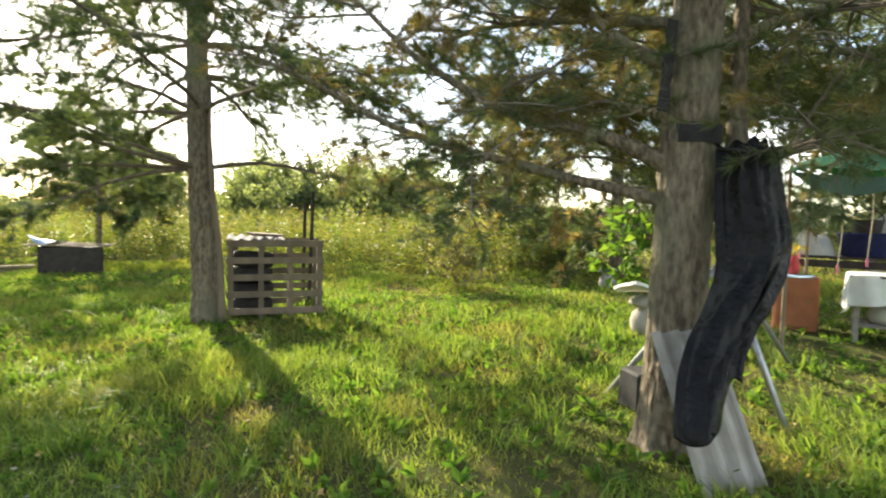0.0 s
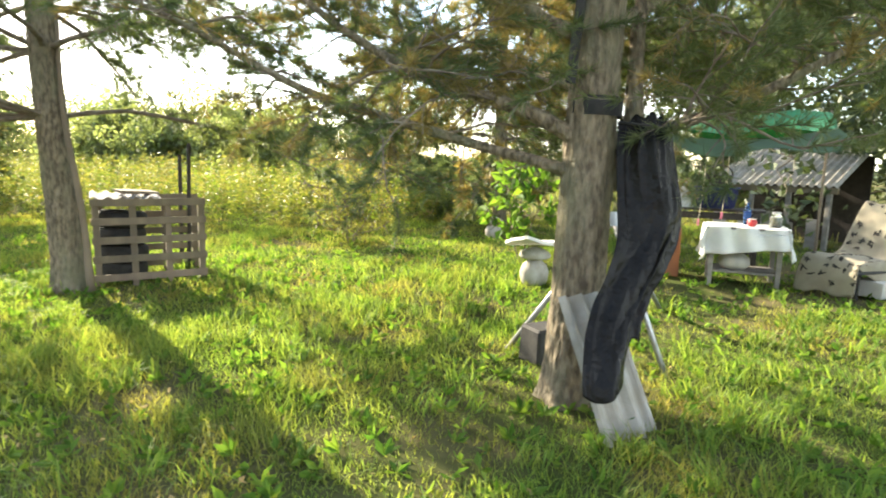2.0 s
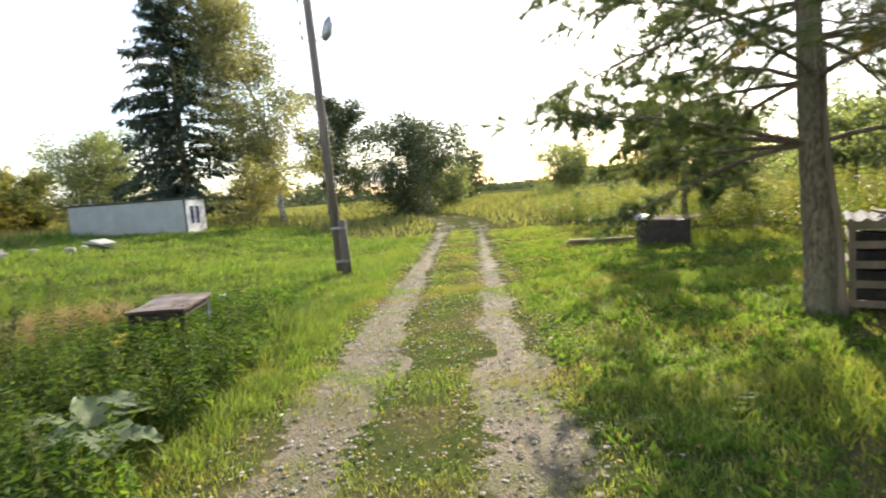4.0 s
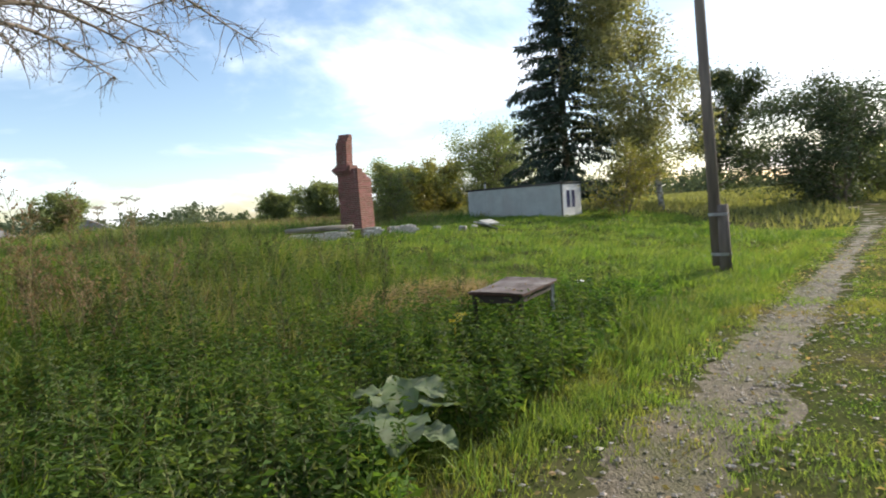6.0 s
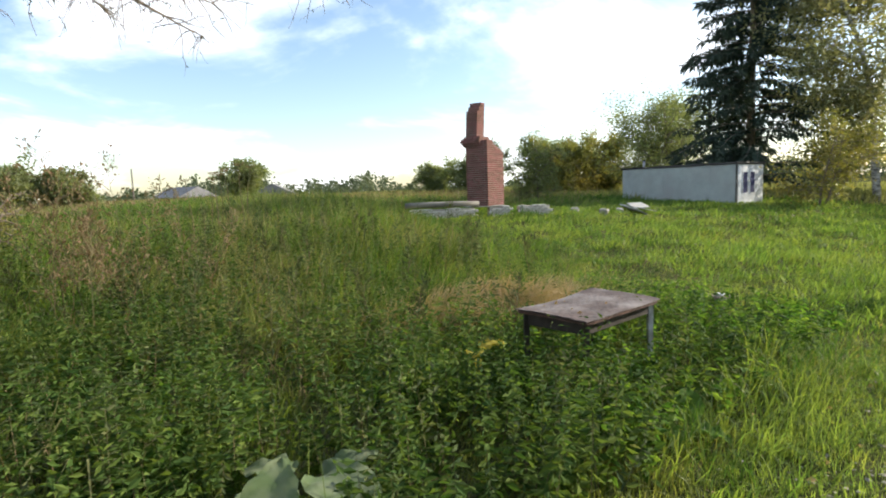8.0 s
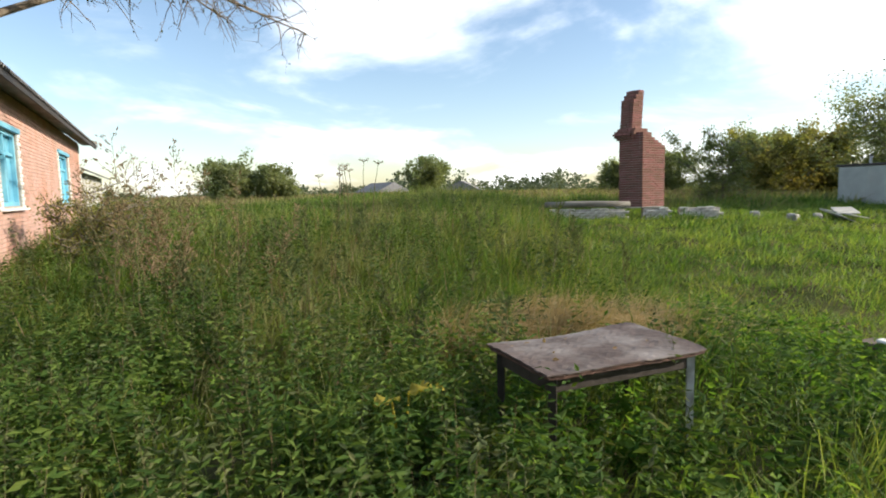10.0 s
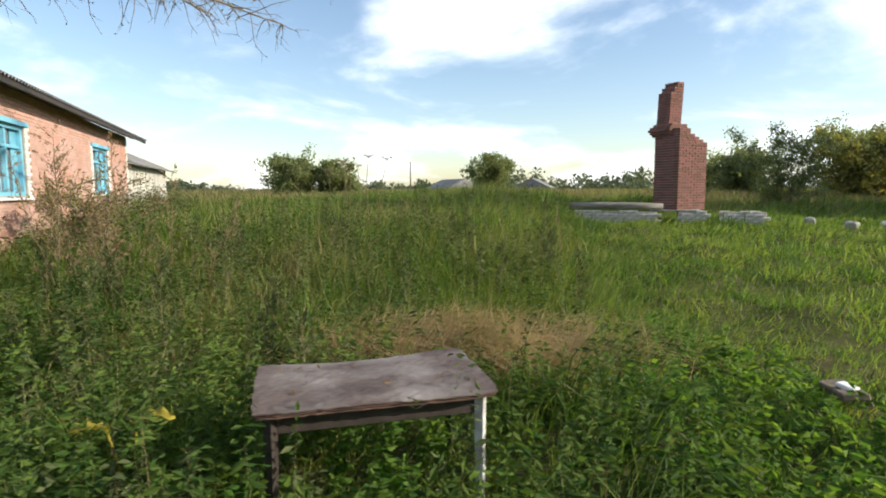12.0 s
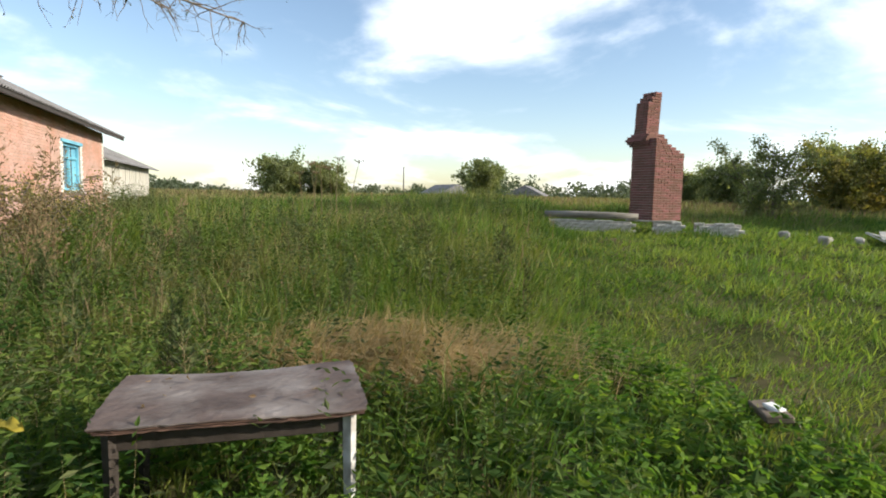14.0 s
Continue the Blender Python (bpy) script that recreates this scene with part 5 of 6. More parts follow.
# utility pole on its stub
PX, PY = -14.12, 5.98
pole = thing("utility_pole", "leaning weathered wooden utility pole with a street lamp", "pole", pose(PX, PY, gz(PX, PY) - 0.1))
ld = np.array([-0.37, -0.93]) * math.tan(radians(1.8))
at_h = lambda z: np.array([ld[0] * z, ld[1] * z, z])
g = Geo(); tube(g, [at_h(0.25), at_h(4), at_h(8.2)], [0.125, 0.11, 0.09], 12, wob=0.02, rng=r)
part("shaft", g, M_POLE, pole, smooth=True)
g = Geo(); tube(g, [at_h(0) + [0.12, 0.1, 0], at_h(1.55) + [0.13, 0.11, 0]], [0.125, 0.11], 10, wob=0.03, rng=r)
part("stub", g, M_POLE, pole, smooth=True)
for zz in (0.5, 1.35):
    g = Geo(); tube(g, [at_h(zz) + [0.06, 0.05, -0.03], at_h(zz) + [0.06, 0.05, 0.03]], [0.2, 0.2], 12)
    part("wire_binding", g, M_ALU, pole)
lat = np.array([0.42, 0.9, 0.0])
g = Geo(); tube(g, spline([at_h(5.9), at_h(6.1) + lat * 0.25, at_h(6.25) + lat * 0.42], 4), 0.02, 6)
lamp_arm = part("lamp_arm", g, M_ALU, pole)
g = Geo(); tube(g, [at_h(6.0) + lat * 0.3, at_h(6.15) + lat * 0.38, at_h(6.4) + lat * 0.46, at_h(6.55) + lat * 0.5], [0.06, 0.13, 0.12, 0.05], 10)
part("lamp_head", g, M_ALU, pole, smooth=True)
for zz, sg in ((6.35, -1), (6.0, -1), (6.9, -1), (7.3, 1)):
    g = Geo(); tube(g, [at_h(zz) + lat * sg * 0.1, at_h(zz) + lat * sg * 0.22, at_h(zz + 0.06) + lat * sg * 0.23, at_h(zz + 0.15) + lat * sg * 0.23], [0.012, 0.012, 0.045, 0.03], 8)
    part("insulator", g, M_PVC, pole)
far_pole = thing("utility_pole", "distant wooden utility pole", "pole", put_on(-47, 30.5))
g = Geo(); tube(g, [(0, 0, 0), (0, 0, 7.5)], [0.13, 0.09], 8); part("shaft", g, M_POLE, far_pole)
far_pole = thing("utility_pole", "distant thin utility pole in the field", "pole", put_on(-70, -70))
g = Geo(); tube(g, [(0, 0, 0), (0, 0, 6)], [0.13, 0.09], 8); part("shaft", g, M_POLE, far_pole)

# pink brick house; local x runs along its wall from the far corner, y into the house
HD = np.array([0.423, 0.906])
HC = np.array([-14.4, -21.4])

HT = pose(HC[0], HC[1], 0, 0, 0, yaw_of(0.423, 0.906))     # local y points out of the wall
house = thing("brick_house", "pink brick village house with blue windows and a slate roof", "house", HT)
L0, L1, HB, HTOP, HW = 1.7, 16.0, 0.4, 3.72, 7.0
wins = [(4.75, 6.6, 1.63, 3.02), (11.85, 13.45, 1.63, 3.02)]


def wall_bits():
    out = []
    xs = [L0] + [v for w in wins for v in w[:2]] + [L1]
    for a, b in zip(xs[::2], xs[1::2]):
        out.append(block(b - a, 0.38, HTOP - HB, 0, ((a + b) / 2, -0.205, (HTOP + HB) / 2)))
    for a, b, z0, z1 in wins:
        out.append(block(b - a, 0.38, z0 - HB, 0, ((a + b) / 2, -0.205, (z0 + HB) / 2)))
        out.append(block(b - a, 0.38, HTOP - z1, 0, ((a + b) / 2, -0.205, (z1 + HTOP) / 2)))
    return merge(*out)


part("wall", wall_bits(), M_MORTAR, house, "mortar body of the front wall")
part("gable_wall", merge(block(0.38, HW - 0.4, HTOP - HB, 0, (L0 + 0.19, -HW / 2 - 0.2, (HTOP + HB) / 2)), block(0.38, HW - 0.4, HTOP - HB, 0, (L1 - 0.19, -HW / 2 - 0.2, (HTOP + HB) / 2)),
                         block(L1 - L0, 0.38, HTOP - HB, 0, ((L0 + L1) / 2, -HW + 0.2, (HTOP + HB) / 2))), M_PINKWALL, house)
g = Geo()
cube = np.array([[x, y, z] for x in (-1, 1) for y in (-1, 1) for z in (-1, 1)], float)
cf = np.array([[0, 1, 3, 2], [4, 6, 7, 5], [0, 4, 5, 1], [2, 3, 7, 6], [0, 2, 6, 4], [1, 5, 7, 3]])
rows = int((HTOP - HB) / 0.077)
for c in range(rows):
    zc = HB + (c + 0.5) * 0.077
    x = L0 - (0.13 if c % 2 else 0)
    while x < L1:
        a, b = max(x, L0), min(x + 0.25, L1)
        x += 0.26
        hit = [w for w in wins if b > w[0] - 0.14 and a < w[1] + 0.14 and w[2] - 0.06 < zc < w[3] + 0.02]
        if hit or b - a < 0.05:
            continue
        g.add(cube * [(b - a) / 2, 0.012, 0.0335] + [(a + b) / 2, -0.008 + r.uniform(-0.002, 0.002), zc], cf)
part("brickwork", g, M_PINKWALL, house)["kind"] = "stuff"
wq = bm_mesh(block(0.14, 0.03, 0.068, 0.004), "brick"); wq.materials.append(M_WBRICK)
wql = bm_mesh(block(0.24, 0.03, 0.068, 0.004), "brick"); wql.materials.append(M_WBRICK)
for a, b, z0, z1 in wins:
    c = 0
    zz = z0 - 0.03
    while zz < z1:
        for side, e in ((-1, a), (1, b)):
            big = (c % 2) == 0
            part("quoin_brick", wql if big else wq, None, house, m=pose(e + side * (0.12 if big else 0.07), 0.004, zz))
        zz += 0.077
        c += 1
    mx, mz = (a + b) / 2, (z0 + z1) / 2
    w = part("window", block(b - a + 0.3, 0.06, 0.1, 0.006, (mx, 0.02, z1 + 0.05)), M_BLUE, house, "faded light blue window frame")
    for bar in ((0.09, 0.12, z1 - z0, a + 0.045, mz), (0.09, 0.12, z1 - z0, b - 0.045, mz), (b - a - 0.2, 0.12, 0.08, mx, z0 + 0.04),
                (b - a - 0.2, 0.12, 0.08, mx, z1 - 0.04), (0.07, 0.08, z1 - z0 - 0.17, mx, mz), (b - a - 0.2, 0.07, 0.06, mx, z1 - 0.42)):
        part("frame_bar", block(bar[0], bar[1], bar[2], 0.004, (bar[3], -0.1, bar[4])), M_BLUE, w)
    for side in (-1, 1):
        part("shutter_board", block((b - a) * 0.2, 0.02, z1 - z0 - 0.12, 0.003, ((a + b) / 2 + side * (b - a) * 0.36, -0.13, (z0 + z1) / 2)), M_BLUE, w)
    part("pane", block(b - a - 0.1, 0.008, z1 - z0 - 0.1, 0, ((a + b) / 2, -0.15, (z0 + z1) / 2)), M_GLASS, w, "dusty window glass")
    part("dark_interior", block(b - a, 0.02, z1 - z0, 0, ((a + b) / 2, -0.37, (z0 + z1) / 2)), M_LIGHTBLUE, w, "blue boarding behind the glass")
    part("window_sill", block(b - a + 0.25, 0.14, 0.04, 0.004, ((a + b) / 2, 0.03, z0 - 0.06)), M_WHITE, w)
c, zz = 0, HB + 0.04
while zz < HTOP - 0.1:
    part("quoin_brick", wql if c % 2 else wq, None, house, m=pose(L0 + (0.12 if c % 2 else 0.07), 0.006, zz))
    zz += 0.077
    c += 1


def slate_sheet(lx, ly, amp=0.028, pitch=0.15, thick=0.008, per=8):
    """Corrugated sheet: waves run along x, ridges along y."""
    n = max(8, int(lx / pitch * per))
    x = np.linspace(0, lx, n)
    z = amp * np.sin(2 * np.pi * x / pitch)
    v = np.concatenate([np.stack([x, np.full(n, yy), z + dz], -1) for yy, dz in ((0, 0), (ly, 0), (0, -thick), (ly, -thick))])
    q = np.arange(n - 1)
    return Geo().add(v, np.stack([q, q + 1, q + 1 + n, q + n], -1), np.stack([q + 2 * n, q + 3 * n, q + 1 + 3 * n, q + 1 + 2 * n], -1),
                     np.stack([q, q + 2 * n, q + 1 + 2 * n, q + 1], -1), np.stack([q + n, q + n + 1, q + 3 * n + 1, q + 3 * n], -1))


slope = 26
roof = part("roof", slate_sheet(L1 - L0 + 1.6, 4.6), M_SLATE, house, "weathered grey corrugated slate roof", m=pose(L0 - 1.4, 0.5, HTOP - 0.02, 180 - slope, 0, 0) @ Matrix.Diagonal((1, 1, -1, 1)))
part("roof", slate_sheet(L1 - L0 + 1.6, 4.6), M_SLATE, house, "weathered grey corrugated slate roof", m=pose(L0 - 1.4, -HW - 0.55, HTOP - 0.02, slope, 0, 0))
part("fascia", block(L1 - L0 + 1.5, 0.03, 0.16, 0.004, ((L0 + L1) / 2 - 0.6, 0.44, HTOP - 0.07)), M_TABLEFRAME, house, "dark wooden eaves board")
part("soffit", block(L1 - L0 + 1.4, 0.45, 0.02, 0, ((L0 + L1) / 2 - 0.6, 0.22, HTOP + 0.02)), M_GREYWOOD, house)
g = Geo()
rz = HTOP + (HW / 2) * math.tan(radians(slope)) + 0.2
g.add([(L0 + 0.1, -0.1, HTOP), (L0 + 0.1, -HW + 0.1, HTOP), (L0 + 0.1, -HW / 2, rz - 0.2), (L1 - 0.1, -0.1, HTOP), (L1 - 0.1, -HW + 0.1, HTOP), (L1 - 0.1, -HW / 2, rz - 0.2)],
      [[0, 1, 2], [3, 5, 4]], [[0, 2, 5, 3], [1, 4, 5, 2], [0, 3, 4, 1]])
part("attic", g, M_GREYWOOD, house)
annex = thing("wooden_annex", "pale grey board shed built onto the brick house", "shed", HT)
part("body", block(11.5, 5.0, 2.55, 0, (L0 - 5.9, -2.75, 1.55)), M_MORTAR, annex)
pb = [bm_mesh(block(w, 0.035, 2.5, 0.004, jitter=0.004, seed=k), "board") for k, w in enumerate((0.2, 0.17, 0.23))]
for me in pb:
    me.materials.append(M_PALEBOARD)
x = L0 - 0.12
k = 0
while x > L0 - 11.6:
    part("board", pb[k % 3], None, annex, m=pose(x, -0.22 + rnd.uniform(-0.008, 0.008), 1.55 + rnd.uniform(-0.03, 0.03), 0, rnd.uniform(-0.6, 0.6), 0))
    x -= 0.24
    k += 1
part("roof", slate_sheet(12.6, 3.9), M_SLATE, annex, m=pose(L0 - 12.5, 0.2, 2.76, 180 - 24, 0, 0) @ Matrix.Diagonal((1, 1, -1, 1)))
part("roof", slate_sheet(12.6, 3.4), M_SLATE, annex, m=pose(L0 - 12.5, -6.6, 2.76, 24, 0, 0))

# far houses over the field
for x, y, w, zb, a, mat, lab in ((-87, -57, 8, 0.0, 30, M_GREYWOOD, "far grey gabled house across the field"), (-80, -70, 9, 0.0, 70, M_LIGHTBLUE, "far low house with a bluish roof")):
    h = thing("far_house", lab, "house", pose(x, y, zb, 0, 0, a))
    part("wall", block(w, 6, 2.0, 0, (0, 0, 1.0)), M_GREYWOOD, h)
    g = Geo()
    g.add([(-w / 2 - 0.4, -3.4, 1.9), (w / 2 + 0.4, -3.4, 1.9), (w / 2 + 0.4, 3.4, 1.9), (-w / 2 - 0.4, 3.4, 1.9), (-w / 2 - 0.4, 0, 3.6), (w / 2 + 0.4, 0, 3.6)],
          [[0, 1, 5, 4], [2, 3, 4, 5], [0, 3, 2, 1]], [[0, 4, 3], [1, 2, 5]])
    part("roof", g, M_SLATE, h)
    part("window", block(0.03, 0.9, 0.9, 0.01, (w / 2 + 0.02, 0, 2.4)), M_NAVY, h)

# scraps in the short grass
part("broken_board", block(0.6, 0.2, 0.06, 0.012, jitter=0.012, seed=3), M_WOOD, None, m=pose(-13.15, 2.75, gz(-13.15, 2.75) + 0.12, 8, -6, 30))
tagged(scene.collection.objects[-1], "broken board end lying in the grass", "scrap")
part("crumpled_bag", block(0.15, 0.09, 0.035, 0.012, jitter=0.014, seed=4), M_WHITE, None, m=pose(-13.1, 2.8, gz(-13.1, 2.8) + 0.17, 5, 10, 60))
tagged(scene.collection.objects[-1], "crumpled white bag on a board in the grass", "bag")

# ---- things: yard ----
# pen made of two pallets
PD = unit(np.array([1.11, 0.45]))
pen = thing("pallet_pen", "small pen of grey wooden pallets on the lawn", "pen", pose(-3.33, 7.3, gz(-3.3, 7.3) - 0.02, 0, 0, yaw_of(*PD)))


def pallet(parent, y0, x0=0.0, w=1.25, rows=5, m=None):
    """An upright pallet: boards across, blocks and stringers behind."""
    for k in range(rows):
        part("slat", block(w, 0.022, 0.085, 0.003, (x0 + w / 2, y0, 0.14 + k * 0.225), jitter=0.004, seed=k), M_WOOD, parent)
    for k in range(4):
        part("stringer", block(0.07, 0.09, 1.05, 0.004, (x0 + 0.05 + k * (w - 0.1) / 3, y0 + 0.06, 0.53), jitter=0.004, seed=k + 9), M_WOOD, parent)


pallet(pen, 0.0)
pallet(pen, 0.95, 0.05)
part("side_slat", block(0.022, 0.8, 0.09, 0.003, (0.03, 0.53, 0.55)), M_WOOD, pen)
part("side_slat", block(0.022, 0.8, 0.09, 0.003, (0.03, 0.53, 0.9)), M_WOOD, pen)
PENM = pen.matrix_basis.copy()
cover = part("slate_sheet", slate_sheet(0.75, 0.9, 0.02, 0.15), M_SLATE, None, m=PENM @ pose(0.0, 0.08, 1.085, 2, 0, 0))
tagged(cover, "pale corrugated slate sheet laid on the pallet pen", "slate sheet")
scrap = part("board_scrap", block(0.45, 0.3, 0.03, 0.004, jitter=0.01, seed=2), M_WOOD, None, m=PENM @ pose(0.5, 0.4, 1.15, 4, 3, 20))
tagged(scrap, "board scrap on the slate sheet", "board")
for k, z in enumerate((0.14, 0.36, 0.57, 0.78)):
    t = thing("tyre", "old black tyre stacked inside the pallet pen", "tyre", PENM @ pose(0.32 + 0.02 * (k % 2), 0.52, z + 0.02, 3 * (k % 2), 2, 20 * k), group="tyres in the pen")
    th = np.linspace(0, 2 * np.pi, 13)
    part("tread", lathe([(0.17, -0.1), (0.24, -0.1), (0.28, -0.07), (0.285, 0), (0.28, 0.07), (0.24, 0.1), (0.17, 0.1), (0.15, 0.05), (0.15, -0.05)]), M_DARK, t, smooth=True)
for k, (x, y, h, lx, ly) in enumerate(((-2.75, 8.75, 1.7, 0.03, 0.0), (-2.62, 8.62, 1.85, 0.06, 0.0))):
    st = thing("stake", "dark wooden stake standing by the pen", "stake", put_on(x, y, 0, 0.1), group="stakes")
    g = Geo(); tube(g, [(0, 0, 0), (lx, ly, h)], [0.032, 0.026], 7); part("shaft", g, M_TABLEFRAME, st)
lp = thing("leaning_pole", "thin peeled pole leaning against the pine", "pole", pose(-3.27, 7.05, gz(-3.27, 7.05)))
g = Geo(); tube(g, spline([(0, 0, 0), (-0.05, 0.03, 0.9), (-0.19, 0.08, 2.0), (-0.22, 0.14, 3.0)], 5), np.linspace(0.045, 0.02, 16), 8, wob=0.04, rng=r); part("shaft", g, M_WOOD, lp, smooth=True)

# old box with planks and sheet
ob_ = thing("wooden_trough", "old dark wooden box heaped with planks and a bluish sheet", "box", pose(-9.35, 12.75, gz(-9.35, 12.75), 0, 0, 35))
for sx in (-1, 1):
    part("end_board", block(0.05, 0.75, 0.6, 0.006, (sx * 0.6, 0, 0.3)), M_TABLEFRAME, ob_)
for sy in (-1, 1):
    part("side_board", block(1.2, 0.05, 0.6, 0.006, (0, sy * 0.37, 0.3)), M_TABLEFRAME, ob_)
for k in range(4):
    part("plank", block(1.5, 0.17, 0.03, 0.004, turn=pose(0.1 * k - 0.15, -0.3 + 0.2 * k, 0.63 + 0.012 * k, 0, 3, rnd.uniform(-12, 12))), M_PLANK, ob_)
bs = part("plastic_sheet", ply(0.55, 0.5, 0.006, 0.0, 12, 0.12), M_LIGHTBLUE, None, m=pose(-9.75, 12.4, gz(-9.75, 12.4) + 0.76, 0, 12, 20))
tagged(bs, "light blue plastic sheet on the old box", "sheet")
pk = thing("plank_stack", "low stack of weathered planks in the grass", "planks", pose(-10.7, 11.8, gz(-10.7, 11.8), 0, 0, 42))
for k in range(3):
    part("plank", block(1.7, 0.16, 0.05, 0.005, (0.05 * k, 0.08 * (k % 2), 0.04 + 0.055 * k)), M_PLANK, pk)


def urn(x, y, scale, label):
    t = thing("garden_urn", label, "urn", put_on(x, y, 0, 0.02), group="concrete urns")
    part("bowl", lathe([(a * scale, b * scale) for a, b in ((0.1, 0), (0.15, 0.02), (0.19, 0.1), (0.2, 0.2), (0.17, 0.3), (0.11, 0.35), (0.1, 0.38))]), M_CONCRETE, t, smooth=True)
    part("cap", lathe([(a * scale, b * scale) for a, b in ((0.1, 0.375), (0.2, 0.4), (0.225, 0.43), (0.2, 0.48), (0.1, 0.53), (0.02, 0.545))]), M_CONCRETE, t, smooth=True)
    return t


urn(2.05, 7.26, 0.95, "rounded grey concrete garden urn with a mushroom cap")
urn(2.57, 11.42, 0.85, "small grey concrete garden urn on the lawn")
part("white_slab", ply(0.75, 0.55, 0.04, 0, 15, 0.05), M_WHITE, None, m=pose(2.08, 7.2, gz(2.05, 7.26) + 0.56, -9, 4, 15))
tagged(scene.collection.objects[-1], "white stone slab lying on the garden urn", "slab")

# black band and strap on the near pine
zb = 2.1
BX, BY = TX + 0.062, TY - 0.011
g = Geo()
tube(g, [(BX, BY, zb - 0.06), (BX + 0.002, BY, zb), (BX + 0.004, BY, zb + 0.06)], [0.17, 0.173, 0.169], 24, cap=False)
band = part("tree_band", g, M_DARK, None)
tagged(band, "black rubber band round the pine trunk", "band")
strap = part("strap", block(0.075, 0.02, 0.55, 0.006, (0, 0, 0)), M_DARK, None, m=pose(0.985, 3.6, 2.5, 0, 6, 20))
tagged(strap, "black strap hanging from the pine limb", "strap")


def draped(cols, rows, fn):
    """A sheet from a function of (u, v) in 0..1, given thickness by a solidify of its own."""
    u, v = np.meshgrid(np.linspace(0, 1, cols), np.linspace(0, 1, rows), indexing="ij")
    P = np.stack(fn(u, v), -1)
    i, j = np.meshgrid(np.arange(cols - 1), np.arange(rows - 1), indexing="ij")
    q = (i * rows + j).reshape(-1)
    return Geo().add(P, np.stack([q, q + rows, q + rows + 1, q + 1], -1))


def solid(ob, t=0.004):
    m = ob.modifiers.new("thickness", "SOLIDIFY")
    m.thickness = t
    return ob


def tarp_shape(u, v):
    """u across, v down: gathered at the top, hanging straight, then swung aside and flared at the hem."""
    w = 0.36 + 0.07 * np.sin(v * 2.6) - 0.02 * v
    cx = 1.43 - 0.05 * v - 0.31 * ss(v, 0.38, 1.0)
    cy = 3.45 - 0.4 * v
    warp = u + 0.09 * np.sin(v * 4.2 + u * 2) + 0.05 * np.sin(v * 9 + 1)
    gather = 1 - ss(v, 0.0, 0.55)
    fold = 0.022 * np.abs(np.sin(warp * 15 + v * 2)) * (0.4 + 0.6 * gather) + 0.035 * np.sin(warp * 7.3 - v * 5 + 1) * (0.5 + 0.5 * v)
    crease = 0.02 * np.abs(np.sin(v * 9 + u * 5.5)) * ss(v, 0.25, 0.5) + 0.009 * np.abs(np.sin(v * 23 - u * 9 + np.sin(u * 7))) * ss(v, 0.35, 0.7)
    flare = ss(v, 0.72, 1.0) * np.clip(1.15 - u * 1.5, 0, 1)
    lx = (u - 0.5) * w
    x = cx + lx + fold * 0.3 - 0.03 * flare
    y = cy + fold - crease - 0.2 * flare + 0.05 * np.cos(u * 6)
    drop = 1.47 - 0.16 * ss(u, 0.55, 0.9) + 0.07 * np.sin(u * 5 + 0.6)
    z = 1.99 - drop * v + (0.05 * np.sin(u * 3.1) + 0.018 * np.sin(u * 31)) * (1 - v)
    return x, y, z


tarp = solid(part("black_tarp", draped(110, 130, tarp_shape), M_TARP, None, smooth=True))
tagged(tarp, "black plastic sheeting hung from the pine, glossy at its hem", "tarp")
g = Geo(); tube(g, spline([(1.26, 3.52, 2.0), (1.36, 3.4, 1.975), (1.5, 3.4, 1.975), (1.62, 3.5, 2.01)], 5), 0.009, 6)
part("tie_cord", g, M_DARK, tarp, "dark cord holding the gathered top")
for k, (ax, ay, az, w_, ln) in enumerate(((1.06, 2.97, 0.1, 0.37, 0.95), (1.16, 3.04, 0.12, 0.3, 0.62))):
    ex = Vector((0.37, 0.1, 0.0)).normalized()
    ey = Vector((-0.16, 0.46, 0.8)).normalized()
    en = ex.cross(ey).normalized()
    ex = ey.cross(en)
    sm = Matrix.Translation((ax, ay, az)) @ Matrix((ex, ey, en)).transposed().to_4x4()
    sh = part("slate_sheet", slate_sheet(w_, ln, 0.026, 0.125), M_SLATELIGHT, None, m=sm)
    tagged(sh, "broken pale corrugated slate leaning on the pine", "slate sheet", "leaning slate sheets")
tri = thing("pipe_tripod", "grey metal pipe tripod behind the pine", "tripod", pose(1.85, 4.75, gz(1.85, 4.75)))
for fx, fy in ((1.0, 4.85), (2.02, 3.96), (3.1, 5.85)):
    g = Geo(); tube(g, [(fx - 1.85, fy - 4.75, -0.03), (0.02, 0.0, 1.15)], [0.024, 0.024], 9); part("leg", g, M_ALU, tri, smooth=True)
g = Geo(); tube(g, [(0.02, -0.02, 1.08), (0.02, 0.02, 1.2)], [0.05, 0.05], 10); part("collar", g, M_ALU, tri)
bagb = part("black_crate", block(0.3, 0.26, 0.3, 0.02, (0, 0, 0.15), jitter=0.012, seed=6), M_DARK, None, m=pose(1.2, 4.5, gz(1.2, 4.5), 0, 0, 20))
tagged(bagb, "black plastic crate beside the pine", "crate")

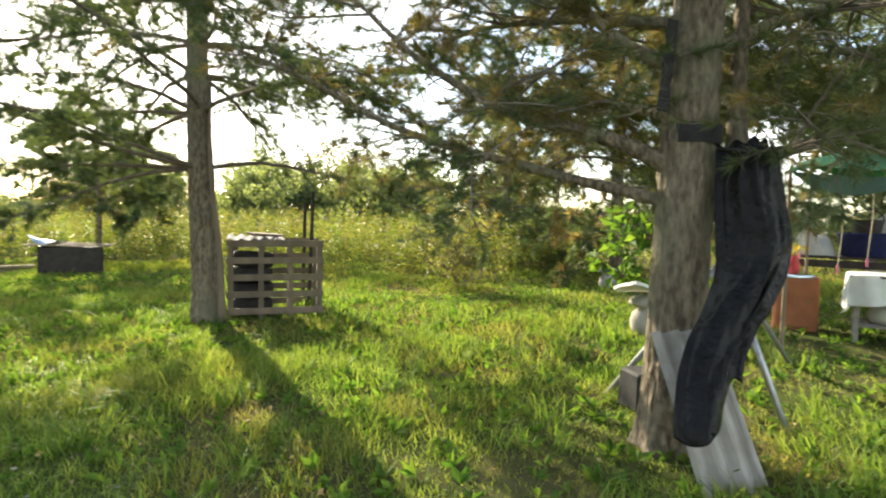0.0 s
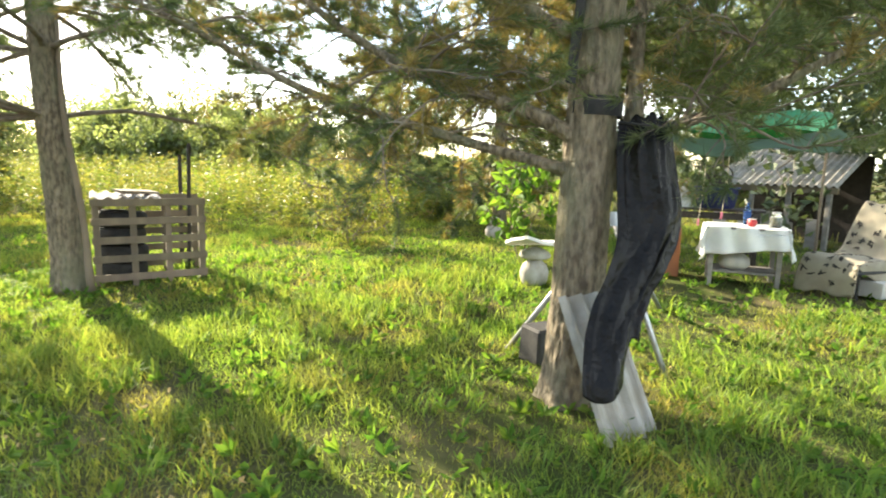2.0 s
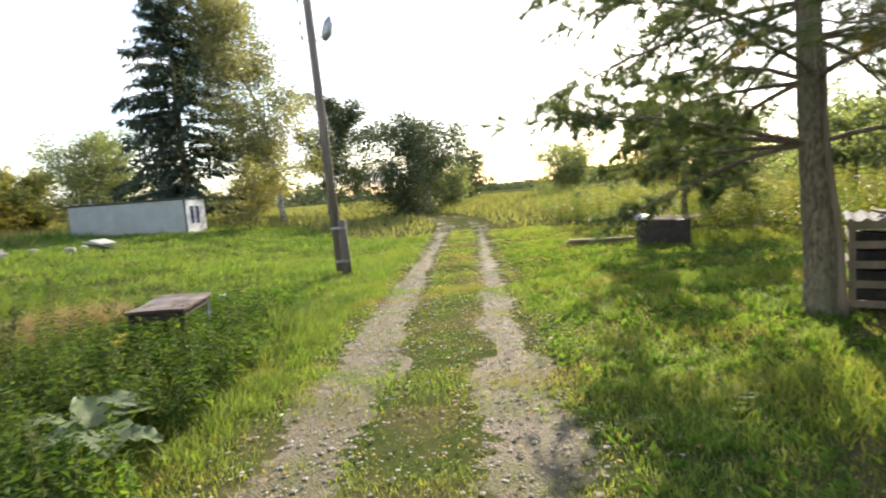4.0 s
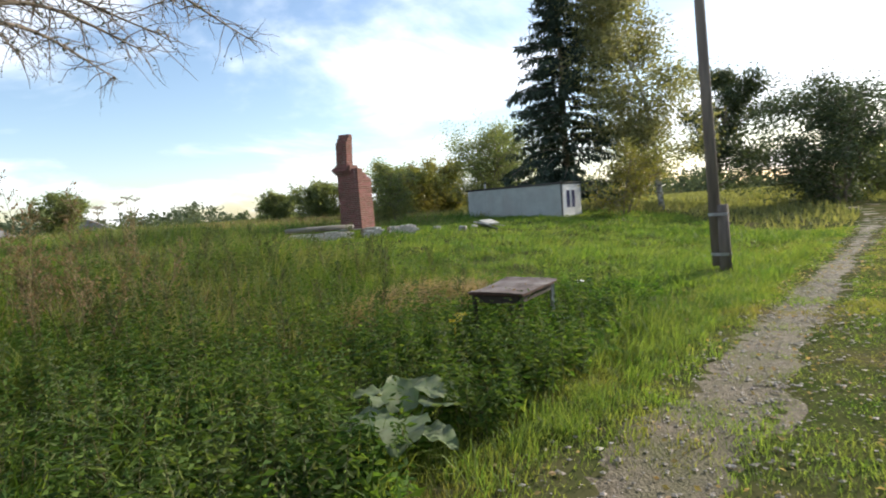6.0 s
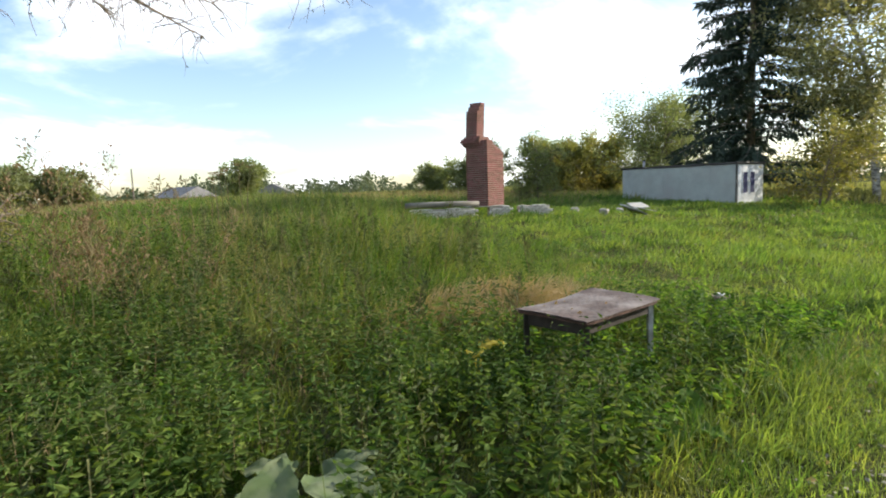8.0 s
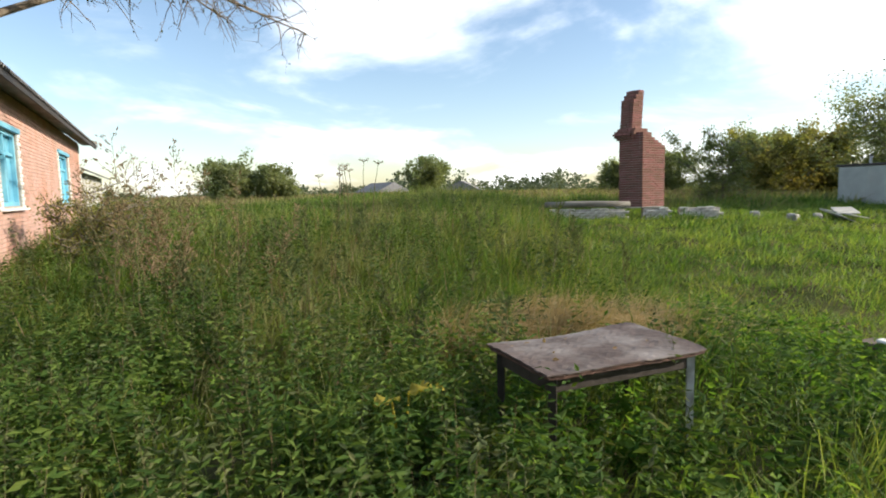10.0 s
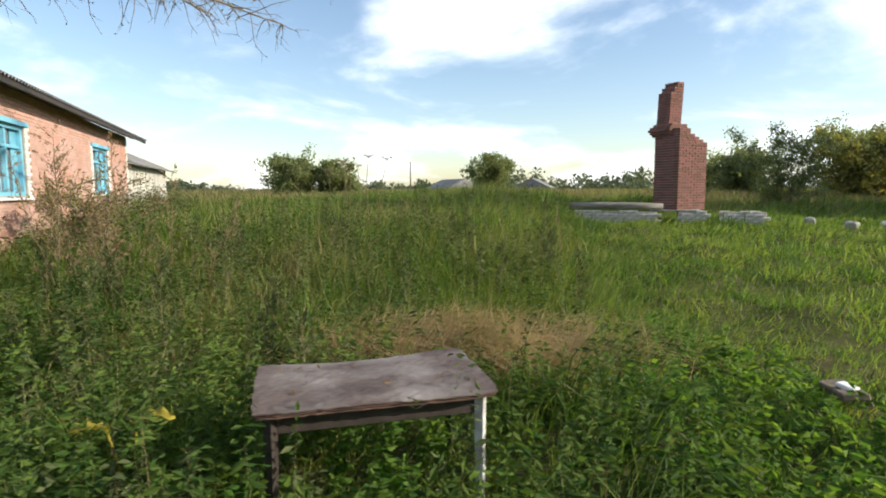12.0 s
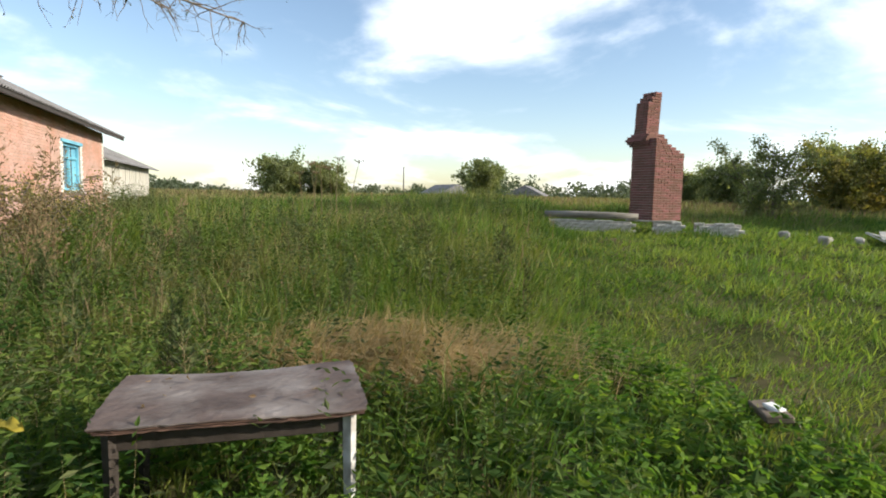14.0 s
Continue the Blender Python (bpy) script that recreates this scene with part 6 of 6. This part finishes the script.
# white table and what stands on it
WT = pose(4.9, 7.0, gz(4.9, 7.0), 0, 0, -32)
wt = thing("garden_table", "rough grey wooden garden table", "table", WT)
part("tabletop", block(0.95, 0.7, 0.03, 0.004, (0, 0, 0.78)), M_GREYWOOD, wt)
for sx in (-1, 1):
    for sy in (-1, 1):
        part("leg", block(0.06, 0.06, 0.77, 0.005, (sx * 0.4, sy * 0.28, 0.38)), M_GREYWOOD, wt)
part("shelf", block(0.82, 0.6, 0.03, 0.004, (0, 0, 0.2)), M_GREYWOOD, wt)
part("rail", block(0.82, 0.03, 0.09, 0.004, (0, -0.3, 0.71)), M_GREYWOOD, wt)


def cloth_shape(u, v):
    x, y = (u - 0.5) * 1.75, (v - 0.5) * 1.4
    ox, oy = np.clip(np.abs(x) - 0.49, 0, None), np.clip(np.abs(y) - 0.365, 0, None)
    drop = np.maximum(ox, oy) * 0.95 + 0.25 * np.minimum(ox, oy)
    fold = 0.022 * np.sin(x * 19 + y * 4) * (oy > 0) + 0.022 * np.sin(y * 21) * (ox > 0)
    X_ = np.sign(x) * (np.minimum(np.abs(x), 0.49) + ox * 0.1) + fold * (ox > oy)
    Y_ = np.sign(y) * (np.minimum(np.abs(y), 0.365) + oy * 0.1) + fold * (oy >= ox)
    return X_, Y_, 0.802 - drop + 0.004 * np.sin(x * 7) * np.cos(y * 9) + 0.05 * (drop > 0.1) * np.sin(x * 3)


tc = solid(part("tablecloth", draped(80, 64, cloth_shape), M_CLOTH, None, m=WT, smooth=True))
tagged(tc, "white tablecloth hanging in folds over the garden table", "tablecloth")


def bottle_at(x, y):
    b = thing("water_bottle", "blue plastic water bottle on the white tablecloth", "bottle", WT @ pose(x, y, 0.808))
    part("body", lathe([(0.04, 0), (0.046, 0.01), (0.046, 0.08), (0.04, 0.1), (0.046, 0.12), (0.046, 0.2), (0.02, 0.25), (0.015, 0.275)]), M_BOTTLE, b, smooth=True)
    part("label", lathe([(0.0475, 0.085), (0.0475, 0.175)], 20), M_BLUECLOTH, b)
    part("cap", lathe([(0.017, 0.272), (0.017, 0.295)], 14), M_BLUECLOTH, b)


bottle_at(0.02, 0.08)
mug = thing("red_mug", "round red and white mug on the tablecloth", "mug", WT @ pose(0.06, -0.18, 0.808))
part("body", lathe([(0.04, 0), (0.055, 0.025), (0.058, 0.06), (0.045, 0.095), (0.04, 0.095), (0.05, 0.06), (0.045, 0.02), (0.01, 0.015)]), M_RED, mug, smooth=True)
part("rim", lathe([(0.044, 0.09), (0.047, 0.1), (0.04, 0.1)], 20), M_WHITE, mug)
jar = thing("glass_jar", "large dim glass jar with a lid on the tablecloth", "jar", WT @ pose(0.34, -0.12, 0.808))
part("body", lathe([(0.065, 0), (0.075, 0.02), (0.075, 0.13), (0.05, 0.17), (0.05, 0.185)]), M_JAR, jar, smooth=True)
part("content", lathe([(0.06, 0.006), (0.068, 0.02), (0.068, 0.12), (0.01, 0.125)]), M_GREYWOOD, jar)
part("lid", lathe([(0.053, 0.18), (0.053, 0.2), (0.01, 0.203)]), M_ALU, jar)
sack = part("sack", lathe([(0.14, 0), (0.2, 0.06), (0.19, 0.15), (0.1, 0.22), (0.03, 0.23)]), M_PALEBOARD, None, m=WT @ pose(-0.1, -0.05, 0.217), smooth=True)
tagged(sack, "pale stuffed sack on the shelf under the table", "sack")

# orange cupboard with a blue cloth, red jug and yellow flowers
OB = pose(4.15, 7.75, gz(4.1, 7.7), 0, 0, -32)
obx = thing("orange_cupboard", "terracotta-coloured low cupboard standing outdoors", "cupboard", OB)
part("body", block(0.5, 0.4, 0.68, 0.01, (0, 0, 0.34)), M_ORANGE, obx)
part("door", block(0.44, 0.02, 0.6, 0.006, (0, -0.208, 0.35)), M_ORANGE, obx)
part("knob", lathe([(0.012, 0), (0.016, 0.015), (0.004, 0.025)], 10), M_WOOD, obx, m=pose(0.16, -0.22, 0.38, 90, 0, 0))
bc = part("blue_cloth", ply(0.42, 0.34, 0.012, 0, 21, 0.03), M_LIGHTBLUE, None, m=OB @ pose(-0.02, -0.02, 0.695))
tagged(bc, "folded blue cloth on the orange cupboard", "cloth")
jug = part("red_jug", lathe([(0.05, 0), (0.075, 0.05), (0.08, 0.12), (0.045, 0.2), (0.05, 0.24)]), M_RED, None, m=OB @ pose(-0.05, 0.02, 0.715), smooth=True)
tagged(jug, "red jug holding yellow flowers", "jug")
g = Geo()
fl = np.array([0, 0, 0.33]) + r.standard_normal((90, 3)) * [0.05, 0.05, 0.045]
leaf_cards(g, fl, 0.05, 0.6, r)
yf = part("flowers", g, M_YELLOW, None, m=OB @ pose(-0.05, 0.02, 0.715))
tagged(yf, "bunch of yellow flowers in the red jug", "flowers")
g = Geo(); tube(g, [(0, 0, 0.1), (0.01, 0, 0.36)], [0.006, 0.004], 5); part("stem", g, M_STEM, yf)

# bench with a navy tub, a wicker basket and a pale sack behind the table
BM = pose(5.2, 8.3, gz(5.2, 8.3), 0, 0, -34)
bench = thing("work_bench", "rough dark wooden work bench behind the garden table", "bench", BM)
for k in range(3):
    part("plank", block(1.6, 0.16, 0.035, 0.004, (0, -0.17 + 0.17 * k, 0.93)), M_TABLEFRAME, bench)
for sx in (-1, 1):
    for sy in (-1, 1):
        part("leg", block(0.07, 0.07, 0.92, 0.005, (sx * 0.7, sy * 0.2, 0.45)), M_TABLEFRAME, bench)
part("rail", block(1.45, 0.03, 0.1, 0.004, (0, -0.24, 0.84)), M_TABLEFRAME, bench)
tub = thing("plastic_tub", "dark navy plastic tub standing on the work bench", "tub", BM @ pose(0.12, 0, 0.948))
part("wall", lathe([(0.24, 0), (0.27, 0.02), (0.31, 0.3), (0.33, 0.31), (0.33, 0.33), (0.29, 0.33), (0.25, 0.04), (0.02, 0.03)]), M_NAVY, tub, smooth=True)
bsk = thing("basket", "dark wicker basket standing in the navy tub", "basket", BM @ pose(0.14, 0, 0.99))
part("wall", lathe([(0.14, 0), (0.17, 0.3), (0.19, 0.46), (0.2, 0.47), (0.17, 0.46), (0.13, 0.03)]), M_TABLEFRAME, bsk)
g = Geo(); tube(g, [(0.185 * math.cos(a), 0, 0.46 + 0.16 * math.sin(a)) for a in np.linspace(0, math.pi, 12)], 0.012, 6); part("handle", g, M_TABLEFRAME, bsk)
sk = part("sack", draped(26, 26, lambda u, v: ((u - 0.5) * 0.6, (v - 0.5) * 0.4, 0.3 * np.sin(np.pi * u) ** 0.5 * np.sin(np.pi * v) ** 0.5 * (1 + 0.25 * np.sin(u * 13 + v * 7)))), M_PALEBOARD, None, m=BM @ pose(-0.5, 0, 0.952), smooth=True)
tagged(sk, "pale crumpled sack lying on the work bench", "sack")

# lounger under a printed throw; local x to the side, y away
LD = unit(np.array([0.93, 0.2]))
LM = pose(6.05, 6.0, gz(6.05, 6.0), 0, 0, yaw_of(*LD))
lou = thing("garden_lounger", "dark metal garden lounger with navy cushions", "lounger", LM)
part("seat_frame", block(1.0, 0.6, 0.04, 0.01, (-0.1, 0.2, 0.33)), M_DARK, lou)
for sx in (-0.5, 0.35):
    for sy in (-0.05, 0.45):
        g = Geo(); tube(g, [(sx, sy, 0), (sx, sy, 0.34)], [0.018, 0.018], 8); part("leg", g, M_DARK, lou)
part("seat_cushion", block(0.9, 0.56, 0.09, 0.03, (-0.12, 0.2, 0.385)), M_NAVY, lou)
part("backrest", block(0.08, 0.56, 0.75, 0.03, turn=pose(0.4, 0.2, 0.7, 0, 26, 0)), M_NAVY, lou)
part("side_rest", block(0.5, 0.08, 0.3, 0.03, (0.55, -0.02, 0.48)), M_NAVY, lou)
part("storage_box", block(0.55, 0.35, 0.2, 0.01, (0.0, -0.02, 0.12)), M_PALEBOARD, lou, "pale box under the lounger")
prof = spline([(-0.68, 0.02), (-0.64, 0.3), (-0.5, 0.46), (-0.1, 0.45), (0.12, 0.5), (0.3, 0.78), (0.5, 1.06), (0.62, 1.08), (0.72, 0.95)], 9)


def throw_at(u, v):
    q = u * (len(prof) - 1.001)
    i = np.clip(q.astype(int), 0, len(prof) - 2)
    f = q - i
    x = prof[i, 0] * (1 - f) + prof[i + 1, 0] * f
    z = prof[i, 1] * (1 - f) + prof[i + 1, 1] * f
    wav = 0.018 * np.sin(u * 21 + v * 4) + 0.02 * np.sin(v * 13 + u * 9)
    edge = ss(v, 0.12, 0.0)
    return x + wav * 0.6 + 0.06 * (v - 0.5) * np.sin(u * 5), -0.2 + v * 0.82 + 0.1 * edge - 0.02 * np.sin(u * 14) * edge, z + wav + 0.012 - 0.3 * edge * ss(u, 0.15, 0.4)


th = solid(part("throw", draped(70, 30, throw_at), M_THROW, None, m=LM, smooth=True), 0.006)
th_thing = tagged(th, "beige throw with black printed signs over the lounger", "throw")
g = Geo()
rq = random.Random(5)
for iu in range(17):
    for iv in range(6):
        if rq.random() < 0.25:
            continue
        cu, cv = 0.06 + iu * 0.054, 0.1 + iv * 0.16
        for _ in range(5):
            du, dv = rq.uniform(-0.011, 0.011), rq.uniform(-0.04, 0.04)
            su, sv = (rq.uniform(0.006, 0.013), 0.012) if rq.random() < 0.5 else (0.0035, rq.uniform(0.02, 0.045))
            uu = np.clip(np.array([cu + du - su, cu + du + su, cu + du + su, cu + du - su]), 0, 1)
            vv = np.clip(np.array([cv + dv - sv, cv + dv - sv, cv + dv + sv, cv + dv + sv]), 0, 1)
            P = np.stack(throw_at(uu, vv), -1)
            nrm = np.cross(P[1] - P[0], P[3] - P[0])
            nrm = unit(nrm) * (1 if nrm[2] > 0 else -1)
            g.add(P + nrm * 0.011, [[0, 1, 2, 3]])
part("print", g, M_INK, th, "black printed signs")
bk = thing("paint_bucket", "white plastic bucket with dark lid and green print", "bucket", put_on(6.0, 5.25))
part("pail", lathe([(0.12, 0), (0.13, 0.01), (0.15, 0.3), (0.155, 0.3), (0.155, 0.32), (0.14, 0.32)]), M_WHITE, bk, smooth=True)
part("lid", lathe([(0.158, 0.3), (0.16, 0.34), (0.15, 0.352), (0.01, 0.355)]), M_DARK, bk)
g = Geo()
for k in range(26):
    a = math.radians(rq.uniform(150, 330))
    z0, hh, ww = rq.uniform(0.03, 0.1), rq.uniform(0.04, 0.14), 0.03
    g.add([[math.cos(a + s_) * (0.134 + z_ * 0.066), math.sin(a + s_) * (0.134 + z_ * 0.066), z_] for s_, z_ in ((-ww, z0), (ww, z0), (ww, z0 + hh), (-ww, z0 + hh))], [[0, 1, 2, 3]])
part("print", g, M_GREEN, bk, "green printed bars")
g = Geo(); tube(g, [(0.15 * math.cos(a), 0.03 - 0.0 * a, 0.3 + 0.12 * math.sin(a)) for a in np.linspace(0, math.pi, 9)], 0.004, 5); part("handle", g, M_ALU, bk)
bl = part("blue_jacket", draped(24, 30, lambda u, v: ((u - 0.5) * (0.3 + 0.25 * v) , 0.05 * np.sin(u * 15 + v * 3) , 1.25 - 0.75 * v - 0.1 * np.abs(u - 0.5))), M_BLUECLOTH, None, m=pose(7.45, 6.75, gz(7.45, 6.75), 0, 0, -40), smooth=True)
tagged(solid(bl), "blue jacket hung on a stake", "jacket")
jp = thing("stake", "thin stake holding the blue jacket", "stake", put_on(7.47, 6.79))
g = Geo(); tube(g, [(0, 0, 0), (0, 0, 1.3)], [0.02, 0.02], 7); part("shaft", g, M_WOOD, jp)

# awning of green net with its poles and ropes
A = [np.array(p) for p in ((3.15, 6.2, 2.12), (4.4, 8.0, 2.5), (6.3, 7.3, 2.6), (4.95, 5.75, 2.22))]


def awn(u, v):
    P = (A[0][:, None, None] * (1 - u) * (1 - v) + A[1][:, None, None] * (1 - u) * v + A[2][:, None, None] * u * v + A[3][:, None, None] * u * (1 - v))
    sag = -0.22 * np.sin(np.pi * u) * np.sin(np.pi * v) + 0.03 * np.sin(u * 12 + v * 5)
    return P[0], P[1], P[2] + sag


aw = solid(part("green_awning", draped(40, 30, awn), M_GREEN, None, smooth=True), 0.003)
tagged(aw, "sagging green net awning over the garden table", "awning")
fl = solid(part("net_flap", draped(40, 12, lambda u, v: (A[0][0] + (A[3][0] - A[0][0]) * u + 0.05 * v, A[0][1] + (A[3][1] - A[0][1]) * u - 0.25 * v, 2.12 + 0.1 * u - 0.16 * v - 0.06 * np.sin(u * 9) * v - 0.1 * np.sin(np.pi * u))), M_NET, None, smooth=True), 0.003)
tagged(fl, "pale green net flap hanging from the awning", "net")
for k, q in enumerate(A[:3]):
    ap = thing("awning_pole", "thin wooden pole holding the awning", "pole", put_on(q[0], q[1]), group="awning poles")
    g = Geo(); tube(g, [(0, 0, -0.05), (0, 0, q[2] - gz(q[0], q[1]))], [0.022, 0.018], 7); part("shaft", g, M_WOOD, ap)
for k, (x, y, z0, z1) in enumerate(((3.95, 6.6, 2.12, 1.12), (4.3, 6.65, 2.15, 1.2), (3.7, 6.9, 2.2, 1.25))):
    rp = thing("rope", "pale rope hanging from the awning with a pink peg", "rope", pose(x, y, 0), group="hanging ropes")
    g = Geo(); tube(g, spline([(0, 0, z0), (0.02, 0.01, (z0 + z1) / 2), (-0.02, 0, z1)], 5), 0.005, 5); part("cord", g, M_ROPE, rp)
    part("peg", block(0.025, 0.012, 0.09, 0.003, (-0.02, 0, z1 - 0.04)), M_PINK, rp)

# low shed with corrugated roof behind
SM = pose(9.1, 11.2, gz(9.1, 11.2), 0, 0, -62)
shed = thing("low_shed", "low open wooden shed with a grey corrugated roof", "shed", SM)
part("roof", slate_sheet(2.5, 2.4, 0.03, 0.15), M_SLATELIGHT, shed, "grey corrugated roof", m=pose(-1.25, -1.0, 1.25, 24, 0, 0))
for k in range(4):
    part("post", block(0.09, 0.09, 1.25, 0.008, (-1.1 + k * 0.73, -0.85, 0.6)), M_GREYWOOD, shed)
part("beam", block(2.5, 0.1, 0.12, 0.008, (0, -0.9, 1.17)), M_WOOD, shed)
part("back_wall", block(2.4, 0.05, 1.9, 0.005, (0, 1.1, 0.95)), M_TABLEFRAME, shed)
for k in range(5):
    part("wall_board", block(0.2, 0.03, 0.5 + 0.1 * (k % 3), 0.004, (-0.95 + k * 0.45, -0.88, 0.25 + 0.05 * (k % 3))), M_GREYWOOD, shed)
can = part("churn", lathe([(0.16, 0), (0.17, 0.02), (0.17, 0.34), (0.1, 0.42), (0.1, 0.46)]), M_ALU, None, m=pose(8.3, 10.4, gz(8.3, 10.4)), smooth=True)
tagged(can, "grey metal milk churn in front of the shed", "churn")
grl = part("barbecue_pot", lathe([(0.1, 0), (0.24, 0.1), (0.28, 0.3), (0.3, 0.32), (0.27, 0.32), (0.02, 0.1)]), M_DARK, None, m=pose(6.3, 9.0, gz(6.3, 9.0)), smooth=True)
tagged(grl, "black cast-iron pot on the grass behind the table", "pot")

# ---- small stuff on the track and lawn ----
r = np.random.default_rng(61)
g = Geo()
NP = 11000
s = np.where(r.random(NP) < 0.7, r.uniform(-6, 9, NP), r.uniform(9, 26, NP))
p = np.where(r.random(NP) < 0.5, -0.9, 0.8) + r.normal(0, 1, NP) * np.where(s < 7, 0.5, 0.3)
x, y = ROAD_O[0] + s * ROAD_D[0] + p * ROAD_N[0], ROAD_O[1] + s * ROAD_D[1] + p * ROAD_N[1]
sz = 0.006 + 0.024 * r.random(NP) ** 2.2
octa = np.array([[1, 0, 0], [0, 1, 0], [-1, 0, 0], [0, -1, 0], [0, 0, 0.4], [0, 0, -0.4]])
of = np.array([[0, 1, 4], [1, 2, 4], [2, 3, 4], [3, 0, 4], [1, 0, 5], [2, 1, 5], [3, 2, 5], [0, 3, 5]])
v = octa[None] * sz[:, None, None] * r.uniform(0.6, 1.3, (NP, 6, 3)) + np.stack([x, y, ground_z(x, y) + 0.02], -1)[:, None]
g.add(v.reshape(-1, 3), (np.arange(NP)[:, None, None] * 6 + of[None]).reshape(-1, 3))
tagged(part("pebbles", g, M_PEBBLE), "pale pebbles strewn on the track", "pebbles", kind="stuff")
g = Geo()
k = 2600
s = r.uniform(-6, 16, k)
p = r.normal(0.3, 1.6, k)
x, y = ROAD_O[0] + s * ROAD_D[0] + p * ROAD_N[0], ROAD_O[1] + s * ROAD_D[1] + p * ROAD_N[1]
d = r.standard_normal((k, 3)); d[:, 2] *= 0.25
leaf_cards(g, np.stack([x, y, ground_z(x, y) + 0.035], -1), 0.05, 0.6, r, ahead=unit(d) * 2)
tagged(part("fallen_leaves", g, M_FALLEN), "dry fallen leaves on the track and verge", "leaves", kind="stuff")
